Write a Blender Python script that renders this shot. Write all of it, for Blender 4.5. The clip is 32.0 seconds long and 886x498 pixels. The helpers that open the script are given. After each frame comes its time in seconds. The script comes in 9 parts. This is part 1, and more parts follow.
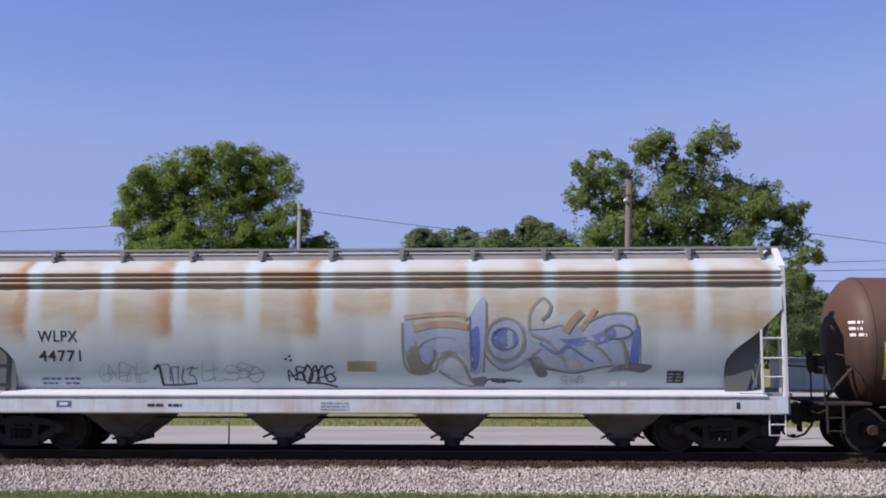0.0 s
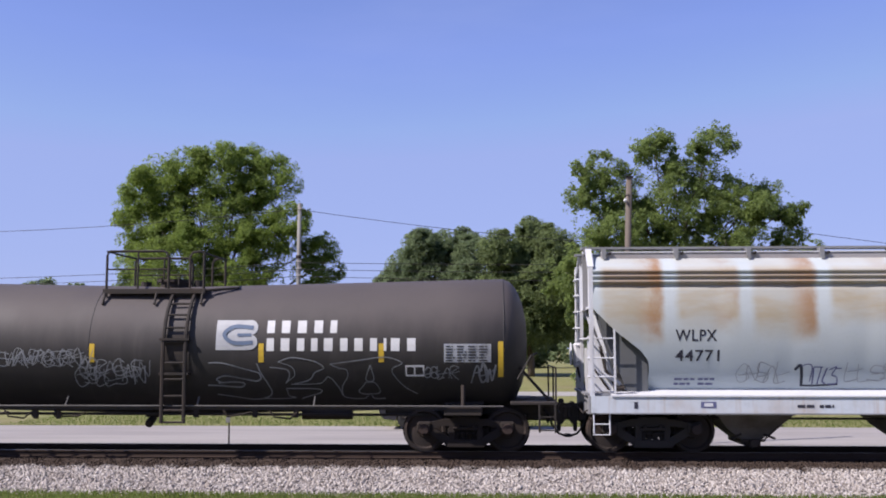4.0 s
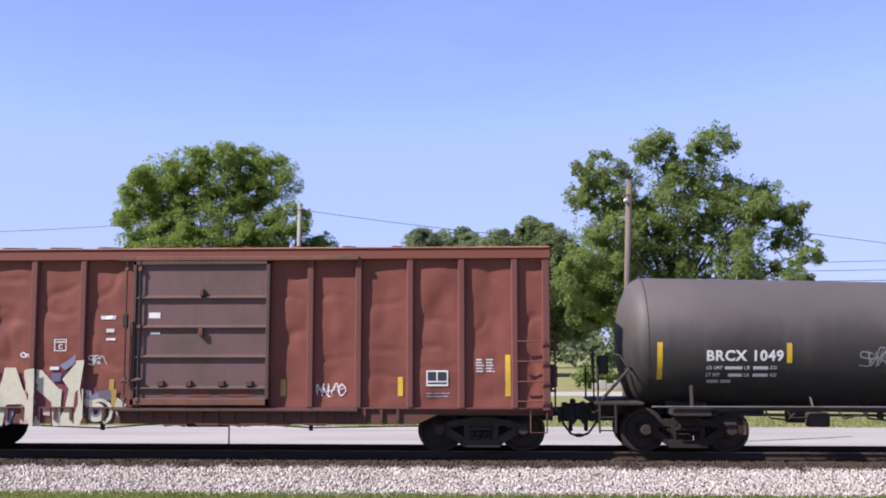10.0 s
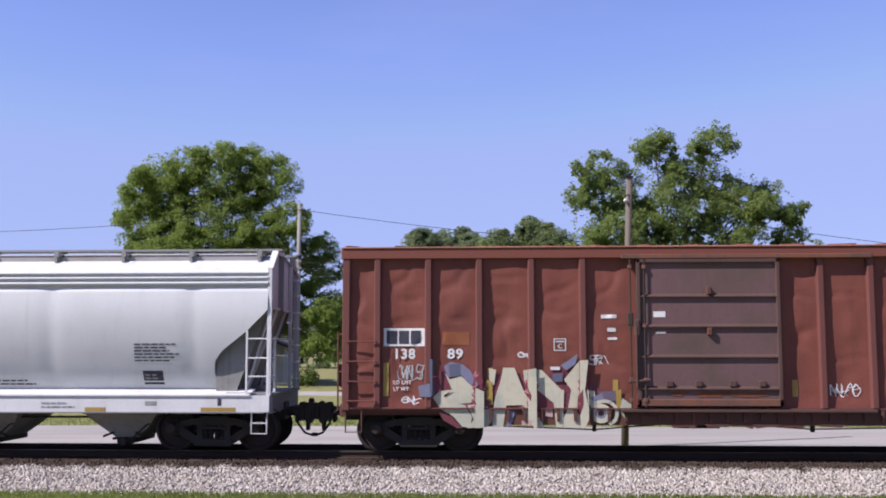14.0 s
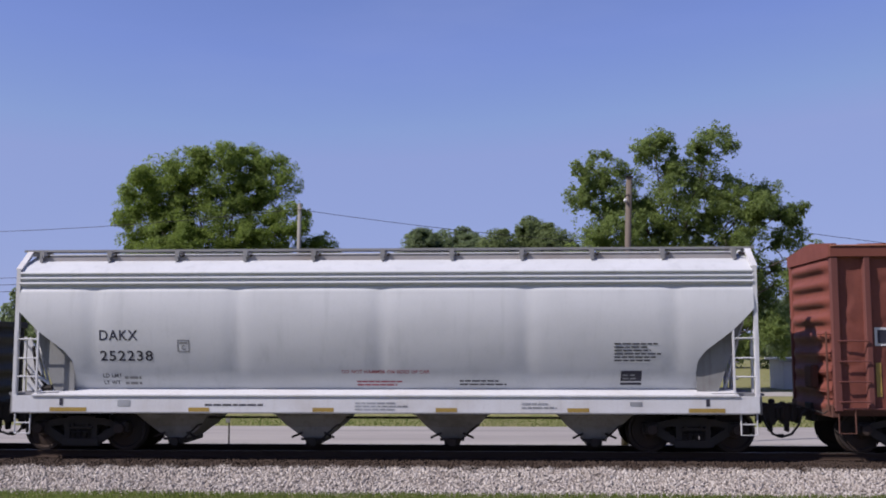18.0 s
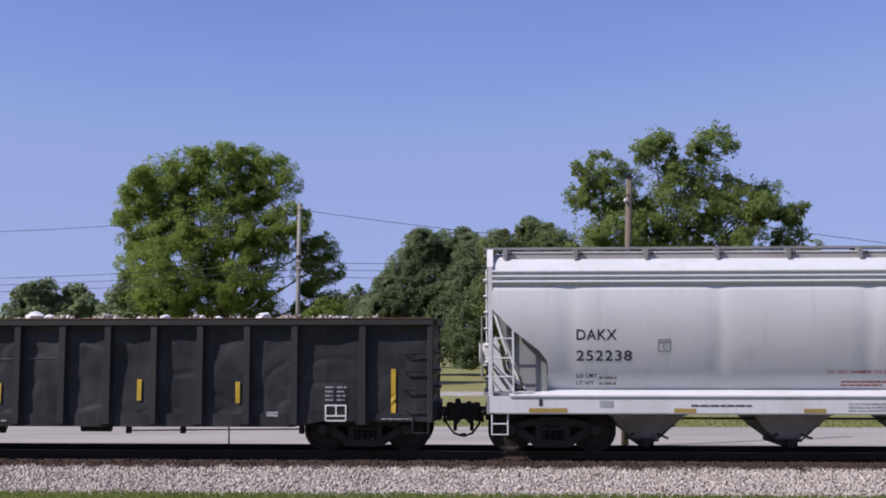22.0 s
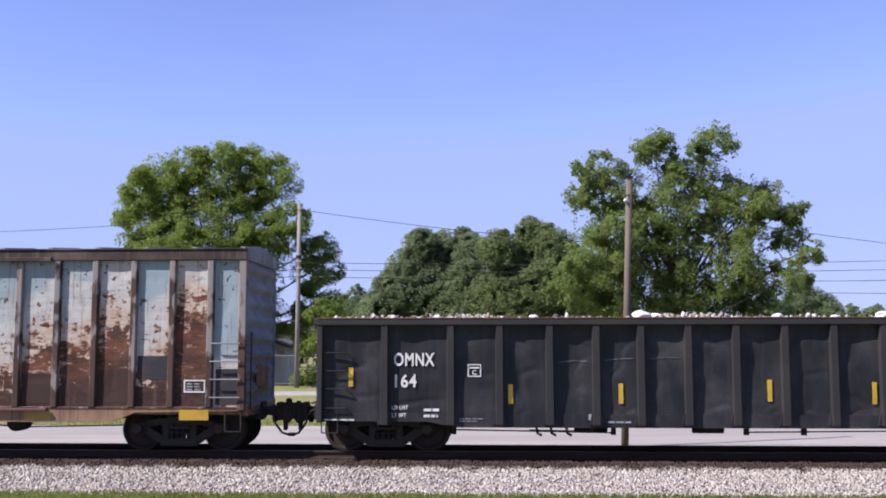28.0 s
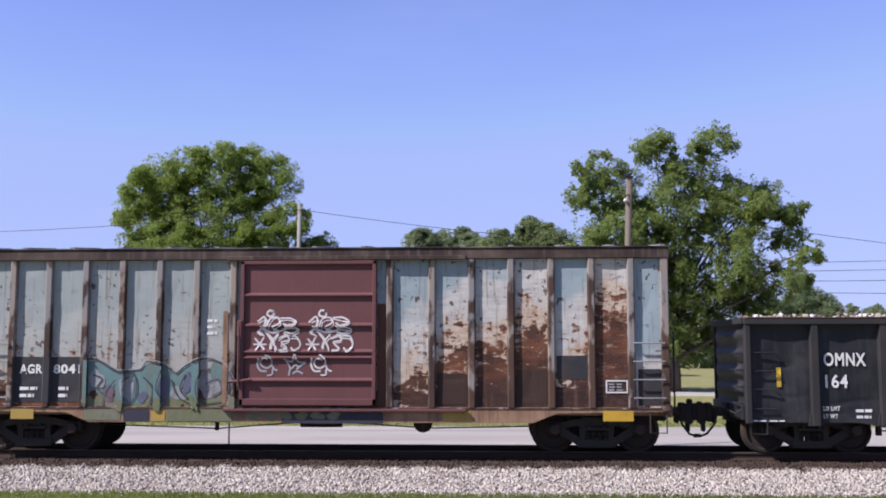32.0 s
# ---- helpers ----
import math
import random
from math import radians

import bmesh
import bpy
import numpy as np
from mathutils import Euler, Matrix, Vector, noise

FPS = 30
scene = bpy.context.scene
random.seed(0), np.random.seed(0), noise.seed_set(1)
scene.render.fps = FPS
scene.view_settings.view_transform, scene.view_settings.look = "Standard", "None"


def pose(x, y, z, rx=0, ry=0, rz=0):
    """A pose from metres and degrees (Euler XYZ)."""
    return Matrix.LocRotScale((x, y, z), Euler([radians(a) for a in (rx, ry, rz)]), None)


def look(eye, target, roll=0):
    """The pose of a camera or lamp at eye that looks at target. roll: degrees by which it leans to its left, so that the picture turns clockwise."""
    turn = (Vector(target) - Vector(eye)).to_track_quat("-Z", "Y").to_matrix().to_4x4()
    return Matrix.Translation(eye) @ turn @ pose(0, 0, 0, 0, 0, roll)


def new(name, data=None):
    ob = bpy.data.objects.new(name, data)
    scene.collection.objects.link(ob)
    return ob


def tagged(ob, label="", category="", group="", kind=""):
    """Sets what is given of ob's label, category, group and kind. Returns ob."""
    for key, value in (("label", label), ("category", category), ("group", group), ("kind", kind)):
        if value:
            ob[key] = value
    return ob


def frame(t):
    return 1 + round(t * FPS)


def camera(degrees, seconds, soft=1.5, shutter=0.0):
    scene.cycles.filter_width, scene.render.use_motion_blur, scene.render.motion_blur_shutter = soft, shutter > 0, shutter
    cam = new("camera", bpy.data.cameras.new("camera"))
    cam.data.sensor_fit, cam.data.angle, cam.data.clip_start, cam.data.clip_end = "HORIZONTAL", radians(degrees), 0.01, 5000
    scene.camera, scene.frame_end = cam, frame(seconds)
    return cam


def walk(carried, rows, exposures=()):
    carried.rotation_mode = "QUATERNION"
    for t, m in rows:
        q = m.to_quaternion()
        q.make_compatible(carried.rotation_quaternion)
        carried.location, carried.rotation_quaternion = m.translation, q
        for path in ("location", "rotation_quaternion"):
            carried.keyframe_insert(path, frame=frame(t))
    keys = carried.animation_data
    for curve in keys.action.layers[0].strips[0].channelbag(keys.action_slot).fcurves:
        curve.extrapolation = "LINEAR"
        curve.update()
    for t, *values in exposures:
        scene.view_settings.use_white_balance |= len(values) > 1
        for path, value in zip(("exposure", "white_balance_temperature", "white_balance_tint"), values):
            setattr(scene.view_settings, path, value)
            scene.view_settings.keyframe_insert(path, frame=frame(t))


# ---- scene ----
import collections
import itertools

cam = camera(47.25, 32.0, soft=1.9, shutter=0.0)
EYE = Vector((0.0, -22.92, 2.14))
# the camera stands on a tripod and never moves; its exposure drifts with the brightness of the passing cars
VIEW = Matrix.Translation(EYE) @ Euler((math.pi / 2 + 0.09843, 0.00072, 0.0472)).to_matrix().to_4x4()
walk(cam, [(0.0, VIEW), (32.0, VIEW)],
     exposures=[(t, e, 6500, 15) for t, e in ((0.0, 0.72), (3.0, 0.79), (4.5, 1.01), (6.0, 1.12), (9.0, 1.39), (11.0, 1.39), (13.0, 1.19), (15.0, 0.89), (17.0, 0.59), (20.0, 0.59), (22.0, 0.71), (24.0, 1.07), (28.0, 1.21), (32.0, 1.14))])

# ---- world and sun ----
SUN = Vector((-2.0, -1.0, 2.15)).normalized()
world = bpy.data.worlds.new("sky")
scene.world = world
world.use_nodes = True
wn = world.node_tree
sky = wn.nodes.new("ShaderNodeTexSky")
sky.sky_type, sky.sun_disc = "NISHITA", False
sky.sun_elevation = math.asin(SUN.z)
sky.sun_rotation = math.atan2(SUN.x, SUN.y)
sky.altitude, sky.air_density, sky.dust_density, sky.ozone_density = 100.0, 1.0, 0.15, 3.5
# the hazy summer sky leans towards violet
haze = wn.nodes.new("ShaderNodeMix")
haze.data_type, haze.blend_type = "RGBA", "MULTIPLY"
haze.inputs[0].default_value = 1.0
haze.inputs[7].default_value = (1.11, 0.968, 1.27, 1.0)
wn.links.new(sky.outputs[0], haze.inputs[6])
# the haze stays even down to the skyline
even = wn.nodes.new("ShaderNodeMix")
even.data_type, even.blend_type = "RGBA", "DARKEN"
even.inputs[0].default_value = 0.85
even.inputs[7].default_value = (2.4, 3.1, 5.62, 1.0)
wn.links.new(haze.outputs[2], even.inputs[6])
# faint high cirrus
way = wn.nodes.new("ShaderNodeTexCoord")
drawn = wn.nodes.new("ShaderNodeMapping")
drawn.inputs["Scale"].default_value, drawn.inputs["Rotation"].default_value = (1.6, 1.6, 7.0), (0.0, 0.5, 0.0)
wisp = wn.nodes.new("ShaderNodeTexNoise")
wisp.inputs["Scale"].default_value, wisp.inputs["Detail"].default_value, wisp.inputs["Roughness"].default_value = 1.7, 5.0, 0.55
thin = wn.nodes.new("ShaderNodeMapRange")
thin.interpolation_type = "SMOOTHSTEP"
thin.inputs[1].default_value, thin.inputs[2].default_value, thin.inputs[4].default_value = 0.5, 0.85, 0.12
veil = wn.nodes.new("ShaderNodeMix")
veil.data_type = "RGBA"
veil.inputs[7].default_value = (3.3, 3.9, 6.3, 1.0)
wn.links.new(way.outputs["Generated"], drawn.inputs[0])
wn.links.new(drawn.outputs[0], wisp.inputs["Vector"])
wn.links.new(wisp.outputs["Fac"], thin.inputs[0])
wn.links.new(thin.outputs[0], veil.inputs[0])
wn.links.new(even.outputs[2], veil.inputs[6])
wn.links.new(veil.outputs[2], wn.nodes["Background"].inputs[0])
wn.nodes["Background"].inputs[1].default_value = 0.075
sun = new("sun", bpy.data.lights.new("sun", "SUN"))
sun.data.energy, sun.data.angle, sun.data.color = 4.1, radians(0.5), (1.0, 0.945, 0.91)
sun.matrix_world = look((0, 0, 60), Vector((0, 0, 60)) - SUN)


# ---- materials ----
def ramp_mix(nt, fac, a, b):
    m = nt.nodes.new("ShaderNodeMix")
    m.data_type = "RGBA"
    for socket, v in ((m.inputs[0], fac), (m.inputs[6], a), (m.inputs[7], b)):
        if isinstance(v, bpy.types.NodeSocket):
            nt.links.new(v, socket)
        elif isinstance(v, (int, float)):
            socket.default_value = v
        else:
            socket.default_value = (*v, 1.0)
    return m.outputs[2]


def calc(nt, op, a, b=0.0, clamp=False):
    m = nt.nodes.new("ShaderNodeMath")
    m.operation, m.use_clamp = op, clamp
    for socket, v in ((m.inputs[0], a), (m.inputs[1], b)):
        if isinstance(v, bpy.types.NodeSocket):
            nt.links.new(v, socket)
        else:
            socket.default_value = v
    return m.outputs[0]


def span(nt, v, lo, hi):
    """0 below lo, 1 above hi, smooth between."""
    m = nt.nodes.new("ShaderNodeMapRange")
    m.interpolation_type = "SMOOTHSTEP"
    nt.links.new(v, m.inputs[0])
    m.inputs[1].default_value, m.inputs[2].default_value = lo, hi
    return m.outputs[0]


def grain(nt, scale, detail=5.0, stretch=(1, 1, 1), rough=0.6, shift=(0, 0, 0)):
    tc = nt.nodes.new("ShaderNodeTexCoord")
    mp = nt.nodes.new("ShaderNodeMapping")
    mp.inputs["Scale"].default_value = stretch
    mp.inputs["Location"].default_value = shift
    n = nt.nodes.new("ShaderNodeTexNoise")
    n.inputs["Scale"].default_value, n.inputs["Detail"].default_value = scale, detail
    n.inputs["Roughness"].default_value = rough
    nt.links.new(tc.outputs["Object"], mp.inputs[0])
    nt.links.new(mp.outputs[0], n.inputs["Vector"])
    return n.outputs["Fac"]


def axis(nt):
    tc = nt.nodes.new("ShaderNodeTexCoord")
    sep = nt.nodes.new("ShaderNodeSeparateXYZ")
    nt.links.new(tc.outputs["Object"], sep.inputs[0])
    return sep.outputs


def blank(name, rough=0.6, metal=0.0):
    m = bpy.data.materials.new(name)
    m.use_nodes = True
    b = m.node_tree.nodes["Principled BSDF"]
    b.inputs["Roughness"].default_value, b.inputs["Metallic"].default_value = rough, metal
    b.inputs["Specular IOR Level"].default_value = 0.25 if rough > 0.45 else 0.5
    return m, m.node_tree, b


def bumped(nt, b, height, dist, strength=0.6):
    n = nt.nodes.new("ShaderNodeBump")
    n.inputs["Distance"].default_value, n.inputs["Strength"].default_value = dist, strength
    nt.links.new(height, n.inputs["Height"])
    nt.links.new(n.outputs[0], b.inputs["Normal"])


def surface(name, colour, rough=0.6, metal=0.0, dirt=(0.058, 0.043, 0.032), dirty=0.5, streak=0.0, fine=30.0, bump=0.002, shade=0.15):
    """A worn surface: base colour with broad stains, vertical streaks and fine grain."""
    m, nt, b = blank(name, rough, metal)
    broad = grain(nt, 0.9, 6)
    small = grain(nt, fine, 4)
    c = ramp_mix(nt, calc(nt, "MULTIPLY", span(nt, broad, 0.42, 0.75), dirty), colour, dirt)
    if streak:
        lines = grain(nt, 1.0, 5, (9, 9, 0.55))
        c = ramp_mix(nt, calc(nt, "MULTIPLY", span(nt, lines, 0.48, 0.72), streak), c, dirt)
    dark = tuple(v * (1 - 2 * shade) for v in colour)
    c = ramp_mix(nt, calc(nt, "MULTIPLY", span(nt, small, 0.45, 0.8), 0.5), c, dark)
    nt.links.new(c, b.inputs["Base Color"])
    r = nt.nodes.new("ShaderNodeMapRange")
    nt.links.new(broad, r.inputs[0])
    r.inputs[3].default_value, r.inputs[4].default_value = max(rough - 0.15, 0.05), min(rough + 0.2, 1.0)
    nt.links.new(r.outputs[0], b.inputs["Roughness"])
    bumped(nt, b, small, bump)
    return m


STEEL_DARK = surface("dark_cast_steel", (0.028, 0.024, 0.0215), 0.75, 0.0, (0.054, 0.037, 0.028), 0.6)
TRUCK_RUST = surface("rust_brown_cast_steel", (0.018, 0.0135, 0.0115), 0.85, 0.0, (0.03, 0.02, 0.015), 0.6)
CAP_RUST = surface("red_brown_bearing_cap", (0.034, 0.021, 0.017), 0.75, 0.0, (0.035, 0.026, 0.022), 0.6)
WHEEL = surface("worn_wheel_steel", (0.028, 0.023, 0.021), 0.7, 0.1, (0.054, 0.03, 0.02), 0.6)
RAIL_RUST = surface("rusty_rail", (0.036, 0.023, 0.017), 0.9, 0.0, (0.03, 0.018, 0.012), 0.5)
RAIL_TOP = surface("polished_rail_head", (0.216, 0.202, 0.187), 0.5, 0.8, (0.108, 0.086, 0.072), 0.4)
BLACK_HOSE = surface("black_rubber", (0.02, 0.02, 0.02), 0.6)
WHITE_PAINT = surface("white_lettering_paint", (0.562, 0.562, 0.562), 0.6, dirty=0.2)
BLACK_PAINT = surface("black_lettering_paint", (0.03, 0.03, 0.045), 0.6, dirty=0.2)
RED_PAINT = surface("red_lettering_paint", (0.288, 0.043, 0.058), 0.6, dirty=0.2)
YELLOW = surface("yellow_reflector_tape", (0.518, 0.345, 0.026), 0.45, dirt=(0.144, 0.094, 0.022), dirty=0.6, streak=0.3)
TAPE_DULL = surface("grimy_yellow_block_paint", (0.4, 0.25, 0.03), 0.55, dirt=(0.16, 0.085, 0.03), dirty=0.7, fine=8)
EMBLEM_SILVER = surface("silvery_emblem_paint", (0.36, 0.365, 0.37), 0.5, 0.2, dirt=(0.2, 0.21, 0.24), dirty=0.6, fine=5)
EMBLEM_BLUE = surface("slate_blue_emblem_paint", (0.1, 0.135, 0.2), 0.5, dirt=(0.05, 0.06, 0.08), dirty=0.5)
NOTICE_TAN = surface("sun_faded_notice_paint", (0.27, 0.235, 0.12), 0.55, dirt=(0.3, 0.28, 0.22), dirty=0.7, fine=6)
OCHRE = surface("faded_yellow_tape", (0.302, 0.209, 0.054), 0.5, dirt=(0.144, 0.094, 0.036), dirty=0.4)
DULL_SILVER = surface("worn_silver_spray_paint", (0.194, 0.202, 0.216), 0.6, dirt=(0.045, 0.045, 0.048), dirty=0.9)
SILVER_SPRAY = surface("silver_spray_paint", (0.288, 0.302, 0.324), 0.55, dirt=(0.043, 0.043, 0.047), dirty=0.8)
WHITE_SPRAY = surface("white_spray_paint", (0.518, 0.504, 0.518), 0.6, dirty=0.25)
BLACK_SPRAY = surface("black_spray_paint", (0.03, 0.035, 0.05), 0.6, dirty=0.2)
BLUE_SPRAY = surface("blue_spray_paint", (0.1, 0.14, 0.36), 0.6, dirt=(0.22, 0.27, 0.38), dirty=0.8, fine=9)
OLIVE_SPRAY = surface("olive_spray_paint", (0.2, 0.195, 0.15), 0.6, dirt=(0.3, 0.31, 0.33), dirty=0.75, fine=9)
PALE_SPRAY = surface("pale_lavender_spray_paint", (0.27, 0.315, 0.44), 0.6, dirt=(0.3, 0.33, 0.38), dirty=0.9, streak=0.3, fine=9)
TAN_SPRAY = surface("tan_spray_paint", (0.31, 0.23, 0.155), 0.6, dirt=(0.33, 0.29, 0.24), dirty=0.9, fine=9)
SMOKE_SPRAY = surface("smoky_grey_spray_paint", (0.13, 0.13, 0.15), 0.6, dirt=(0.27, 0.28, 0.29), dirty=0.8, fine=9)
MILKY_SPRAY = surface("milky_spray_paint", (0.37, 0.375, 0.35), 0.6, dirt=(0.3, 0.32, 0.34), dirty=0.8, fine=9)
LILAC_SPRAY = surface("dusty_lilac_spray_paint", (0.15, 0.155, 0.23), 0.6, dirt=(0.17, 0.12, 0.13), dirty=0.9, fine=9)
PINK_SPRAY = surface("pale_pink_spray_paint", (0.42, 0.27, 0.25), 0.6, dirt=(0.3, 0.16, 0.14), dirty=0.9, fine=9)
DULL_INK = surface("worn_black_spray_paint", (0.045, 0.045, 0.055), 0.65, dirt=(0.144, 0.144, 0.137), dirty=0.6)
INK_SPRAY = surface("faded_indigo_spray_paint", (0.101, 0.108, 0.202), 0.6, dirt=(0.216, 0.23, 0.288), dirty=0.5)
CREAM_SPRAY = surface("cream_spray_paint", (0.432, 0.41, 0.317), 0.55, dirt=(0.259, 0.295, 0.259), dirty=0.95, streak=0.3, fine=9)
MAROON_SPRAY = surface("maroon_spray_paint", (0.14, 0.036, 0.05), 0.55, dirty=0.3)
NAVY_SPRAY = surface("slate_blue_spray_paint", (0.086, 0.094, 0.144), 0.55, dirt=(0.137, 0.072, 0.072), dirty=0.9, fine=9)
TEAL_SPRAY = surface("teal_spray_paint", (0.094, 0.166, 0.173), 0.6, dirt=(0.108, 0.115, 0.079), dirty=0.9, streak=0.6, fine=9)
GREEN_SPRAY = surface("moss_green_spray_paint", (0.108, 0.122, 0.061), 0.6, dirt=(0.144, 0.137, 0.122), dirty=0.9, streak=0.5, fine=9)


def hopper_paint(name, base, rust, stains, low):
    """Grey-white hopper paint; where stains is set, orange rust shows in each bay between the inner ribs."""
    m, nt, b = blank(name, 0.5)
    x, y, z = axis(nt)
    broad, small = grain(nt, 0.8, 6), grain(nt, 22, 4)
    lines = grain(nt, 1.0, 5, (4, 4, 0.35))
    c = ramp_mix(nt, calc(nt, "MULTIPLY", span(nt, broad, 0.4, 0.75), 0.35), base, tuple(v * 0.78 for v in base))
    if stains:
        q = calc(nt, "ADD", calc(nt, "DIVIDE", x, 1.585), 20.5)
        f = calc(nt, "FRACT", q)
        cell = nt.nodes.new("ShaderNodeTexWhiteNoise")
        cell.noise_dimensions = "1D"
        nt.links.new(calc(nt, "FLOOR", q), cell.inputs["W"])
        lot = cell.outputs["Value"]
        wob = calc(nt, "MULTIPLY", calc(nt, "SUBTRACT", grain(nt, 3.0, 4), 0.5), 0.1)
        fw = calc(nt, "ADD", f, wob)
        inside = calc(nt, "MULTIPLY", span(nt, fw, 0.02, 0.15), calc(nt, "SUBTRACT", 1.0, span(nt, fw, 0.83, 0.95)))
        depth = calc(nt, "SUBTRACT", 2.75, calc(nt, "MULTIPLY", lot, 0.45))
        low_edge = span(nt, calc(nt, "ADD", calc(nt, "SUBTRACT", z, depth), calc(nt, "MULTIPLY", wob, 2.5)), -0.22, 0.3)
        layered = grain(nt, 1.1, 4, (0.5, 0.5, 2.0))
        amount = calc(nt, "MULTIPLY", calc(nt, "MULTIPLY", inside, low_edge), calc(nt, "ADD", 0.38, calc(nt, "MULTIPLY", span(nt, layered, 0.35, 0.7), 0.45)))
        # rain has washed the shoulder under the roof; rust holds in the pressed ridges below it
        amount = calc(nt, "MULTIPLY", amount, calc(nt, "SUBTRACT", 1.0, calc(nt, "MULTIPLY", span(nt, z, 3.8, 3.92), 0.6)))
        c = ramp_mix(nt, amount, c, rust)
        ridge = calc(nt, "MULTIPLY", span(nt, z, 3.38, 3.47), calc(nt, "SUBTRACT", 1.0, span(nt, z, 3.76, 3.84)))
        c = ramp_mix(nt, calc(nt, "MULTIPLY", calc(nt, "MULTIPLY", ridge, inside), calc(nt, "ADD", 0.2, calc(nt, "MULTIPLY", lot, 0.45))), c, (0.2, 0.115, 0.066))
        heavy = calc(nt, "MULTIPLY", span(nt, f, 0.45, 0.84), calc(nt, "ADD", 0.25, calc(nt, "MULTIPLY", lot, 0.65)))
        deep = calc(nt, "MULTIPLY", calc(nt, "MULTIPLY", inside, low_edge), calc(nt, "MULTIPLY", heavy, span(nt, grain(nt, 1.4, 5, (1, 1, 0.8), shift=(7, 2, 0)), 0.32, 0.65)))
        c = ramp_mix(nt, deep, c, (0.266, 0.137, 0.058))
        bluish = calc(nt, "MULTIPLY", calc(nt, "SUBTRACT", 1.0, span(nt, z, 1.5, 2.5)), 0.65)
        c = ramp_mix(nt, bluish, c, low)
    else:
        c = ramp_mix(nt, calc(nt, "MULTIPLY", span(nt, lines, 0.5, 0.75), 0.3), c, low)
    c = ramp_mix(nt, calc(nt, "MULTIPLY", span(nt, small, 0.5, 0.8), 0.25), c, tuple(v * 0.7 for v in base))
    nt.links.new(c, b.inputs["Base Color"])
    bumped(nt, b, broad, 0.02, 0.25)
    return m


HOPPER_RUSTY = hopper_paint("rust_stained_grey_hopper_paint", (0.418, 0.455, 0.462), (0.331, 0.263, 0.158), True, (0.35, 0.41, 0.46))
HOPPER_CLEAN = hopper_paint("light_grey_hopper_paint", (0.472, 0.486, 0.502), (0.288, 0.18, 0.108), False, (0.302, 0.31, 0.324))
HOPPER_WHITE = surface("white_hopper_trim_paint", (0.518, 0.526, 0.547), 0.5, dirt=(0.302, 0.259, 0.216), dirty=0.3, streak=0.15)
HOPPER_END_GREY = surface("pale_grey_end_plate_paint", (0.36, 0.365, 0.37), 0.55, dirt=(0.2, 0.17, 0.14), dirty=0.6, streak=0.6)
HOPPER_SILL = surface("rust_spotted_white_sill_paint", (0.465, 0.503, 0.54), 0.5, dirt=(0.331, 0.223, 0.144), dirty=0.5, streak=0.4, fine=7)
HOPPER_GREY = surface("grey_hopper_underframe", (0.187, 0.187, 0.194), 0.65, dirt=(0.072, 0.065, 0.058), dirty=0.5)
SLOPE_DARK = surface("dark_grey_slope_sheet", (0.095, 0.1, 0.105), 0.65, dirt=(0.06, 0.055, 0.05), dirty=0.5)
SLOPE_MID = surface("grey_slope_sheet_paint", (0.2, 0.205, 0.205), 0.65, dirt=(0.072, 0.058, 0.05), dirty=0.6, streak=0.4)
HOPPER_BAY = surface("dusty_hopper_outlet_steel", (0.165, 0.148, 0.13), 0.75, dirt=(0.05, 0.04, 0.032), dirty=0.7)
HOPPER_BAY_PALE = surface("pale_dusty_outlet_paint", (0.302, 0.288, 0.274), 0.7, dirt=(0.144, 0.122, 0.101), dirty=0.7, streak=0.4)
HOPPER_ROOF = surface("weathered_hopper_roof", (0.288, 0.274, 0.274), 0.6, dirt=(0.18, 0.144, 0.122), dirty=0.5)
DUSTY_RAIL = surface("dusty_black_rail", (0.094, 0.09, 0.086), 0.7, dirt=(0.05, 0.045, 0.04), dirty=0.7)
GALV = surface("galvanised_running_board", (0.238, 0.238, 0.238), 0.5, 0.3, dirty=0.3)


def tank_paint(name, base, grime, lit_dust):
    m, nt, b = blank(name, 0.55)
    x, y, z = axis(nt)
    broad, small = grain(nt, 0.7, 6), grain(nt, 18, 4)
    lines = grain(nt, 1.0, 5, (3.0, 3.0, 0.3))
    c = ramp_mix(nt, calc(nt, "MULTIPLY", span(nt, broad, 0.4, 0.75), 0.5), base, grime)
    # upper half paler: dust, with the light from above put into the colour
    lit_height = calc(nt, "ADD", z, calc(nt, "MULTIPLY", calc(nt, "ADD", broad, lines), 0.7))
    c = ramp_mix(nt, calc(nt, "MULTIPLY", span(nt, lit_height, 2.55, 3.9), 0.6), c, lit_dust)
    c = ramp_mix(nt, calc(nt, "MULTIPLY", span(nt, lines, 0.5, 0.78), 0.3), c, tuple(v * 1.5 for v in grime))
    nt.links.new(c, b.inputs["Base Color"])
    r = span(nt, broad, 0.2, 0.9)
    nt.links.new(calc(nt, "ADD", calc(nt, "MULTIPLY", r, 0.2), 0.55), b.inputs["Roughness"])
    b.inputs["Specular IOR Level"].default_value = 0.3
    bumped(nt, b, small, 0.001, 0.4)
    return m


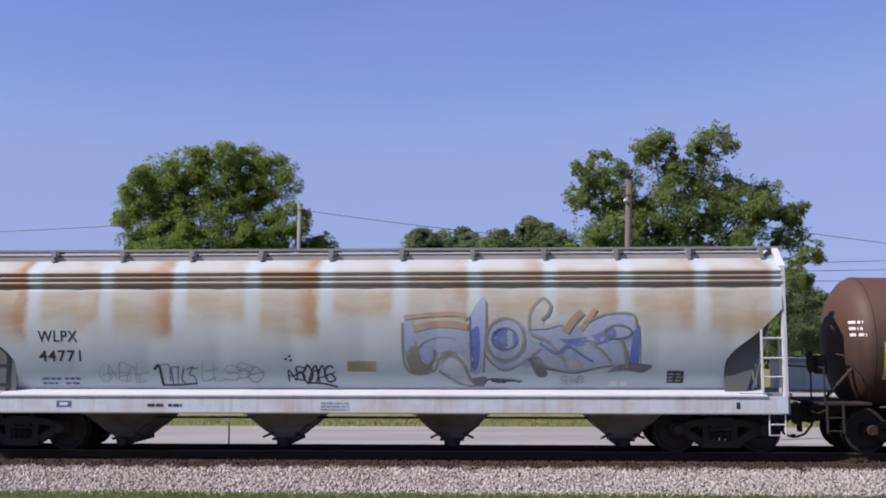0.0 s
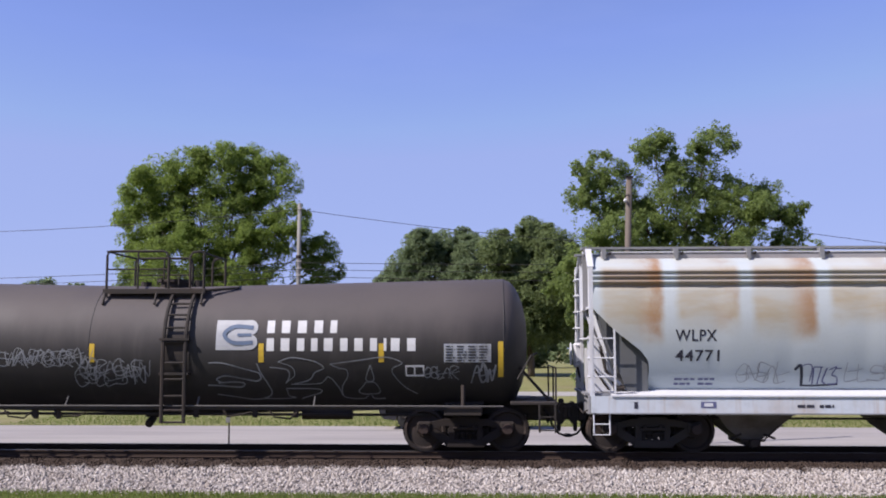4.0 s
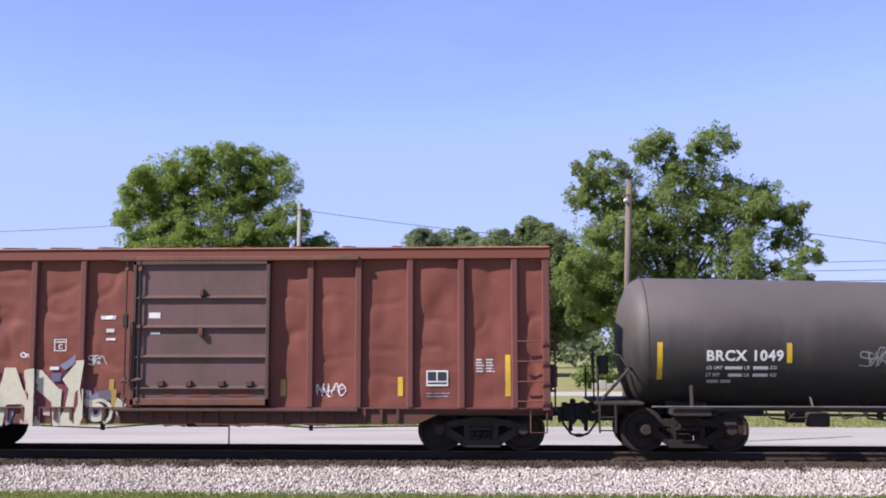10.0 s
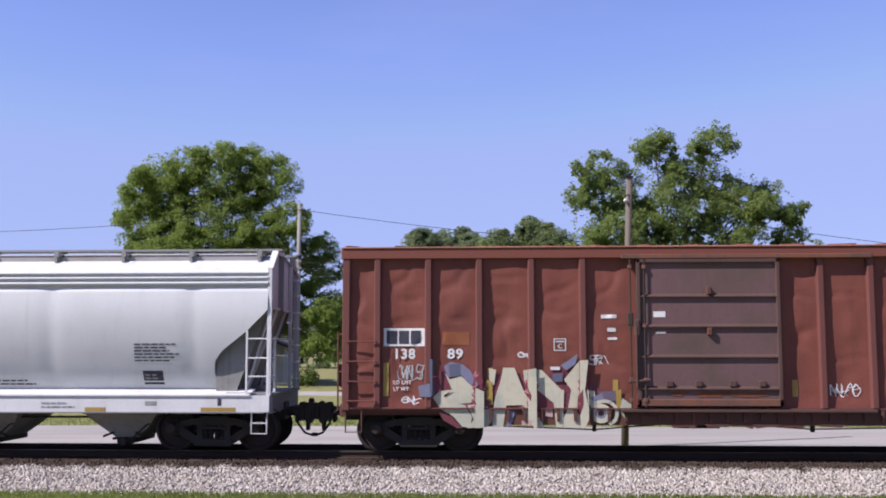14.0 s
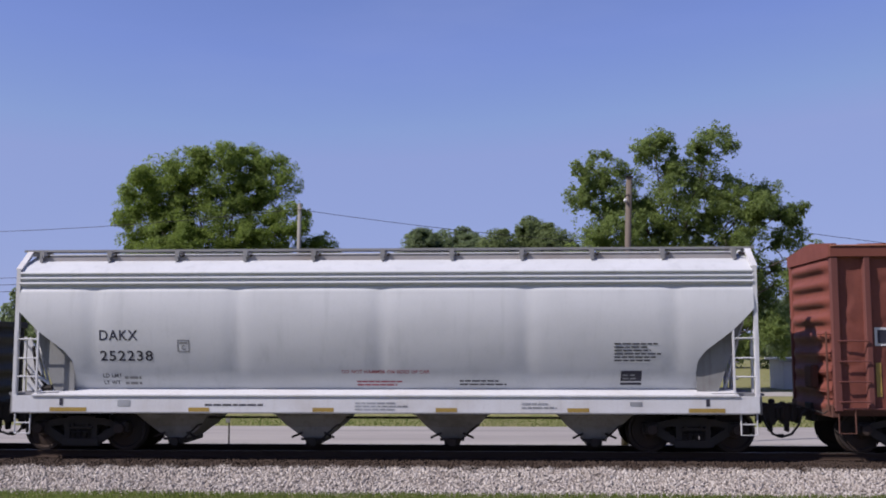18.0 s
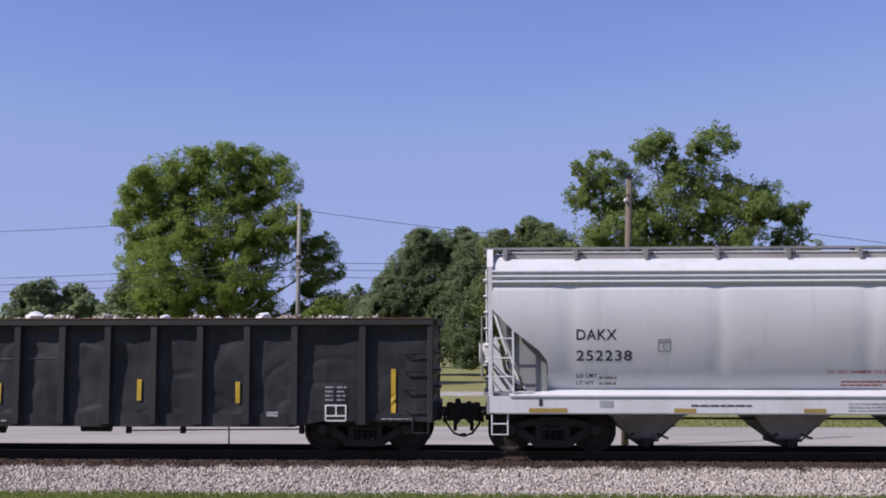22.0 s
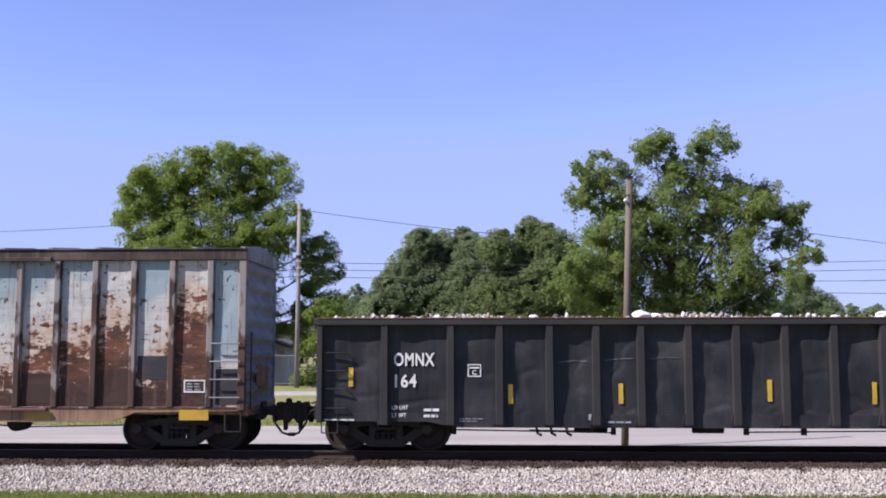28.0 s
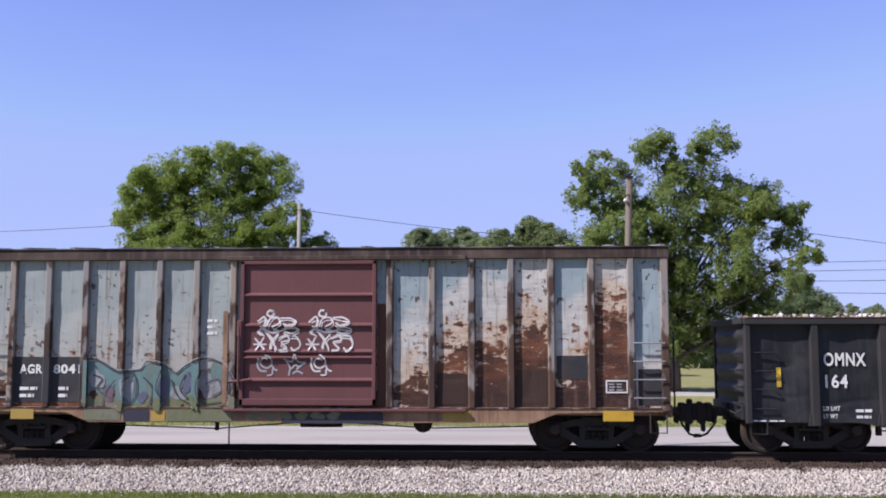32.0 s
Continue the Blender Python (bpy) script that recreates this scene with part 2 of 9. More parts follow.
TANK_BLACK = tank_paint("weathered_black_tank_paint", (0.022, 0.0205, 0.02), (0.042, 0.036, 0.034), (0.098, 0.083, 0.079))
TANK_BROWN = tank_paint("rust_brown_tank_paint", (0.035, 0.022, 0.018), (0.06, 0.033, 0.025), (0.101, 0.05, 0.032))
BOX_RED = surface("oxide_red_boxcar_paint", (0.155, 0.048, 0.035), 0.62, dirt=(0.108, 0.036, 0.029), dirty=0.7, streak=0.4, fine=14)
BOX_RED_RIB = surface("oxide_red_rib_paint", (0.119, 0.043, 0.037), 0.62, dirt=(0.086, 0.036, 0.032), dirty=0.5, streak=0.3)
# lighter pink puts the sun on the roof's edge into the colour
BOX_LIP_LIT = surface("sunlit_pink_roof_edge_paint", (0.302, 0.137, 0.094), 0.65, dirt=(0.18, 0.072, 0.05), dirty=0.6, fine=9)
# darker brown than the sides, for the red car's right end
BOX_END_DARK = surface("dark_brown_end_paint", (0.05, 0.024, 0.02), 0.7, dirt=(0.025, 0.016, 0.014), dirty=0.6, streak=0.4)
BOX_EAVE = surface("sunburnt_red_eave_paint", (0.144, 0.047, 0.034), 0.62, dirt=(0.144, 0.05, 0.036), dirty=0.5)
BOX_DOOR = surface("faded_purple_brown_door_paint", (0.114, 0.066, 0.068), 0.6, dirt=(0.076, 0.054, 0.042), dirty=0.95, streak=0.4, fine=10)
BOX_DOOR_TRIM = surface("grimy_door_frame_paint", (0.076, 0.043, 0.038), 0.7, dirt=(0.05, 0.03, 0.025), dirty=0.7, streak=0.4)
BOX_DOOR_WORN = surface("bare_rusted_door_foot", (0.144, 0.061, 0.04), 0.75, dirt=(0.072, 0.05, 0.043), dirty=0.9, streak=0.6, fine=8)
BOX_SILL = surface("grimy_brown_sill_paint", (0.094, 0.04, 0.029), 0.75, dirt=(0.06, 0.035, 0.03), dirty=0.7, streak=0.4)
RUST_BLOOM = surface("rust_bloom", (0.15, 0.05, 0.026), 0.8, dirt=(0.06, 0.03, 0.022), dirty=0.9, fine=9)
ORANGE_PATCH = surface("orange_touch_up_paint", (0.216, 0.072, 0.032), 0.6, dirty=0.3)
GON_BLACK = surface("dull_black_gondola_paint", (0.012, 0.013, 0.0165), 0.55, dirt=(0.045, 0.044, 0.048), dirty=0.75, streak=0.3, fine=12)
SCUFF = surface("scuffed_bare_steel", (0.079, 0.079, 0.083), 0.6, dirt=(0.03, 0.03, 0.032), dirty=0.9, fine=16)
GON_RUST = surface("rust_worn_rail_top", (0.115, 0.061, 0.043), 0.8, dirt=(0.05, 0.035, 0.03), dirty=0.7)
GON_RIB = surface("dull_black_gondola_rib_paint", (0.022, 0.022, 0.024), 0.64, dirt=(0.045, 0.036, 0.032), dirty=0.5)
DOOR_MAROON = surface("maroon_door_paint", (0.105, 0.042, 0.045), 0.6, dirt=(0.072, 0.032, 0.032), dirty=0.5, streak=0.25)
PATCH_GREY = surface("charcoal_overpaint", (0.025, 0.026, 0.031), 0.65, dirt=(0.06, 0.04, 0.032), dirty=0.6, fine=8)
PATCH_DUN = surface("dun_overpaint", (0.033, 0.018, 0.015), 0.7, dirt=(0.045, 0.025, 0.02), dirty=0.9, streak=0.5, fine=8)
def rubble_material():
    m, nt, b = blank("pale_scrap_rubble", 0.85)
    g = nt.nodes.new("ShaderNodeNewGeometry")
    pick = g.outputs["Random Per Island"]
    c = ramp_mix(nt, span(nt, pick, 0.0, 0.55), (0.079, 0.061, 0.054), (0.245, 0.209, 0.18))
    c = ramp_mix(nt, span(nt, pick, 0.62, 0.95), c, (0.504, 0.49, 0.475))
    nt.links.new(c, b.inputs["Base Color"])
    return m


RUBBLE = rubble_material()
SCRAP = surface("pale_scrap_rubble", (0.302, 0.259, 0.223), 0.85, dirt=(0.144, 0.094, 0.072), dirty=0.8, fine=9)


def peeling_paint(name):
    """Light blue paint over cream undercoat over rust: rust takes over towards the sill, in ragged flakes."""
    m, nt, b = blank(name, 0.7)
    x, y, z = axis(nt)
    bay = grain(nt, 0.75, 2, (1, 0, 0), shift=(1.7, 0, 0))
    flakes = grain(nt, 2.1, 11, (0.9, 1.0, 1.5), rough=0.7)
    chips = grain(nt, 5.0, 9, (0.7, 1, 1.5), rough=0.66, shift=(4, 0, 2))
    scratch = grain(nt, 3.2, 8, (0.7, 1, 5.0), rough=0.68, shift=(0, 0, 7))
    smear = grain(nt, 1.1, 6, (0.7, 0.7, 2.2))
    right = span(nt, x, 0.4, 4.6)
    worst = calc(nt, "SUBTRACT", span(nt, x, 5.75, 5.95), span(nt, x, 6.66, 6.78))
    height = calc(nt, "SUBTRACT", calc(nt, "MULTIPLY", z, 0.27), calc(nt, "MULTIPLY", right, 0.2))
    height = calc(nt, "SUBTRACT", height, calc(nt, "MULTIPLY", worst, 0.14))
    height = calc(nt, "ADD", height, calc(nt, "MULTIPLY", span(nt, x, 6.66, 6.78), 0.34))
    height = calc(nt, "SUBTRACT", height, calc(nt, "MULTIPLY", bay, 0.5))
    # every bay between two posts has weathered in its own way
    worn = nt.nodes.new("ShaderNodeValToRGB")
    worn.color_ramp.interpolation = "CONSTANT"
    for k, (edge, much) in enumerate(((0.0, 0.5), (0.02, 0.42), (0.177, 0.55), (0.342, 0.55), (0.505, 0.72), (0.672, 0.36), (0.837, 0.66), (0.99, 0.5))):
        e = worn.color_ramp.elements[k] if k < 2 else worn.color_ramp.elements.new(edge)
        e.position, e.color = edge, (much, much, much, 1.0)
    nt.links.new(calc(nt, "DIVIDE", calc(nt, "SUBTRACT", x, 1.6), 5.12), worn.inputs[0])
    height = calc(nt, "ADD", height, calc(nt, "MULTIPLY", calc(nt, "SUBTRACT", 0.5, worn.outputs[0]), 0.7))
    height = calc(nt, "ADD", height, 0.09)
    # weathered blue, bleached grey and the cream undercoat showing through
    wear = calc(nt, "ADD", height, calc(nt, "MULTIPLY", smear, 0.5))
    grey = ramp_mix(nt, span(nt, scratch, 0.4, 0.6), (0.324, 0.324, 0.32), (0.396, 0.392, 0.382))
    c = ramp_mix(nt, span(nt, wear, 0.78, 0.92), grey, (0.209, 0.266, 0.295))
    cream = ramp_mix(nt, span(nt, scratch, 0.42, 0.62), (0.403, 0.353, 0.302), (0.324, 0.252, 0.194))
    c = ramp_mix(nt, span(nt, calc(nt, "ADD", wear, calc(nt, "MULTIPLY", flakes, 0.25)), 0.66, 0.8), cream, c)
    # the older half has chalked to a grey green
    c = ramp_mix(nt, calc(nt, "MULTIPLY", calc(nt, "SUBTRACT", 1.0, span(nt, x, -1.5, 1.0)), 0.7), c, ramp_mix(nt, smear, (0.19, 0.222, 0.216), (0.275, 0.29, 0.283)))
    gone = calc(nt, "ADD", calc(nt, "MULTIPLY", height, 0.8), calc(nt, "ADD", calc(nt, "MULTIPLY", flakes, 1.2), calc(nt, "MULTIPLY", chips, 0.5)))
    gone = calc(nt, "ADD", gone, calc(nt, "MULTIPLY", scratch, 0.22))
    runs = grain(nt, 1.0, 6, (7, 7, 0.7), rough=0.65, shift=(0, 0, 3))
    gone = calc(nt, "ADD", gone, calc(nt, "MULTIPLY", calc(nt, "SUBTRACT", runs, 0.5), 0.42))
    # an orange rim where the paint has just lifted
    c = ramp_mix(nt, calc(nt, "MULTIPLY", calc(nt, "SUBTRACT", 1.0, span(nt, gone, 1.14, 1.22)), 0.65), c, (0.25, 0.138, 0.082))
    rust = calc(nt, "SUBTRACT", 1.0, span(nt, gone, 1.125, 1.15))
    rust_colour = ramp_mix(nt, span(nt, smear, 0.38, 0.62), (0.036, 0.015, 0.01), (0.116, 0.042, 0.022))
    rust_colour = ramp_mix(nt, calc(nt, "MULTIPLY", span(nt, scratch, 0.55, 0.66), 0.75), rust_colour, (0.194, 0.112, 0.072))
    rust_colour = ramp_mix(nt, calc(nt, "MULTIPLY", span(nt, chips, 0.57, 0.64), 0.8), rust_colour, (0.288, 0.223, 0.173))
    # old maroon undercoat along the foot of the side
    foot = calc(nt, "ADD", calc(nt, "MULTIPLY", z, -1.0), calc(nt, "MULTIPLY", smear, 1.1))
    rust_colour = ramp_mix(nt, calc(nt, "MULTIPLY", calc(nt, "MULTIPLY", span(nt, foot, -1.1, -0.75), span(nt, x, 1.5, 2.6)), 0.85), rust_colour, (0.027, 0.014, 0.012))
    c = ramp_mix(nt, rust, c, rust_colour)
    # dark pits and hairline scratches through the paint
    pits = calc(nt, "ADD", chips, calc(nt, "MULTIPLY", height, 0.12))
    c = ramp_mix(nt, calc(nt, "MULTIPLY", calc(nt, "SUBTRACT", 1.0, span(nt, pits, 0.415, 0.435)), 0.92), c, (0.055, 0.03, 0.024))
    c = ramp_mix(nt, calc(nt, "MULTIPLY", calc(nt, "SUBTRACT", 1.0, span(nt, scratch, 0.32, 0.355)), 0.75), c, (0.072, 0.04, 0.029))
    spots = calc(nt, "MULTIPLY", span(nt, grain(nt, 8.0, 3, (1, 1, 0.8), shift=(9, 0, 1)), 0.615, 0.64), span(nt, grain(nt, 1.1, 3, shift=(0, 0, 5)), 0.42, 0.55))
    c = ramp_mix(nt, calc(nt, "MULTIPLY", spots, 0.9), c, (0.05, 0.027, 0.022))
    drips = grain(nt, 1.0, 4, (14, 14, 0.8))
    c = ramp_mix(nt, calc(nt, "MULTIPLY", span(nt, drips, 0.53, 0.7), 0.5), c, (0.101, 0.054, 0.036))
    nt.links.new(c, b.inputs["Base Color"])
    bumped(nt, b, flakes, 0.004, 0.5)
    return m


def rib_paint(name):
    """Grey paint flaking off pressed posts, browner towards the foot."""
    m, nt, b = blank(name, 0.7)
    x, y, z = axis(nt)
    flakes = grain(nt, 2.2, 7, (1.2, 1.2, 0.5), rough=0.6)
    tone = grain(nt, 1.3, 3, (1, 1, 0.4), shift=(3, 0, 0))
    c = ramp_mix(nt, span(nt, tone, 0.35, 0.65), (0.17, 0.165, 0.168), (0.21, 0.178, 0.155))
    keep = calc(nt, "ADD", flakes, calc(nt, "MULTIPLY", z, 0.045))
    c = ramp_mix(nt, span(nt, keep, 0.58, 0.67), ramp_mix(nt, span(nt, tone, 0.4, 0.6), (0.036, 0.022, 0.019), (0.065, 0.038, 0.028)), c)
    nt.links.new(c, b.inputs["Base Color"])
    bumped(nt, b, flakes, 0.003, 0.5)
    return m


BOX_PEELING = peeling_paint("peeling_light_blue_paint")
PEEL_RIB = rib_paint("flaking_grey_rib_paint")
PEEL_LIP = surface("blackened_roof_edge", (0.022, 0.019, 0.019), 0.7, dirt=(0.2, 0.19, 0.18), dirty=0.5, fine=7)
PEEL_EAVE = surface("rusty_eave_paint", (0.03, 0.019, 0.017), 0.7, dirt=(0.115, 0.085, 0.072), dirty=0.65, streak=0.6, fine=6)
PEEL_SILL = surface("rusty_sill_paint", (0.25, 0.155, 0.1), 0.7, dirt=(0.054, 0.024, 0.018), dirty=0.65, streak=0.6, fine=8)
PEEL_END = surface("pale_blue_end_paint", (0.209, 0.223, 0.238), 0.7, dirt=(0.086, 0.058, 0.05), dirty=0.7, streak=0.5)
ROOF_GREY = surface("weathered_metal_roof", (0.216, 0.216, 0.223), 0.55, 0.2, dirt=(0.144, 0.072, 0.05), dirty=0.6)

WOOD_POLE = surface("weathered_wood_pole", (0.122, 0.101, 0.083), 0.85, dirt=(0.072, 0.05, 0.036), dirty=0.6, streak=0.7)
GREY_POLE = surface("grey_weathered_pole", (0.216, 0.209, 0.194), 0.8, dirt=(0.115, 0.108, 0.101), dirty=0.5, streak=0.5)
WIRE = surface("black_wire", (0.02, 0.02, 0.022), 0.6)
TIE_WOOD = surface("creosoted_timber", (0.042, 0.029, 0.022), 0.9, dirt=(0.03, 0.024, 0.02), dirty=0.7)
BARK = surface("grey_brown_bark", (0.101, 0.079, 0.061), 0.95, dirt=(0.06, 0.045, 0.035), dirty=0.7, fine=20, bump=0.02)
SIDING = surface("white_clapboard_siding", (0.446, 0.439, 0.418), 0.7, dirt=(0.288, 0.274, 0.245), dirty=0.4)
SHINGLE = surface("grey_asphalt_shingle", (0.094, 0.086, 0.086), 0.9, dirt=(0.05, 0.047, 0.043), dirty=0.5)
DARK_GLASS = surface("dark_window_glass", (0.03, 0.035, 0.04), 0.12, dirty=0.1)
WHITE_TRIM = surface("white_trim_paint", (0.54, 0.533, 0.518), 0.6, dirty=0.2)
SHED_WALL = surface("white_ribbed_metal_siding", (0.504, 0.504, 0.511), 0.5, dirt=(0.36, 0.346, 0.324), dirty=0.3)
CAR_SILVER = surface("silver_car_paint", (0.518, 0.526, 0.54), 0.25, 0.25, dirty=0.1)
CAR_DARK = surface("dark_pickup_paint", (0.03, 0.03, 0.035), 0.3, 0.2, dirty=0.2)
TYRE = surface("black_tyre_rubber", (0.02, 0.02, 0.02), 0.85, dirty=0.3)
ALLOY = surface("alloy_wheel_metal", (0.36, 0.36, 0.367), 0.35, 0.8, dirty=0.2)
LAMP_RED = surface("red_lamp_lens", (0.288, 0.014, 0.014), 0.25, dirty=0.1)
LAMP_CLEAR = surface("clear_lamp_lens", (0.504, 0.504, 0.504), 0.2, dirty=0.1)


def leaf_material(name, light, dark):
    m, nt, b = blank(name, 0.6)
    b.inputs["Specular IOR Level"].default_value = 0.12
    g = nt.nodes.new("ShaderNodeNewGeometry")
    broad = grain(nt, 0.5, 3)
    c = ramp_mix(nt, g.outputs["Random Per Island"], dark, light)
    c = ramp_mix(nt, calc(nt, "MULTIPLY", span(nt, broad, 0.4, 0.7), 0.55), c, tuple(v * 0.8 for v in dark))
    nt.links.new(c, b.inputs["Base Color"])
    t = nt.nodes.new("ShaderNodeBsdfTranslucent")
    glow = ramp_mix(nt, g.outputs["Random Per Island"], tuple(v * 2.2 for v in dark), tuple(v * 1.8 for v in light))
    nt.links.new(glow, t.inputs[0])
    mix = nt.nodes.new("ShaderNodeMixShader")
    mix.inputs[0].default_value = 0.5
    nt.links.new(b.outputs[0], mix.inputs[1])
    nt.links.new(t.outputs[0], mix.inputs[2])
    nt.links.new(mix.outputs[0], nt.nodes["Material Output"].inputs[0])
    return m


LEAF_BRIGHT = leaf_material("yellow_green_leaves", (0.172, 0.225, 0.05), (0.095, 0.135, 0.034))
LEAF_MID = leaf_material("mid_green_leaves", (0.168, 0.215, 0.062), (0.095, 0.13, 0.043))
LEAF_OLIVE = leaf_material("dull_olive_leaves", (0.16, 0.198, 0.082), (0.094, 0.123, 0.054))
LEAF_DARK = leaf_material("dark_green_leaves", (0.165, 0.205, 0.105), (0.1, 0.133, 0.07))


def ground_material():
    m, nt, b = blank("mown_grass_ground", 0.9)
    broad, mid, fine = grain(nt, 0.11, 5), grain(nt, 1.3, 5), grain(nt, 14, 4)
    c = ramp_mix(nt, span(nt, mid, 0.3, 0.75), (0.137, 0.144, 0.043), (0.223, 0.202, 0.086))
    c = ramp_mix(nt, calc(nt, "MULTIPLY", span(nt, broad, 0.48, 0.68), 0.5), c, (0.194, 0.158, 0.094))
    c = ramp_mix(nt, calc(nt, "MULTIPLY", span(nt, fine, 0.45, 0.75), 0.5), c, (0.072, 0.094, 0.029))
    nt.links.new(c, b.inputs["Base Color"])
    bumped(nt, b, fine, 0.03, 0.7)
    return m


def road_material():
    m, nt, b = blank("pale_worn_asphalt", 0.85)
    broad, fine = grain(nt, 0.5, 5, (0.25, 1.6, 1)), grain(nt, 45, 3)
    c = ramp_mix(nt, span(nt, broad, 0.3, 0.75), (0.295, 0.274, 0.252), (0.223, 0.205, 0.194))
    c = ramp_mix(nt, calc(nt, "MULTIPLY", span(nt, fine, 0.5, 0.8), 0.4), c, (0.115, 0.108, 0.108))
    seam = grain(nt, 0.8, 4, (0.1, 3.0, 1), shift=(2, 0, 0))
    c = ramp_mix(nt, calc(nt, "MULTIPLY", span(nt, seam, 0.62, 0.72), 0.45), c, (0.101, 0.086, 0.094))
    nt.links.new(c, b.inputs["Base Color"])
    bumped(nt, b, fine, 0.004, 0.5)
    return m


def ballast_material(name, ground):
    m, nt, b = blank(name, 0.9)
    x, y, z = axis(nt)
    g = nt.nodes.new("ShaderNodeNewGeometry")
    fine = grain(nt, 60, 3)
    broad = grain(nt, 1.1, 4)
    if ground:
        c = ramp_mix(nt, span(nt, grain(nt, 28, 4), 0.35, 0.7), (0.14, 0.122, 0.11), (0.27, 0.243, 0.223))
    else:
        c = ramp_mix(nt, g.outputs["Random Per Island"], (0.19, 0.165, 0.147), (0.475, 0.44, 0.405))
        c = ramp_mix(nt, calc(nt, "MULTIPLY", span(nt, fine, 0.4, 0.75), 0.35), c, (0.202, 0.158, 0.13))
    c = ramp_mix(nt, calc(nt, "MULTIPLY", span(nt, broad, 0.5, 0.75), 0.35), c, (0.18, 0.144, 0.119))
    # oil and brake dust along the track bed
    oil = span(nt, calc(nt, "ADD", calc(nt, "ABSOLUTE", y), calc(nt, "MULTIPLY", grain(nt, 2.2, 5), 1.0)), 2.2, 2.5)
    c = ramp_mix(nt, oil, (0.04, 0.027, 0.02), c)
    nt.links.new(c, b.inputs["Base Color"])
    bumped(nt, b, fine, 0.006, 0.6)
    return m


GRASS_GROUND = ground_material()
ROAD = road_material()
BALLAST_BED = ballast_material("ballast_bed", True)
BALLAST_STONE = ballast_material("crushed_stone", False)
GRASS_BLADE = leaf_material("grass_blades", (0.135, 0.17, 0.045), (0.075, 0.105, 0.026))
PALE_GRAVEL = surface("pale_tan_gravel", (0.374, 0.331, 0.274), 0.9, dirt=(0.245, 0.216, 0.158), dirty=0.5, fine=6)
CONCRETE = surface("pale_concrete", (0.302, 0.288, 0.266), 0.85, dirty=0.4)


# ---- mesh helpers ----
def mesh_of(name, bm, material, smooth=False):
    me = bpy.data.meshes.new(name)
    bm.to_mesh(me)
    bm.free()
    me.materials.append(material)
    if smooth:
        me.polygons.foreach_set("use_smooth", [True] * len(me.polygons))
    return me


def part(name, bm, material=None, parent=None, label="", smooth=False):
    """One mesh object under a thing or a part, in the thing's own space."""
    me = bm if isinstance(bm, bpy.types.Mesh) else mesh_of(name, bm, material, smooth)
    ob = new(name, me)
    ob.parent = parent
    if label:
        tagged(ob, label)
    return ob


def box(bm, x0, x1, y0, y1, z0, z1, bevel=0.0):
    v = [bm.verts.new((x, y, z)) for z in (z0, z1) for y in (y0, y1) for x in (x0, x1)]
    f = [bm.faces.new([v[i] for i in q]) for q in ((0, 2, 3, 1), (4, 5, 7, 6), (0, 1, 5, 4), (2, 6, 7, 3), (0, 4, 6, 2), (1, 3, 7, 5))]
    if bevel:
        edges = list({e for q in f for e in q.edges})
        bmesh.ops.bevel(bm, geom=edges, offset=bevel, segments=1, profile=0.5, affect="EDGES")


def boxed(*args, bevel=0.0):
    bm = bmesh.new()
    box(bm, *args, bevel=bevel)
    return bm


def ring(bm, p, u, v, r, seg):
    return [bm.verts.new(p + (u * math.cos(a) + v * math.sin(a)) * r) for a in (2 * math.pi * i / seg for i in range(seg))]


def tube(bm, pts, r, seg=6, r2=None):
    """A round bar along pts, tapering from r to r2."""
    pts = [Vector(p) for p in pts]
    r2 = r if r2 is None else r2
    rings = []
    for i, p in enumerate(pts):
        d = (pts[min(i + 1, len(pts) - 1)] - pts[max(i - 1, 0)]).normalized()
        u = d.orthogonal().normalized() if i == 0 else (u - d * u.dot(d)).normalized()
        rings.append(ring(bm, p, u, d.cross(u), r + (r2 - r) * i / (len(pts) - 1), seg))
    for a, b in zip(rings, rings[1:]):
        for i in range(seg):
            bm.faces.new((a[i], a[(i + 1) % seg], b[(i + 1) % seg], b[i]))
    bm.faces.new(rings[0][::-1])
    bm.faces.new(rings[-1])


def tubed(pts, r, seg=6, r2=None):
    bm = bmesh.new()
    tube(bm, pts, r, seg, r2)
    return bm


def bar(bm, a, b, w, y0, y1):
    """A flat bar in a plane of constant y, from a to b (x, z), w wide."""
    a, b = Vector((a[0], 0, a[1])), Vector((b[0], 0, b[1]))
    d = (b - a).normalized()
    n = Vector((-d.z, 0, d.x)) * (w / 2)
    c = [a - n, b - n, b + n, a + n]
    prism(bm, [(p.x, p.z) for p in c], y0, y1)


def prism(bm, outline, y0, y1):
    """An outline in (x, z), extruded from y0 to y1."""
    lo = [bm.verts.new((x, y0, z)) for x, z in outline]
    hi = [bm.verts.new((x, y1, z)) for x, z in outline]
    n = len(lo)
    bm.faces.new(lo)
    bm.faces.new(hi[::-1])
    for i in range(n):
        bm.faces.new((lo[i], hi[i], hi[(i + 1) % n], lo[(i + 1) % n]))


def prismed(outline, y0, y1):
    bm = bmesh.new()
    prism(bm, outline, y0, y1)
    bmesh.ops.recalc_face_normals(bm, faces=bm.faces)
    return bm



def prismed_x(outline, x0, x1):
    """An outline in (y, z), extruded along x."""
    bm = bmesh.new()
    lo = [bm.verts.new((x0, y, z)) for y, z in outline]
    hi = [bm.verts.new((x1, y, z)) for y, z in outline]
    n = len(lo)
    bm.faces.new(lo)
    bm.faces.new(hi[::-1])
    for i in range(n):
        bm.faces.new((lo[i], hi[i], hi[(i + 1) % n], lo[(i + 1) % n]))
    bmesh.ops.recalc_face_normals(bm, faces=bm.faces)
    return bm


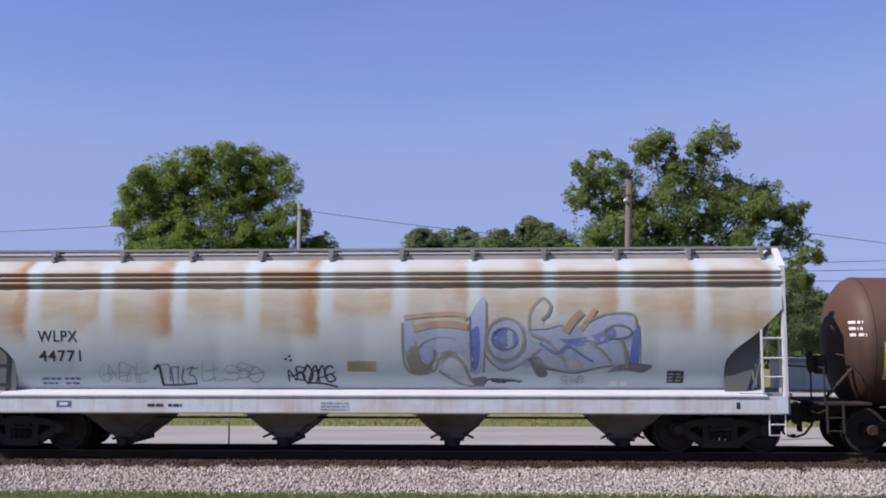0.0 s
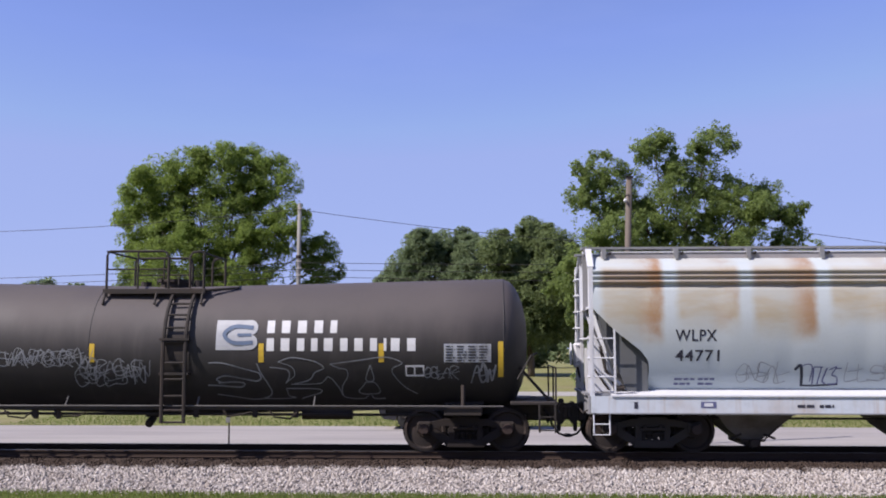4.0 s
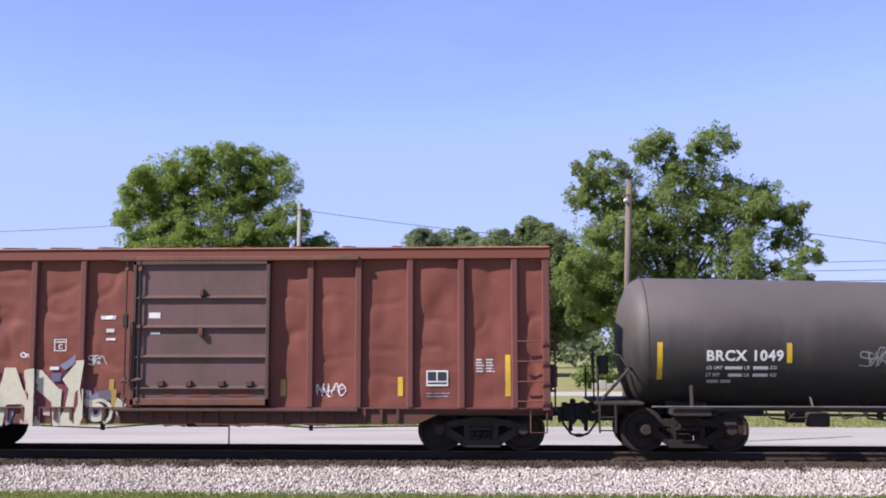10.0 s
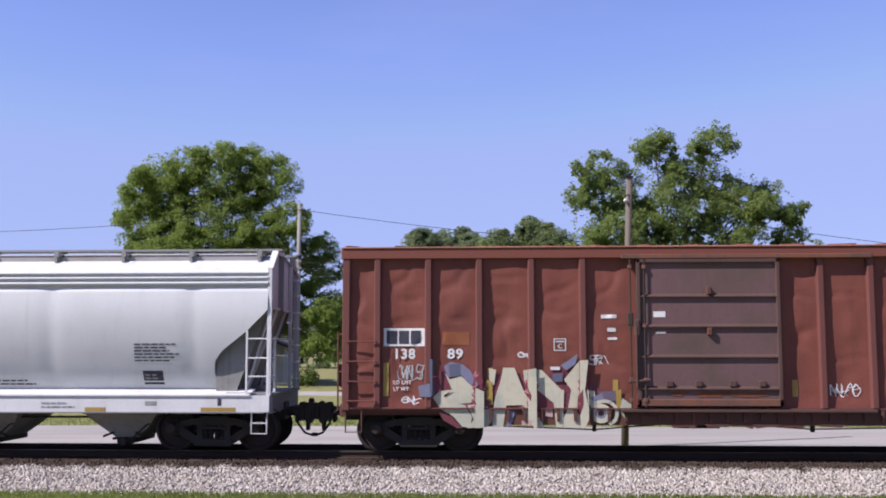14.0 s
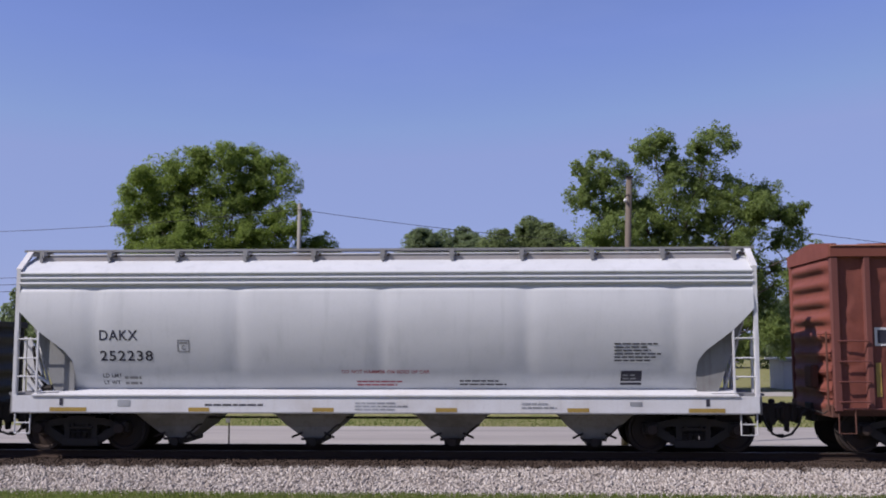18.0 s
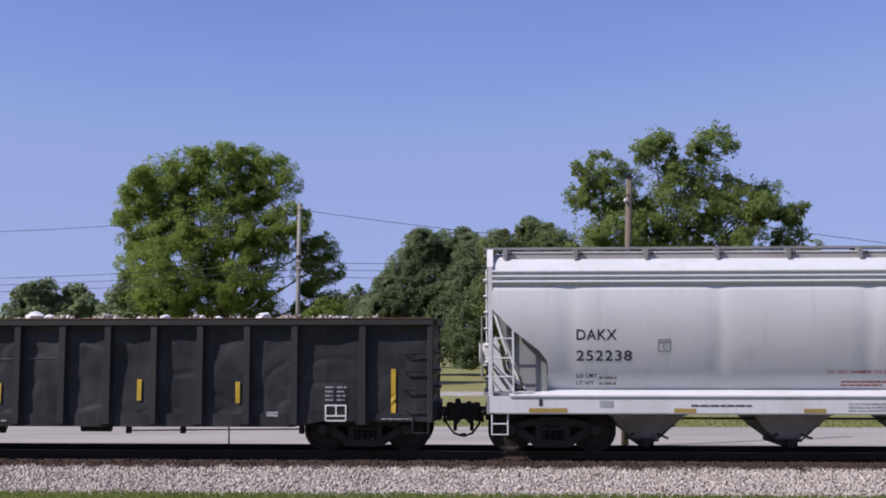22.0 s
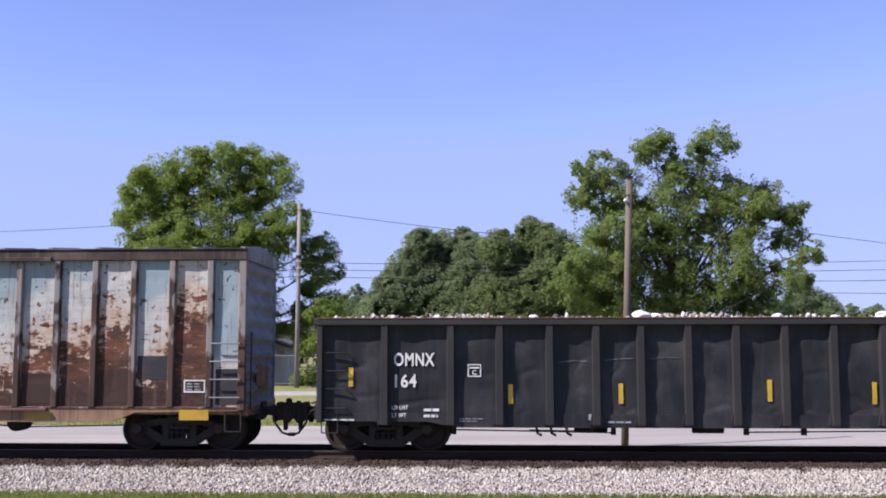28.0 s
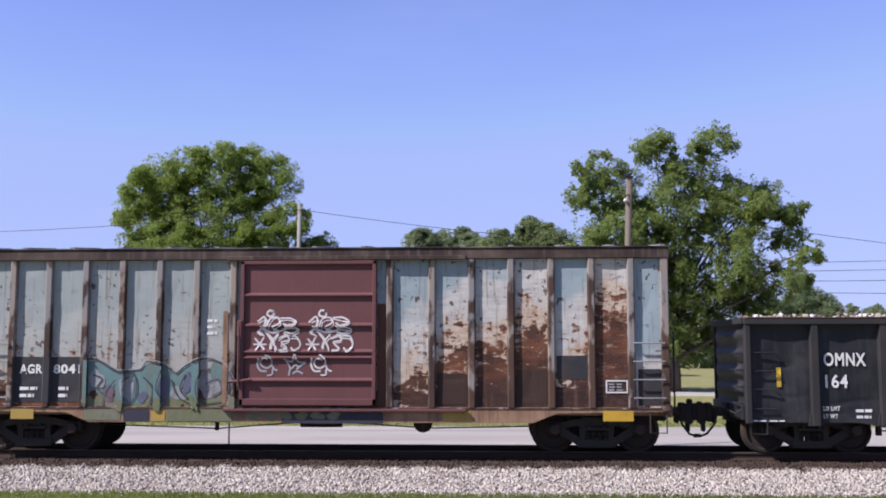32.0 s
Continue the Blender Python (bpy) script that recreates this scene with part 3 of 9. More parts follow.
def lathe(bm, profile, seg=24, centre=(0, 0, 0)):
    """Revolves (radius, y) about the y axis."""
    rings = [[bm.verts.new((centre[0] + r * math.cos(a), centre[1] + y, centre[2] + r * math.sin(a)))
              for a in (2 * math.pi * i / seg for i in range(seg))] for r, y in profile]
    for a, b in zip(rings, rings[1:]):
        for i in range(seg):
            bm.faces.new((a[i], b[i], b[(i + 1) % seg], a[(i + 1) % seg]))
    bm.faces.new(rings[0])
    bm.faces.new(rings[-1][::-1])


def soup(name, verts, faces_per, material):
    """A mesh of many loose pieces from arrays: verts (pieces, n, 3) and one face table for all pieces."""
    k, n, _ = verts.shape
    table = np.asarray(faces_per)
    faces = (table[None] + (np.arange(k) * n)[:, None, None]).reshape(-1, table.shape[1])
    me = bpy.data.meshes.new(name)
    me.vertices.add(k * n)
    me.vertices.foreach_set("co", verts.reshape(-1).astype(np.float32))
    me.loops.add(faces.size)
    me.loops.foreach_set("vertex_index", faces.reshape(-1).astype(np.int32))
    me.polygons.add(len(faces))
    me.polygons.foreach_set("loop_start", np.arange(0, faces.size, table.shape[1], dtype=np.int32))
    me.polygons.foreach_set("loop_total", np.full(len(faces), table.shape[1], dtype=np.int32))
    me.update(calc_edges=True)
    me.materials.append(material)
    return me


def thing(name, label, category, group=""):
    return tagged(new(name), label, category, group)


# ---- lettering ----
WORDS = {}
SHEETS = []


def word_outline(body, weight=0.014):
    """The outline of a word in Blender's own font, one unit high, as vertices and faces."""
    if body not in WORDS:
        cu = bpy.data.curves.new("word", "FONT")
        cu.body, cu.size, cu.resolution_u, cu.offset = body, 1.4, 3, weight
        cu.space_character = 1.1
        ob = new("word", cu)
        me = bpy.data.meshes.new_from_object(ob.evaluated_get(bpy.context.evaluated_depsgraph_get()))
        co = np.array([v.co[:2] for v in me.vertices])
        co -= co.min(0)
        WORDS[body] = (co / co[:, 1].max(), [tuple(p.vertices) for p in me.polygons])
        bpy.data.objects.remove(ob)
    return WORDS[body]


def lettering(body, x, z, height, skin, material, parent, width=0.0, label="", name="lettering"):
    """A word whose lower left corner is at (x, z), laid on the surface y = skin(x, z)."""
    co, faces = word_outline(body)
    w = width / co[:, 0].max() if width else height
    bm = bmesh.new()
    y = None
    if skin in SHEETS:
        # on a buckled sheet a word lies in one plane, clear of the bulges
        wide = co[:, 0].max() * w
        y = min(skin(x + wide * i / 12, z + height * j / 4) for i in range(13) for j in range(5))
    vs = [bm.verts.new((x + a * w, (skin(x + a * w, z + b * height) if y is None else y) - 0.005, z + b * height)) for a, b in co]
    for f in faces:
        bm.faces.new([vs[i] for i in f])
    return part(name, bm, material, parent, label)


def patch(bm, x0, x1, z0, z1, skin, lift=0.005):
    """A painted rectangle that follows the surface."""
    nx, nz = max(1, int((x1 - x0) / 0.05)), max(1, int((z1 - z0) / 0.1))
    if nx > 24:
        nx = 24
    g = [[bm.verts.new((x, skin(x, z) - lift, z)) for x in (x0 + (x1 - x0) * i / nx for i in range(nx + 1))]
         for z in (z0 + (z1 - z0) * j / nz for j in range(nz + 1))]
    for j in range(nz):
        for i in range(nx):
            bm.faces.new((g[j][i], g[j][i + 1], g[j + 1][i + 1], g[j + 1][i]))


def patched(rects, skin, lift=0.005):
    bm = bmesh.new()
    for r in rects:
        patch(bm, *r, skin, lift)
    return bm


def plates(name, rects, skin, material, parent, label="", lift=0.005):
    for r in rects:
        part(name, patched([r], skin, lift), material, parent, label)


def bars_block(x0, x1, z0, z1, rows, skin, seed=0, cols=1):
    """Small unreadable writing: rows of short bars."""
    rnd = random.Random(seed)
    bm = bmesh.new()
    step = (z1 - z0) / rows
    for r in range(rows):
        for c in range(cols):
            a = x0 + (x1 - x0) * c / cols
            b = a + (x1 - x0) / cols * rnd.uniform(0.6, 0.92)
            x = a
            while x < b:
                w = min(rnd.uniform(0.08, 0.2), b - x)
                patch(bm, x, x + w, z0 + r * step, z0 + r * step + step * 0.46, skin, 0.007)
                x += w + 0.025
    return bm


def curve_points(pts, n=14):
    """A smooth line through control points (Catmull-Rom)."""
    p = [Vector((*a, 0)) for a in pts]
    p = [p[0] * 2 - p[1], *p, p[-1] * 2 - p[-2]]
    out = []
    for i in range(1, len(p) - 2):
        for k in range(n):
            t = k / n
            out.append(0.5 * (2 * p[i] + (p[i + 1] - p[i - 1]) * t + (2 * p[i - 1] - 5 * p[i] + 4 * p[i + 1] - p[i + 2]) * t * t
                              + (3 * p[i] - p[i - 1] - 3 * p[i + 1] + p[i + 2]) * t ** 3))
    out.append(p[-2])
    return out


def stroke(bm, pts, w, skin, lift=0.006, across=1, n=10):
    """A painted line through (x, z) control points that hugs the surface."""
    line = curve_points(pts, n)
    rows = []
    for i, p in enumerate(line):
        d = line[min(i + 1, len(line) - 1)] - line[max(i - 1, 0)]
        d = d.normalized() if d.length > 1e-6 else Vector((1, 0, 0))
        s = Vector((-d.y, d.x, 0)) * w / 2
        row = []
        for k in range(across + 1):
            q = p + s * (2 * k / across - 1)
            row.append(bm.verts.new((q.x, skin(q.x, q.y) - lift, q.y)))
        rows.append(row)
    for a, b in zip(rows, rows[1:]):
        for k in range(across):
            bm.faces.new((a[k], b[k], b[k + 1], a[k + 1]))


HOOKS = [[(0.1, 0.0), (0.2, 1.0), (0.8, 0.9), (0.3, 0.5), (0.9, 0.0)], [(0.9, 0.9), (0.3, 1.0), (0.2, 0.6), (0.8, 0.45), (0.7, 0.05), (0.1, 0.1)], [(0.0, 0.9), (0.3, 0.0), (0.5, 0.7), (0.7, 0.0), (1.0, 1.0)],
         [(0.8, 0.8), (0.4, 1.0), (0.1, 0.5), (0.4, 0.0), (0.9, 0.2), (0.6, 0.5)], [(0.0, 0.0), (0.45, 1.0), (0.9, 0.0)], [(0.15, 1.0), (0.2, 0.0), (0.8, 0.1)], [(0.2, 0.0), (0.15, 0.9), (0.75, 0.1), (0.8, 1.0)],
         [(0.5, 1.0), (0.1, 0.5), (0.5, 0.0), (0.9, 0.5), (0.5, 1.0), (0.3, 0.8)]]


def scrawl(x0, x1, z0, z1, letters, w, skin, seed, loops=4, lift=0.006):
    """A spray-can signature: one crooked stroke a letter, here and there crossed."""
    rnd = random.Random(seed)
    bm = bmesh.new()
    step = (x1 - x0) / letters
    for i in range(letters):
        a, h = x0 + i * step, (z1 - z0) * rnd.uniform(0.75, 1.0)
        low = z0 + (z1 - z0 - h) * rnd.random()
        o = rnd.choice(HOOKS)
        lean = rnd.uniform(0.0, 0.25)
        pts = [(a + step * (1.8 * (p - 0.28) + lean * (q - 0.5) + rnd.uniform(-0.06, 0.06)), low + h * (q + rnd.uniform(-0.06, 0.06))) for p, q in o]
        stroke(bm, pts, w * rnd.uniform(0.8, 1.2), skin, lift + 0.0005 * (2 * i))
        if rnd.random() < 0.75:
            m = low + h * rnd.uniform(0.3, 0.7)
            stroke(bm, [(a - 0.1 * step, m - 0.05 * h), (a + 0.5 * step, m), (a + 1.2 * step, m + 0.12 * h)], w * 0.8, skin, lift + 0.0005 * (2 * i + 1))
    return bm


def fill_blob(bm, cx, cz, rx, rz, skin, seed, lift, n=22, wobble=0.3):
    """A sprayed area with a lobed outline."""
    rnd = random.Random(seed)
    ph = [rnd.uniform(0, 6.28) for _ in range(3)]
    rings = []
    for k in range(1, 5):
        f = k / 4
        row = []
        for i in range(n):
            a = 2 * math.pi * i / n
            q = 1 + wobble * (0.5 * math.sin(2 * a + ph[0]) + 0.3 * math.sin(3 * a + ph[1]) + 0.3 * math.sin(5 * a + ph[2]))
            x, z = cx + rx * f * q * math.cos(a), cz + rz * f * q * math.sin(a)
            row.append(bm.verts.new((x, skin(x, z) - lift, z)))
        rings.append(row)
    c = bm.verts.new((cx, skin(cx, cz) - lift, cz))
    for i in range(n):
        j = (i + 1) % n
        bm.faces.new((c, rings[0][i], rings[0][j]))
        for a, b in zip(rings, rings[1:]):
            bm.faces.new((a[i], b[i], b[j], a[j]))


def painted_fills(parent, fills, skin, material, label, shift, seed, lift=0.01):
    for k, (x, z, rx, rz) in enumerate(fills):
        bm = bmesh.new()
        fill_blob(bm, x + shift, z, rx, rz, skin, seed + k, lift + 0.0006 * k, 26)
        part("graffiti_fill", bm, material, parent, label)


def painted_shape(parent, outline, skin, breaks, material, label, shift, lift):
    """A sprayed area with a given outline, cut where the surface under it steps in or out."""
    bm = bmesh.new()
    bm.faces.new([bm.verts.new((x + shift, 0, z)) for x, z in outline])
    for c in breaks:
        bmesh.ops.bisect_plane(bm, geom=bm.verts[:] + bm.edges[:] + bm.faces[:], plane_co=(c, 0, 0), plane_no=(1, 0, 0))
    out = bmesh.new()
    for f in bm.faces:
        mid = f.calc_center_median()
        y = skin(mid.x, mid.z) - lift
        vs = [out.verts.new((v.co.x, y, v.co.z)) for v in f.verts]
        out.faces.new(vs if f.normal.y < 0 else vs[::-1])
    bm.free()
    part("graffiti_fill", out, material, parent, label)


SPRAY_COATS = collections.Counter()


def sprayed_area(parent, outline, skin, material, label):
    """A sprayed area with a softly curved outline that hugs a curved side; each coat lies over the one before."""
    line = curve_points([*outline, outline[0]], 3)[:-1]
    bm = bmesh.new()
    bm.faces.new([bm.verts.new((p.x, 0, p.y)) for p in line])
    for axis_no, step in ((0, 0.2), (2, 0.1)):
        lo, hi = min(v.co[axis_no] for v in bm.verts), max(v.co[axis_no] for v in bm.verts)
        at = lo + step
        while at < hi:
            flat = Vector((at, 0, 0)) if axis_no == 0 else Vector((0, 0, at))
            bmesh.ops.bisect_plane(bm, geom=bm.verts[:] + bm.edges[:] + bm.faces[:], plane_co=flat, plane_no=flat.normalized())
            at += step
    SPRAY_COATS[parent.name] += 1
    lift = 0.004 + 0.00025 * SPRAY_COATS[parent.name]
    for v in bm.verts:
        v.co.y = skin(v.co.x, v.co.z) - lift
    part("graffiti_fill", bm, material, parent, label)


def sprayed_line(parent, pts, width, skin, material, label):
    SPRAY_COATS[parent.name] += 1
    bm = bmesh.new()
    stroke(bm, pts, width, skin, 0.004 + 0.00025 * SPRAY_COATS[parent.name], 2, 8)
    part("graffiti_line", bm, material, parent, label)


def painted_lines(parent, lines, skin, material, label, shift, widths, lift=0.03, across=1, n=12):
    for k, o in enumerate(lines):
        bm = bmesh.new()
        stroke(bm, [(x + shift, z) for x, z in o], widths[k % len(widths)], skin, lift + 0.0006 * k, across, n)
        part("graffiti_line", bm, material, parent, label)


for body in ("WLPX", "44771", "BRCX 1049", "138", "89", "DAKX", "252238", "OMNX", "164", "AGR", "8041", "LD LMT", "LT WT", "LB", "KG", "C",
             "DO NOT HAMMER ON SIDES OF CAR"):
    word_outline(body, 0.045 if body in ("BRCX 1049", "138", "89", "AGR", "8041") else 0.03 if body in ("OMNX", "164", "LD LMT", "LT WT", "LB", "KG") else 0.016)

# ---- ground, road and track ----
GROUND_FRONT, GROUND_BACK = -0.555, -0.63
TRACK_Z = -0.055  # top of the rails


def strip_sheet(name, section, xs, material, kind_label):
    bm = bmesh.new()
    rows = [[bm.verts.new((x, y, z)) for x in xs] for y, z in section]
    for a, b in zip(rows, rows[1:]):
        for i in range(len(xs) - 1):
            bm.faces.new((a[i], a[i + 1], b[i + 1], b[i]))
    ob = part(name, bm, material)
    return tagged(ob, kind_label, "ground", kind="structure")


strip_sheet("ground", [(-2500, GROUND_FRONT), (-60, GROUND_FRONT), (-24, GROUND_FRONT), (-4.15, GROUND_FRONT), (-3.55, GROUND_FRONT - 0.02),
                       (0, -0.66), (3.4, GROUND_BACK), (30, GROUND_BACK), (120, GROUND_BACK), (400, -0.5), (2500, 0)],
            [-2500, -600, -120, -30, -10, 0, 10, 30, 120, 600, 2500], GRASS_GROUND, "mown summer grass with dry patches")
tagged(part("road", boxed(-560, 560, 6.4, 13.5, -0.9, -0.60), ROAD), "pale worn asphalt road beside the railway", "road", kind="structure")
tagged(part("lane", boxed(-90, 90, 37.6, 43.6, -0.9, -0.615), CONCRETE), "pale gravel lane across the grass", "lane", kind="structure")

bm = bmesh.new()
edge = [(9.0, 53.5), (13.4, 53.5), (19.0, 100.0), (14.6, 100.0)]
top = [bm.verts.new((x, y, -0.612)) for x, y in edge]
low = [bm.verts.new((x, y, -0.9)) for x, y in edge]
bm.faces.new(top)
for i in range(4):
    bm.faces.new((low[i], low[(i + 1) % 4], top[(i + 1) % 4], top[i]))
tagged(part("driveway", bm, PALE_GRAVEL), "pale tan gravel drive between lawn and trees", "driveway", kind="structure")


def bed_z(y):
    a = abs(y)
    if a < 1.2:
        return -0.245
    if a < 1.75:
        return -0.245 - 0.045 * (a - 1.2) / 0.55
    low, foot = (GROUND_FRONT - 0.04, 4.0) if y < 0 else (GROUND_BACK - 0.04, 3.2)
    f = min((a - 1.75) / (foot - 1.75), 1)
    return -0.29 + (low + 0.29) * f


section = [(y, bed_z(y) - 0.02) for y in (-4.0, -2.7, -2.2, -1.9, -1.55, -0.7, 0, 0.7, 1.55, 2.0, 2.6, 3.2)]
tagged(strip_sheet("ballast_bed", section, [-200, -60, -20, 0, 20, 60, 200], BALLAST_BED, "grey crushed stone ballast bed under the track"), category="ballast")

rng = np.random.default_rng(5)


def stones(count, x_range, y_range, size):
    octa = np.array([(1, 0, 0), (-1, 0, 0), (0, 1, 0), (0, -1, 0), (0, 0, 1), (0, 0, -1)], float)
    v = octa[None] * rng.uniform(0.55, 1.25, (count, 6, 1)) * rng.uniform(0.6, 1.2, (count, 1, 3)) * size
    v += rng.normal(0, size * 0.14, v.shape)
    q = rng.normal(size=(count, 4))
    q /= np.linalg.norm(q, axis=1)[:, None]
    w, x, y, z = q.T
    rot = np.stack([1 - 2 * (y * y + z * z), 2 * (x * y - z * w), 2 * (x * z + y * w), 2 * (x * y + z * w), 1 - 2 * (x * x + z * z),
                    2 * (y * z - x * w), 2 * (x * z - y * w), 2 * (y * z + x * w), 1 - 2 * (x * x + y * y)], 1).reshape(-1, 3, 3)
    v = np.einsum("nij,nkj->nki", rot, v)
    px, py = rng.uniform(*x_range, count), rng.uniform(*y_range, count)
    pz = np.array([bed_z(t) for t in py]) + rng.uniform(-0.012, 0.02, count)
    return v + np.stack([px, py, pz], 1)[:, None]


TRI8 = [(0, 2, 4), (2, 1, 4), (1, 3, 4), (3, 0, 4), (2, 0, 5), (1, 2, 5), (3, 1, 5), (0, 3, 5)]
near_stones = np.concatenate([stones(44000, (-13.5, 13), (-4.05, -0.9), 0.034), stones(7000, (-13.5, 13), (-4.0, -1.3), 0.048),
                              stones(5000, (-13.5, 13), (-0.7, 3.0), 0.04)])
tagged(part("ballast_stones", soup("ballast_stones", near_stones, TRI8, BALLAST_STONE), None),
       "loose crushed stone ballast, pale grey and pinkish", "ballast", kind="stuff")

# sleepers and rails
track = thing("railway_track", "single railway track with rusty rails on dark timber sleepers", "railway track")
tagged(track, kind="structure")
track.location = (0, 0, TRACK_Z)
tie_me = mesh_of("sleeper", boxed(-0.115, 0.115, -1.3, 1.3, -0.33, -0.165, bevel=0.012), TIE_WOOD)
plate_me = mesh_of("tie_plate", boxed(-0.1, 0.1, -0.19, 0.19, -0.166, -0.148), RAIL_RUST)
for i in range(-40, 41):
    tie = part("sleeper", tie_me, None, track)
    tie.location = (i * 0.53 + random.uniform(-0.03, 0.03), random.uniform(-0.09, 0.07), random.uniform(-0.012, 0.006))
for side in (-0.755, 0.755):
    half_rail = [(0.07, -0.16), (0.07, -0.145), (0.012, -0.125), (0.012, -0.045), (0.037, -0.035), (0.037, -0.003)]
    rail_section = [(side + y, z) for y, z in half_rail] + [(side - y, z) for y, z in half_rail[::-1]]
    rail = part("rail", prismed_x(rail_section, -200, 200), RAIL_RUST, track)
    part("rail_head", boxed(-200, 200, side - 0.03, side + 0.03, -0.003, 0.0), RAIL_TOP, rail, "polished running surface")
    for i in range(-26, 27):
        p = part("tie_plate", plate_me, None, track)
        p.location = (i * 0.53, side, 0)

# grass: near fringe along the foot of the ballast, and longer tufts by the road
def blades(count, x_range, y_range, z, h):
    px, py = rng.uniform(*x_range, count), rng.uniform(*y_range, count)
    a = rng.uniform(0, 2 * math.pi, count)
    hh = h * rng.uniform(0.4, 1.2, count)
    lean = rng.normal(0, 0.35, (count, 2)) * hh[:, None]
    w = rng.uniform(0.006, 0.014, count)
    dx, dy = np.cos(a) * w, np.sin(a) * w
    v = np.zeros((count, 3, 3))
    v[:, 0] = np.stack([px - dx, py - dy, np.full(count, z)], 1)
    v[:, 1] = np.stack([px + dx, py + dy, np.full(count, z)], 1)
    v[:, 2] = np.stack([px + lean[:, 0], py + lean[:, 1], z + hh], 1)
    return v


edge = blades(26000, (-11, 10), (-5.6, -3.78), GROUND_FRONT, 0.085)
verge = np.concatenate([blades(9000, (-14, 14), (3.2, 6.4), GROUND_BACK, 0.1), blades(16000, (-18, 19), (13.5, 19), GROUND_BACK, 0.12)])
tagged(part("grass_fringe", soup("grass_fringe", edge, [(0, 1, 2)], GRASS_BLADE)), "mown green grass beside the ballast", "grass", kind="stuff")
tagged(part("grass_verge", soup("grass_verge", verge, [(0, 1, 2)], GRASS_BLADE)), "green grass verge along the road", "grass", kind="stuff")


# ---- trees ----
def ripple(p, g, lengths):
    """Smooth random unevenness in space, about zero, from waves of the given lengths."""
    v, total = np.zeros(len(p)), 0.0
    for length in lengths:
        for _ in range(9):
            d = g.normal(size=3)
            d /= np.linalg.norm(d)
            amp = length ** 0.5
            v += amp * np.sin((p @ d) * (2 * math.pi / length) * g.uniform(0.8, 1.25) + g.uniform(0, 6.28))
            total += amp * amp / 2
    return v / math.sqrt(total)


def leaves(lobes, per_lobe, size, seed, squash=0.9, fill=0.75, ragged=1.5, coarse=14):
    """Lobes of foliage: leaves gathered into uneven clumps near each lobe's surface, ragged at the outline, with gaps between."""
    g = np.random.default_rng(seed)
    extra = []
    for x, z, r, y in lobes:
        for _ in range(5):
            d = g.normal(size=3)
            d /= np.linalg.norm(d)
            extra.append((x + d[0] * r * 0.98, z + d[2] * r * 0.85, r * g.uniform(0.24, 0.48), y + d[1] * r * 0.98))
    spots, outward, depth = [], [], []
    for x, z, r, y in [*lobes, *extra]:
        n = int(2.1 * per_lobe * r * r)
        d = g.normal(size=(n, 3))
        d /= np.linalg.norm(d, axis=1)[:, None]
        f = 0.4 + 0.78 * g.uniform(size=n) ** 0.7
        spots.append(d * (r * f)[:, None] * (1, 1, squash) + (x, y, z))
        outward.append(d)
        depth.append(f)
    p, d, f = np.concatenate(spots), np.concatenate(outward), np.concatenate(depth)
    clump = ripple(p * (1, 1, 1.35), g, (size * coarse, size * coarse * 0.53, size * 5))
    keep = clump > -fill + ragged * np.clip(f - 0.62, 0, 1)
    p, d, clump = p[keep], d[keep], clump[keep]
    n = len(p)
    up = d * 0.7 + np.array((0, -0.15, 0.45)) + g.normal(0, 0.6, (n, 3))
    a = np.cross(up, g.normal(size=(n, 3)))
    a /= np.linalg.norm(a, axis=1)[:, None] + 1e-9
    b = np.cross(a, up)
    b /= np.linalg.norm(b, axis=1)[:, None] + 1e-9
    s = (size * g.uniform(0.55, 1.3, n))[:, None]
    return np.stack([p - a * s * 0.6, p + b * s * 0.38, p + a * s * 0.6, p - b * s * 0.38], 1)


def tree(label, x, y, lobes, per_lobe, size, material, seed, trunk_r, crown_low, fill=0.75, ragged=1.5, coarse=14):
    t = thing("tree", label, "tree")
    t.location = (x, y, GROUND_BACK)
    rnd = random.Random(seed)
    full = [(a, b - GROUND_BACK, r, rnd.uniform(-0.55, 0.55) * max(abs(l[0]) * 0.4 + 2.2, 2.0)) for l in lobes for a, b, r in (l,)]
    me = soup("crown", leaves(full, per_lobe, size, seed, 0.9, fill, ragged, coarse), [(0, 1, 2, 3)], material)
    bm = bmesh.new()
    top = max(b for _, b, _, _ in full) * 0.62
    trunk = [(0, 0, -0.2), (0.05, 0, crown_low * 0.5), (-0.1, 0.1, crown_low), (0.1, 0, (crown_low + top) / 2), (0.15, 0, top)]
    tube(bm, trunk, trunk_r, 10, trunk_r * 0.35)
    part("trunk", bm, BARK, t, "grey-brown bark", True)
    part("crown", me, None, t, "leafy crown with gaps of sky")
    for a, b, r, c in full:
        s = min(max(crown_low * 0.8, b * rnd.uniform(0.35, 0.6)), top)
        base = Vector((0.1 * s / top, 0, s))
        tip = Vector((a, c, b + 0.25 * r))
        mid = base.lerp(tip, 0.5) + Vector((rnd.uniform(-0.3, 0.3), rnd.uniform(-0.3, 0.3), 0.25 * r))
        bm = tubed([base, base.lerp(mid, 0.5), mid, tip], trunk_r * 0.34, 6, 0.03)
        for k in range(4):
            d = Vector((rnd.uniform(-1, 1), rnd.uniform(-1, 1), rnd.uniform(-0.3, 1))).normalized() * r * 0.85
            q = mid.lerp(tip, rnd.uniform(0.2, 0.9))
            tube(bm, [q, q + d * 0.5 + Vector((0, 0, 0.1)), q + d], 0.045, 4, 0.012)
        part("limb", bm, BARK, t, "", True)
    return t


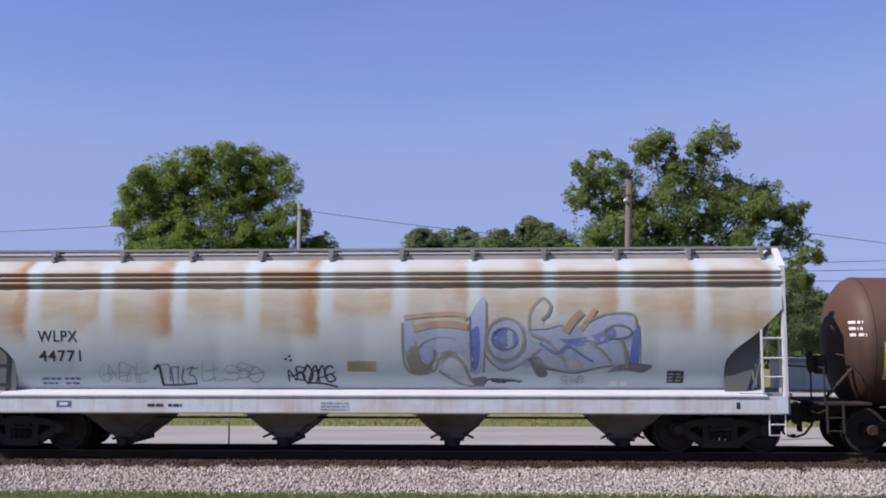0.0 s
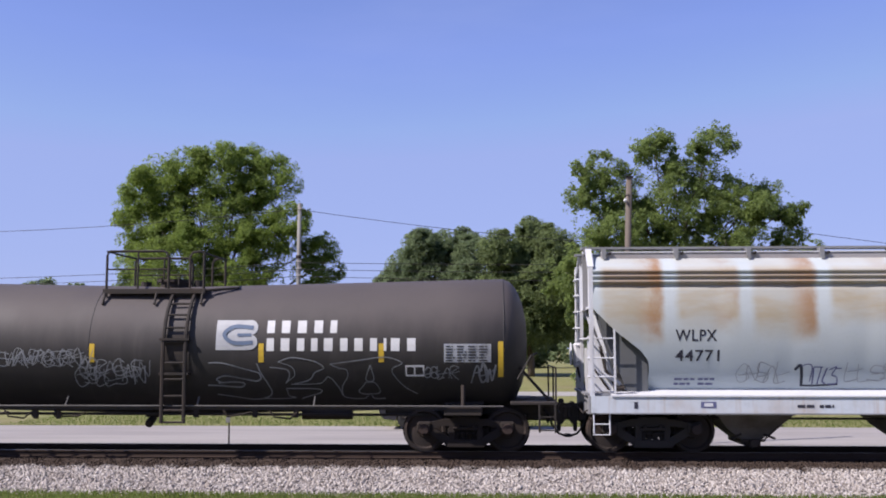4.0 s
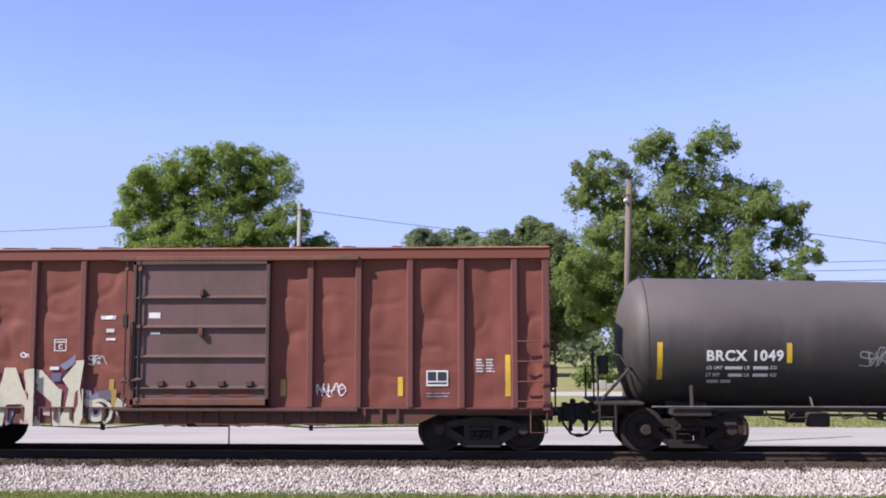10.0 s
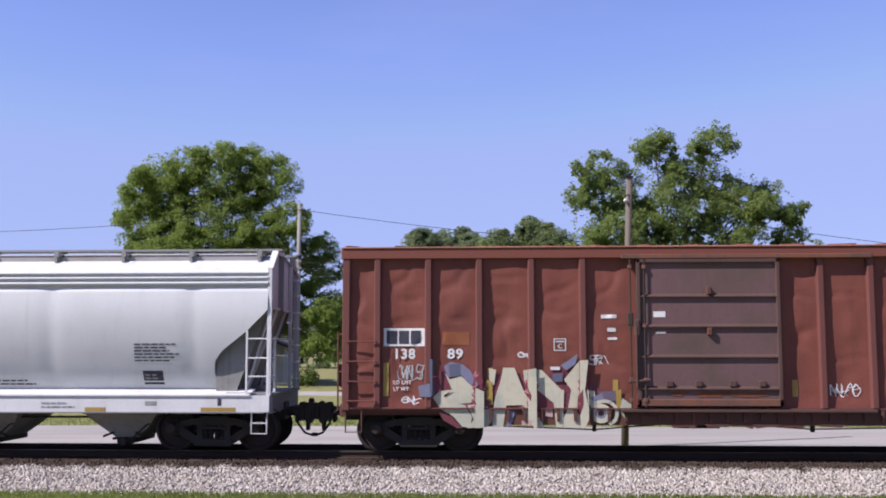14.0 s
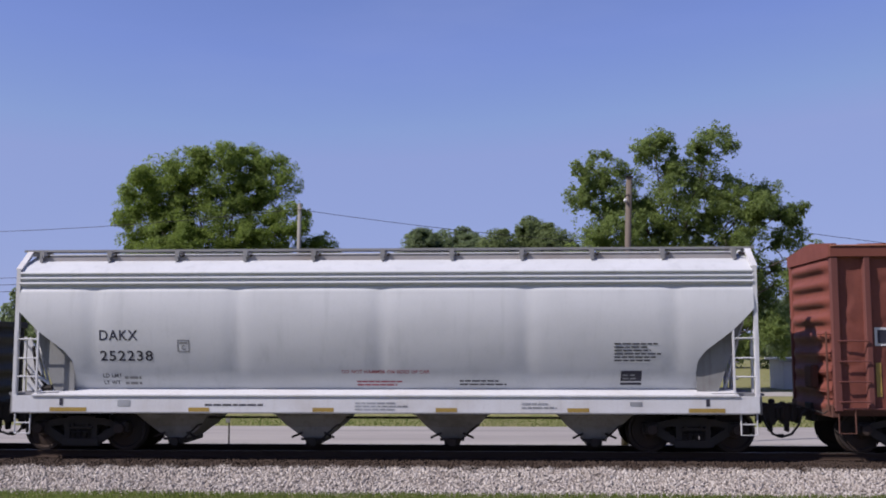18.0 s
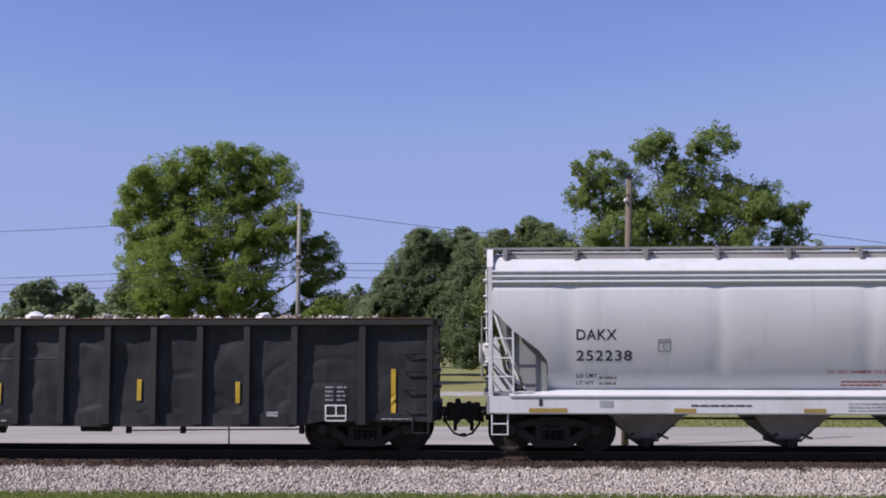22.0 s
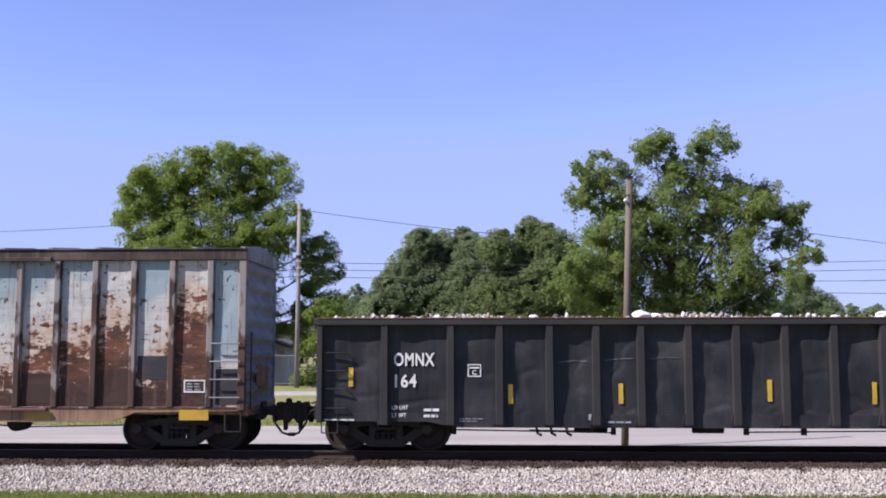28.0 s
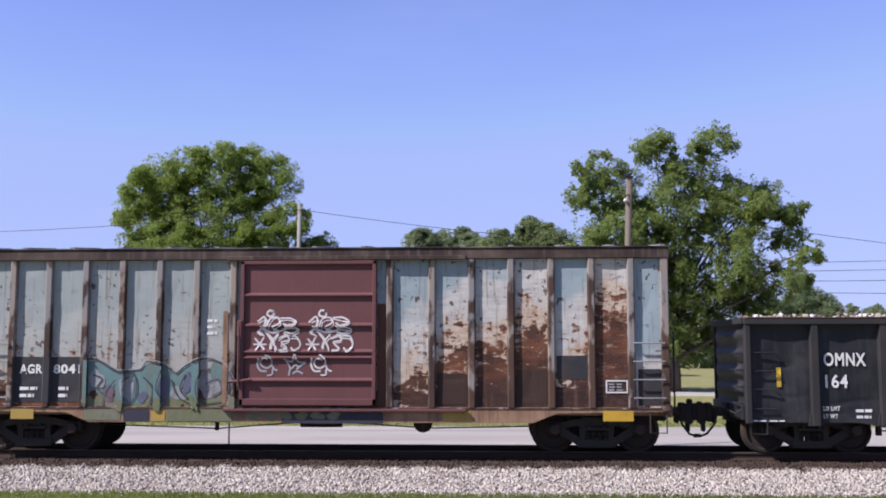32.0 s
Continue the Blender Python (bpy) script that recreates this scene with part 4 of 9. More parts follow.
tree("broad pecan tree in full green leaf behind the road", -20.75, 55.0,
     [(-0.3, 14.3, 2.8), (-4.7, 14.0, 2.3), (-6.7, 13.2, 1.9), (-7.1, 11.6, 1.4), (3.1, 14.1, 2.3), (1.5, 15.8, 1.4), (-2.6, 14.8, 1.8), (0.0, 11.1, 3.4),
      (-5.4, 10.3, 2.5), (-6.7, 8.3, 1.8), (-2.9, 8.0, 3.2), (3.0, 9.6, 2.4), (5.0, 10.9, 1.5), (6.6, 9.2, 1.5), (6.5, 7.4, 1.6),
      (1.8, 6.4, 2.5), (6.7, 5.1, 1.7), (-5.7, 5.8, 2.5), (-1.9, 4.6, 2.9), (6.2, 3.2, 1.9), (8.1, 2.6, 1.9), (8.2, 4.3, 1.3), (2.6, 4.2, 2.0)], 1500, 0.14, LEAF_BRIGHT, 11, 0.42, 3.2, 0.55, 2.1, 15).scale = (1.07, 1.07, 1.07)
tree("tall oak tree in green leaf with open upper limbs", 11.95, 44.0,
     [(2.9, 15.7, 1.5), (-1.0, 15.4, 1.6), (1.0, 13.9, 1.7), (-5.1, 13.3, 1.5), (-6.4, 11.7, 1.1), (-3.6, 12.1, 2.1), (-0.3, 11.3, 2.6),
      (3.8, 12.8, 1.7), (6.0, 11.9, 1.8), (7.8, 11.1, 1.1), (4.1, 10.2, 2.4), (7.9, 9.5, 1.3), (8.3, 8.2, 0.9), (7.2, 7.4, 0.9), (-3.7, 9.5, 2.8),
      (0.3, 8.3, 2.8), (3.6, 7.6, 2.0), (5.5, 6.6, 1.4), (-5.2, 7.6, 2.2), (-3.4, 5.7, 2.8), (0.3, 5.4, 2.8), (-5.6, 5.0, 1.8),
      (3.2, 5.0, 2.1), (-0.5, 3.4, 2.0), (-7.2, 6.6, 1.5), (1.6, 2.6, 1.8), (3.8, 2.4, 1.7), (6.9, 6.3, 1.3), (5.6, 5.0, 1.6), (7.0, 4.4, 1.3), (5.6, 3.2, 1.5)], 1500, 0.14, LEAF_MID, 12, 0.38, 2.6, 0.45, 2.9, 14)
tree("dense dark green oak at the edge of the wood", -6.1, 85.0,
     [(-1.2, 13.0, 2.0), (1.8, 12.7, 2.3), (-2.4, 10.5, 2.6), (0.6, 9.2, 3.4), (-4.2, 7.4, 2.4), (4.2, 12.0, 2.0), (4.2, 8.0, 3.4),
      (-5.6, 5.6, 2.4), (-1.2, 4.4, 3.8), (3.6, 3.8, 3.4), (-6.0, 3.0, 2.4)], 1250, 0.2, LEAF_DARK, 13, 0.4, 3.0, 1.0, 1.5, 10)
tree("dark green oak beside the tall oak", 4.0, 80.0,
     [(-3.3, 12.1, 2.0), (-1.1, 10.6, 2.5), (-2.8, 7.2, 3.2), (0.7, 13.3, 2.1), (2.6, 12.1, 2.2), (1.2, 8.3, 3.2), (-0.5, 4.6, 3.2),
      (3.7, 5.6, 2.8), (4.5, 9.5, 2.4), (6.5, 7.5, 2.6)], 1250, 0.2, LEAF_OLIVE, 14, 0.4, 3.2, 1.0, 1.6, 10)
tree("low dark green tree in the distance", -54.0, 100.0,
     [(-4.6, 8.5, 1.7), (-1.0, 9.2, 1.9), (2.5, 8.4, 1.9), (4.7, 6.9, 1.7), (-5.2, 6.2, 2.4), (0.5, 5.5, 2.7), (4.1, 4.1, 2.4), (7.5, 5.5, 2.4), (9.5, 3.8, 2.6)],
     520, 0.34, LEAF_DARK, 15, 0.35, 2.4)
tree("small grey-green tree in the distance", -18.1, 110.0,
     [(-1.6, 8.5, 1.1), (0.3, 9.2, 1.3), (1.1, 7.6, 1.9), (-0.8, 6.4, 2.2), (0.3, 4.2, 2.6)], 420, 0.3, LEAF_DARK, 16, 0.25, 2.2)
tree("rounded green tree beyond the white shed", 36.0, 95.0,
     [(-1.0, 8.3, 1.9), (1.5, 8.7, 1.7), (3.6, 8.1, 1.5), (3.4, 7.0, 1.6), (0.2, 5.2, 3.0), (-3.6, 6.9, 2.0), (4.6, 5.2, 2.3), (-4.0, 4.0, 2.6)], 900, 0.2, LEAF_DARK, 17, 0.3, 2.0, 1.0, 1.5, 10).scale = (0.8, 0.8, 0.9)
tree("low dark tree on the skyline", 45.5, 118.0, [(-2.2, 6.6, 1.6), (0.5, 6.4, 1.7), (3.0, 6.2, 1.8), (6.0, 5.8, 2.0), (0.0, 4.0, 2.6), (5.0, 3.6, 2.6)], 120, 0.5, LEAF_DARK, 18, 0.3, 2.0)
# mostly unseen tree, placed and sized so that it shades the house wall
tree("dark tree placed beside the house to shade its wall", -28.6, 57.8, [(0.2, 6.2, 2.0), (-1.4, 4.8, 2.0), (1.6, 4.6, 2.1), (0.2, 3.2, 2.2), (2.6, 6.0, 1.6)], 420, 0.26, LEAF_DARK, 19, 0.24, 1.6, 1.0, 1.5, 10)

# far woods close the view behind the lawn
wood_lobes = []
wr = random.Random(3)
for i in range(46):
    wx = -115 + i * 5.2
    h = wr.uniform(3.2, 5.4)
    wood_lobes += [(wx, h, wr.uniform(2.4, 3.4), 128 + wr.uniform(-5, 5)), (wx + 2, 1.6, 2.6, 124 + wr.uniform(-3, 3))]
tagged(part("distant_woods", soup("distant_woods", leaves(wood_lobes, 60, 0.6, 21), [(0, 1, 2, 3)], LEAF_DARK)),
       "dark green woods at the far edge of the lawn", "woods", kind="stuff")


# ---- poles and wires ----
def utility_pole(label, x, y, z1, r, lean, material):
    p = thing("utility_pole", label, "utility pole")
    p.location = (x, y, GROUND_BACK)
    h = z1 - GROUND_BACK
    part("pole", tubed([(0, 0, -0.3), (lean * 0.5, 0, h * 0.5), (lean, 0, h)], r * 1.25, 12, r), material, p, "", True)
    return p, h


near_pole, nh = utility_pole("bare brown wooden utility pole beside the road", 3.73, 6.15, 7.05, 0.085, 0.27, WOOD_POLE)
bm = bmesh.new()
lathe(bm, [(0.02, -0.06), (0.05, -0.05), (0.055, 0.0), (0.035, 0.04), (0.05, 0.06), (0.02, 0.09)], 10, (0.13, -0.16, nh - 0.68))
part("insulator", bm, WHITE_PAINT, near_pole, "white porcelain insulator", True)
part("bracket", tubed([(0.24, -0.09, nh - 0.5), (0.13, -0.16, nh - 0.55), (0.13, -0.16, nh - 0.62)], 0.018), STEEL_DARK, near_pole)
part("cap", boxed(0.15, 0.39, -0.12, 0.12, nh, nh + 0.03, bevel=0.01), STEEL_DARK, near_pole)

far_pole, fh = utility_pole("tall grey wooden utility pole across the road", -14.0, 50.0, 12.75, 0.14, 0.06, GREY_POLE)
for k, z in enumerate((12.3, 8.45, 7.95, 7.45)):
    bm = bmesh.new()
    tube(bm, [(0.05, -0.1, z - GROUND_BACK), (0.3, -0.2, z - GROUND_BACK + 0.05)], 0.05, 8)
    part("insulator", bm, GREY_POLE, far_pole)
part("transformer_band", tubed([(0.03, 0, 8.7 - GROUND_BACK), (0.03, 0, 8.95 - GROUND_BACK)], 0.2, 12), STEEL_DARK, far_pole)
for px in (-76.0, 52.0):
    p, h = utility_pole("tall grey wooden utility pole along the lane", px, 50.0, 12.5, 0.14, 0.0, GREY_POLE)
    part("crossarm", boxed(-0.08, 0.08, -1.0, 1.0, h - 0.6, h - 0.45), GREY_POLE, p)


def wire(a, b, sag, r=0.02):
    a, b = Vector(a), Vector(b)
    pts = []
    for i in range(17):
        f = i / 16
        p = a.lerp(b, f)
        p.z -= sag * 4 * f * (1 - f)
        pts.append(p)
    tagged(part("overhead_wire", tubed(pts, r, 5), WIRE), "thin black overhead wire between the poles", "wire", "overhead wires")


for z, dz in ((8.4, 0.0), (7.9, -0.2), (7.4, -0.6)):
    wire((-76, 49.8, z - 0.4), (-14, 49.8, z), 1.0)
    wire((-14, 49.8, z), (52, 49.8, z + 0.6 + dz), 0.5)
wire((-14, 49.8, 12.3), (12, 49.8, 9.4), 0.3)
wire((-76, 49.8, 12.2), (-14, 49.8, 12.3), 1.6)
wire((8, 49.8, 12.6), (52, 49.8, 6.8), 0.4)
wire((10, 49.8, 6.4), (52, 49.8, 6.2), 0.3)
# thin marker post on the verge
mp = thing("marker_post", "thin dark steel marker post on the verge", "post")
mp.location = (-7.5, 6.1, GROUND_BACK)
part("post", tubed([(0, 0, -0.2), (0, 0, 0.85)], 0.022, 8), STEEL_DARK, mp)
part("post_plate", boxed(-0.09, 0.03, -0.03, -0.02, 0.68, 0.83, bevel=0.004), GALV, mp, "pale plate facing the line")


# ---- rolling stock: shared parts ----
WHEEL_R = 0.457
CARS = []        # (thing, place along the train)
WHEELSETS = []   # (wheelset, offset from the car's middle)


def side_frame_mesh():
    bm = bmesh.new()
    y0, y1 = -0.07, 0.07
    bar(bm, (-0.42, 0.635), (0.42, 0.635), 0.15, y0, y1)
    bar(bm, (-0.3, 0.72), (0.3, 0.72), 0.07, y0 + 0.01, y1 - 0.01)
    bar(bm, (-0.4, 0.2), (0.4, 0.2), 0.15, y0 - 0.04, y1 + 0.04)
    box(bm, -0.27, 0.27, y0 - 0.05, y1 + 0.03, 0.475, 0.545, bevel=0.015)
    box(bm, -0.2, 0.2, y0 - 0.06, y1, 0.395, 0.42, bevel=0.008)
    for s in (-1, 1):
        bar(bm, (s * 0.4, 0.65), (s * 0.8, 0.56), 0.14, y0 + 0.003, y1 - 0.003)
        bar(bm, (s * 0.8, 0.5), (s * 0.33, 0.21), 0.17, y0 - 0.006, y1 + 0.006)
        bar(bm, (s * 0.3, 0.2), (s * 0.3, 0.64), 0.12, y0 - 0.012, y1 + 0.012)
        box(bm, s * 0.89 - 0.16, s * 0.89 + 0.16, y0 - 0.05, y1 + 0.05, 0.40, 0.65, bevel=0.04)
        bar(bm, (s * 0.72, 0.36), (s * 0.76, 0.52), 0.06, y0, y1)
        box(bm, s * 0.16 - 0.03, s * 0.16 + 0.03, y0 - 0.07, y0, 0.52, 0.6, bevel=0.01)
    return mesh_of("side_frame", bm, STEEL_DARK)


def wheelset_mesh():
    bm = bmesh.new()
    tube(bm, [(0, -1.02, 0), (0, 1.02, 0)], 0.08, 12)
    for s in (-1, 1):
        prof = [(0.13, 0.63), (0.36, 0.675), (0.40, 0.665), (0.487, 0.665), (0.487, 0.695), (0.457, 0.715), (0.452, 0.815), (0.395, 0.825),
                (0.36, 0.765), (0.17, 0.79), (0.14, 0.84), (0.08, 0.84)]
        lathe(bm, [(r, s * y) for r, y in prof], 26)
    bmesh.ops.recalc_face_normals(bm, faces=bm.faces)
    return mesh_of("wheelset", bm, WHEEL)


def coil_mesh():
    bm = bmesh.new()
    prof = [(0.03, 0.0)]
    for i in range(9):
        prof += [(0.055, i * 0.022 + 0.004), (0.066, i * 0.022 + 0.011), (0.055, i * 0.022 + 0.018)]
    lathe(bm, prof + [(0.03, 0.2)], 8)
    me = mesh_of("coil_spring", bm, STEEL_DARK)
    me.transform(Euler((math.pi / 2, 0, 0)).to_matrix().to_4x4())
    return me


def cap_mesh():
    bm = bmesh.new()
    lathe(bm, [(0.1, -0.14), (0.115, -0.12), (0.115, 0.02), (0.09, 0.03)], 14)
    for i in range(3):
        a = 2 * math.pi * i / 3 + 0.5
        c = Vector((0.065 * math.cos(a), -0.15, 0.065 * math.sin(a)))
        tube(bm, [c, c + Vector((0, 0.03, 0))], 0.018, 6)
    return mesh_of("bearing_cap", bm, WHEEL)


SIDE_FRAME, WHEELSET, COIL, CAP = side_frame_mesh(), wheelset_mesh(), coil_mesh(), cap_mesh()


def recast(me, material):
    """The same casting in another coat of dirt."""
    k = (me.name, material.name)
    if k not in CASTINGS:
        CASTINGS[k] = me.copy()
        CASTINGS[k].materials.clear()
        CASTINGS[k].materials.append(material)
    return CASTINGS[k]


CASTINGS = {}


def truck(car, cx, steel=None):
    """A two-axle truck under a car: bolster with its side frames, springs and bearing caps, and two turning wheelsets."""
    bm = boxed(-0.19, 0.19, -0.95, 0.95, 0.44, 0.64, bevel=0.03)
    tube(bm, [(0, 0, 0.62), (0, 0, 0.78)], 0.2, 14)
    box(bm, -0.62, 0.62, -0.05, 0.05, 0.36, 0.44)
    for s in (-1, 1):
        box(bm, s * 0.42 - 0.05, s * 0.42 + 0.05, -0.78, 0.78, 0.38, 0.5)
        box(bm, s * 0.37 - 0.03, s * 0.37 + 0.03, -0.8, -0.66, 0.28, 0.5)
    t = part("truck", bm, STEEL_DARK, car, "dark cast-steel freight truck")
    t.location = (cx, 0, TRACK_Z)
    for y in (-1.0, 1.0):
        f = part("side_frame", recast(SIDE_FRAME, steel) if steel else SIDE_FRAME, None, t)
        f.location = (0, y, 0)
        for x in (-0.195, -0.065, 0.065, 0.195):
            c = part("coil_spring", recast(COIL, steel) if steel else COIL, None, t)
            c.location = (x, y, 0.272)
        for x in (-0.89, 0.89):
            c = part("bearing_cap", recast(CAP, CAP_RUST) if steel else CAP, None, t)
            c.location = (x, y * 1.12, 0.5)
            c.rotation_euler = (0, 0, 0 if y < 0 else math.pi)
    for x in (-0.89, 0.89):
        w = part("wheelset", WHEELSET, None, car, "steel wheels on their axle")
        w.location = (cx + x, 0, WHEEL_R + TRACK_Z)
        WHEELSETS.append((w, cx + x))


def coupler(car, end, s, reach=0.6):
    """Draft gear, drawbar and knuckle at one end, with air hose and cut lever."""
    a, b = sorted((s * (end - 0.5), s * (end + 0.09)))
    bm = boxed(a, b, -0.24, 0.24, 0.57, 0.97, bevel=0.02)
    part("striker", bm, STEEL_DARK, car)
    e = s * (end + reach)
    out = [(-reach, 0.96), (-0.36, 0.97), (-0.28, 1.04), (-0.05, 1.06), (0.06, 1.02), (0.1, 0.9), (0.1, 0.76), (0.03, 0.7), (-0.06, 0.69), (-0.1, 0.6), (-0.2, 0.58), (-0.24, 0.7), (-0.36, 0.77), (-reach, 0.78)]
    pts = [(e + s * x, z) for x, z in out]
    bm = prismed(pts if s > 0 else pts[::-1], -0.17 if s > 0 else -0.13, 0.13 if s > 0 else 0.17)
    lift = 1.15 if s > 0 else 1.09
    box(bm, e - s * 0.12 - 0.06, e - s * 0.12 + 0.06, -0.08, 0.08, 1.0, lift, bevel=0.03)
    box(bm, e - s * 0.3 - 0.07, e - s * 0.3 + 0.07, -0.2, 0.1, 0.66, 1.07, bevel=0.03)
    box(bm, e - s * 0.18 - 0.04, e - s * 0.18 + 0.04, -0.14, 0.05, 0.44, 0.66, bevel=0.02)
    box(bm, e - s * 0.42 - 0.03, e - s * 0.42 + 0.03, -0.22, 0.2, 0.62, 0.78, bevel=0.02)
    box(bm, e - s * 0.05 - 0.05, e - s * 0.05 + 0.05, -0.22, -0.1, 0.72, 1.0, bevel=0.03)
    bmesh.ops.bevel(bm, geom=[q for q in bm.edges if q.calc_length() > 0.25 and abs(q.verts[0].co.y - q.verts[1].co.y) > 0.2], offset=0.02, segments=2, affect="EDGES")
    bmesh.ops.translate(bm, verts=bm.verts, vec=(0, 0, -0.11))
    part("coupler", bm, STEEL_DARK, car, "rusty knuckle coupler")
    x0, x1 = s * (end + reach - 0.42), s * (end + reach + 0.02)
    pts = [(x0 - s * 0.1, -0.33, 0.82), (x0, -0.36, 0.72), (x0 + (x1 - x0) * 0.16, -0.36, 0.5), (x0 + (x1 - x0) * 0.5, -0.34, 0.3), (x0 + (x1 - x0) * 0.85, -0.28, 0.24), (x1, -0.22, 0.25)]
    part("air_hose", tubed(pts, 0.026, 8), BLACK_HOSE, car, "black rubber air hose", True)
    part("glad_hand", boxed(x1 - 0.05, x1 + 0.05, -0.26, -0.18, 0.21, 0.29, bevel=0.015), STEEL_DARK, car)
    part("brake_pipe", tubed([(s * (end - 0.1), -0.33, 0.78), (x0 - s * 0.1, -0.33, 0.82)], 0.022, 6), STEEL_DARK, car)
    part("cut_lever", tubed([(s * (end - 0.02), -1.3, 0.92), (s * (end + 0.16), -1.28, 0.8), (s * (end + 0.16), -0.5, 0.84), (s * (end + reach - 0.15), -0.2, 0.95)], 0.015, 6), STEEL_DARK, car)


def stirrup(car, x0, x1, y, z0, z1, material):
    bm = tubed([(x0, y, z1), (x0, y, z0), (x1, y, z0), (x1, y, z1)], 0.018, 6)
    part("stirrup_step", bm, material, car)


def ladder(car, x0, x1, y, zs, material, stiles=True, z0=0.0, z1=0.0, gap=0.05):
    if not stiles:
        for z in zs:
            part("grab_iron", tubed([(x0, y + gap + 0.06, z), (x0, y, z), (x1, y, z), (x1, y + gap + 0.06, z)], 0.016, 6), material, car)
        return
    bm = boxed(x0 - 0.02, x0 + 0.02, y - 0.02, y + 0.02, z0, z1)
    lad = part("ladder", bm, material, car)
    part("stile", boxed(x1 - 0.02, x1 + 0.02, y - 0.02, y + 0.02, z0, z1), material, lad)
    for z in zs:
        part("rung", tubed([(x0, y, z), (x1, y, z)], 0.016, 6), material, lad)


# ---- covered hoppers ----
HOPPER_PROFILE = [(1.0, 1.25), (1.1, 1.4), (1.26, 1.7), (1.395, 2.1), (1.475, 2.5), (1.505, 2.85), (1.495, 3.15), (1.46, 3.42), (1.42, 3.47), (1.42, 3.5),
                  (1.51, 3.53), (1.51, 3.57), (1.44, 3.595), (1.44, 3.625), (1.505, 3.65), (1.505, 3.68), (1.435, 3.705), (1.435, 3.735), (1.495, 3.755), (1.495, 3.785),
                  (1.46, 3.81), (1.42, 3.85), (1.33, 3.92), (1.22, 3.98), (1.12, 4.03), (1.07, 4.06), (0.7, 4.2), (0.3, 4.25), (0.0, 4.26)]


def hopper_width(z):
    p = HOPPER_PROFILE
    if 1.25 <= z <= 3.42:
        i = max(k for k in range(7) if p[k][1] <= z)
        (w0, z0), (w1, z1) = p[i], p[i + 1]
        f = (z - z0) / (z1 - z0)
        m0 = (w1 - p[max(i - 1, 0)][0]) / (z1 - p[max(i - 1, 0)][1]) * (z1 - z0)
        m1 = (p[min(i + 2, 7)][0] - w0) / (p[min(i + 2, 7)][1] - z0) * (z1 - z0)
        return (2 * f ** 3 - 3 * f * f + 1) * w0 + (f ** 3 - 2 * f * f + f) * m0 + (3 * f * f - 2 * f ** 3) * w1 + (f ** 3 - f * f) * m1
    for (w0, z0), (w1, z1) in zip(p, p[1:]):
        if z0 <= z <= z1:
            return w0 + (w1 - w0) * (z - z0) / (z1 - z0)
    return p[0][0] if z < p[0][1] else 0.0


def hopper_side(x, z):
    return -(hopper_width(z) if z > 1.25 else 1.5)


def bowed_skin(dents, bay):
    """The side of a hopper whose sheets bow out between their seams."""
    def skin(x, z):
        if z < 1.5 or z > 3.45:
            return hopper_side(x, z)
        seam = abs((x / bay + 0.5) % 1.0 - 0.5) * bay
        return hopper_side(x, z) - dents * 0.8 * math.sin(math.pi * ((x / bay) % 1.0)) + dents * math.exp(-(seam / 0.17) ** 2)
    return skin


def hopper_end(z, half):
    """Where the side sheet ends: full length under the roof, cut away in a curve above the end platform."""
    cut = [(1.25, 0.95), (1.32, 1.1), (1.45, 1.21), (1.6, 1.24), (1.88, 1.22), (2.1, 1.06), (2.53, 0.5), (2.97, 0.06), (9.0, 0.06)]
    for (z0, a), (z1, b) in zip(cut, cut[1:]):
        if z0 <= z <= z1:
            return half - (a + (b - a) * (z - z0) / (z1 - z0))
    return half - 0.95


def end_sheet_mesh(x):
    """The upper end sheet, rounded off towards the roof."""
    outline = [(-1.3, 3.02), (0.95, 3.02), (0.95, 3.85), (0.8, 4.05), (0.5, 4.19), (-0.6, 4.22), (-1.02, 4.06), (-1.22, 3.95), (-1.3, 3.82)]
    return prismed_x(outline, x - 0.03, x + 0.03)


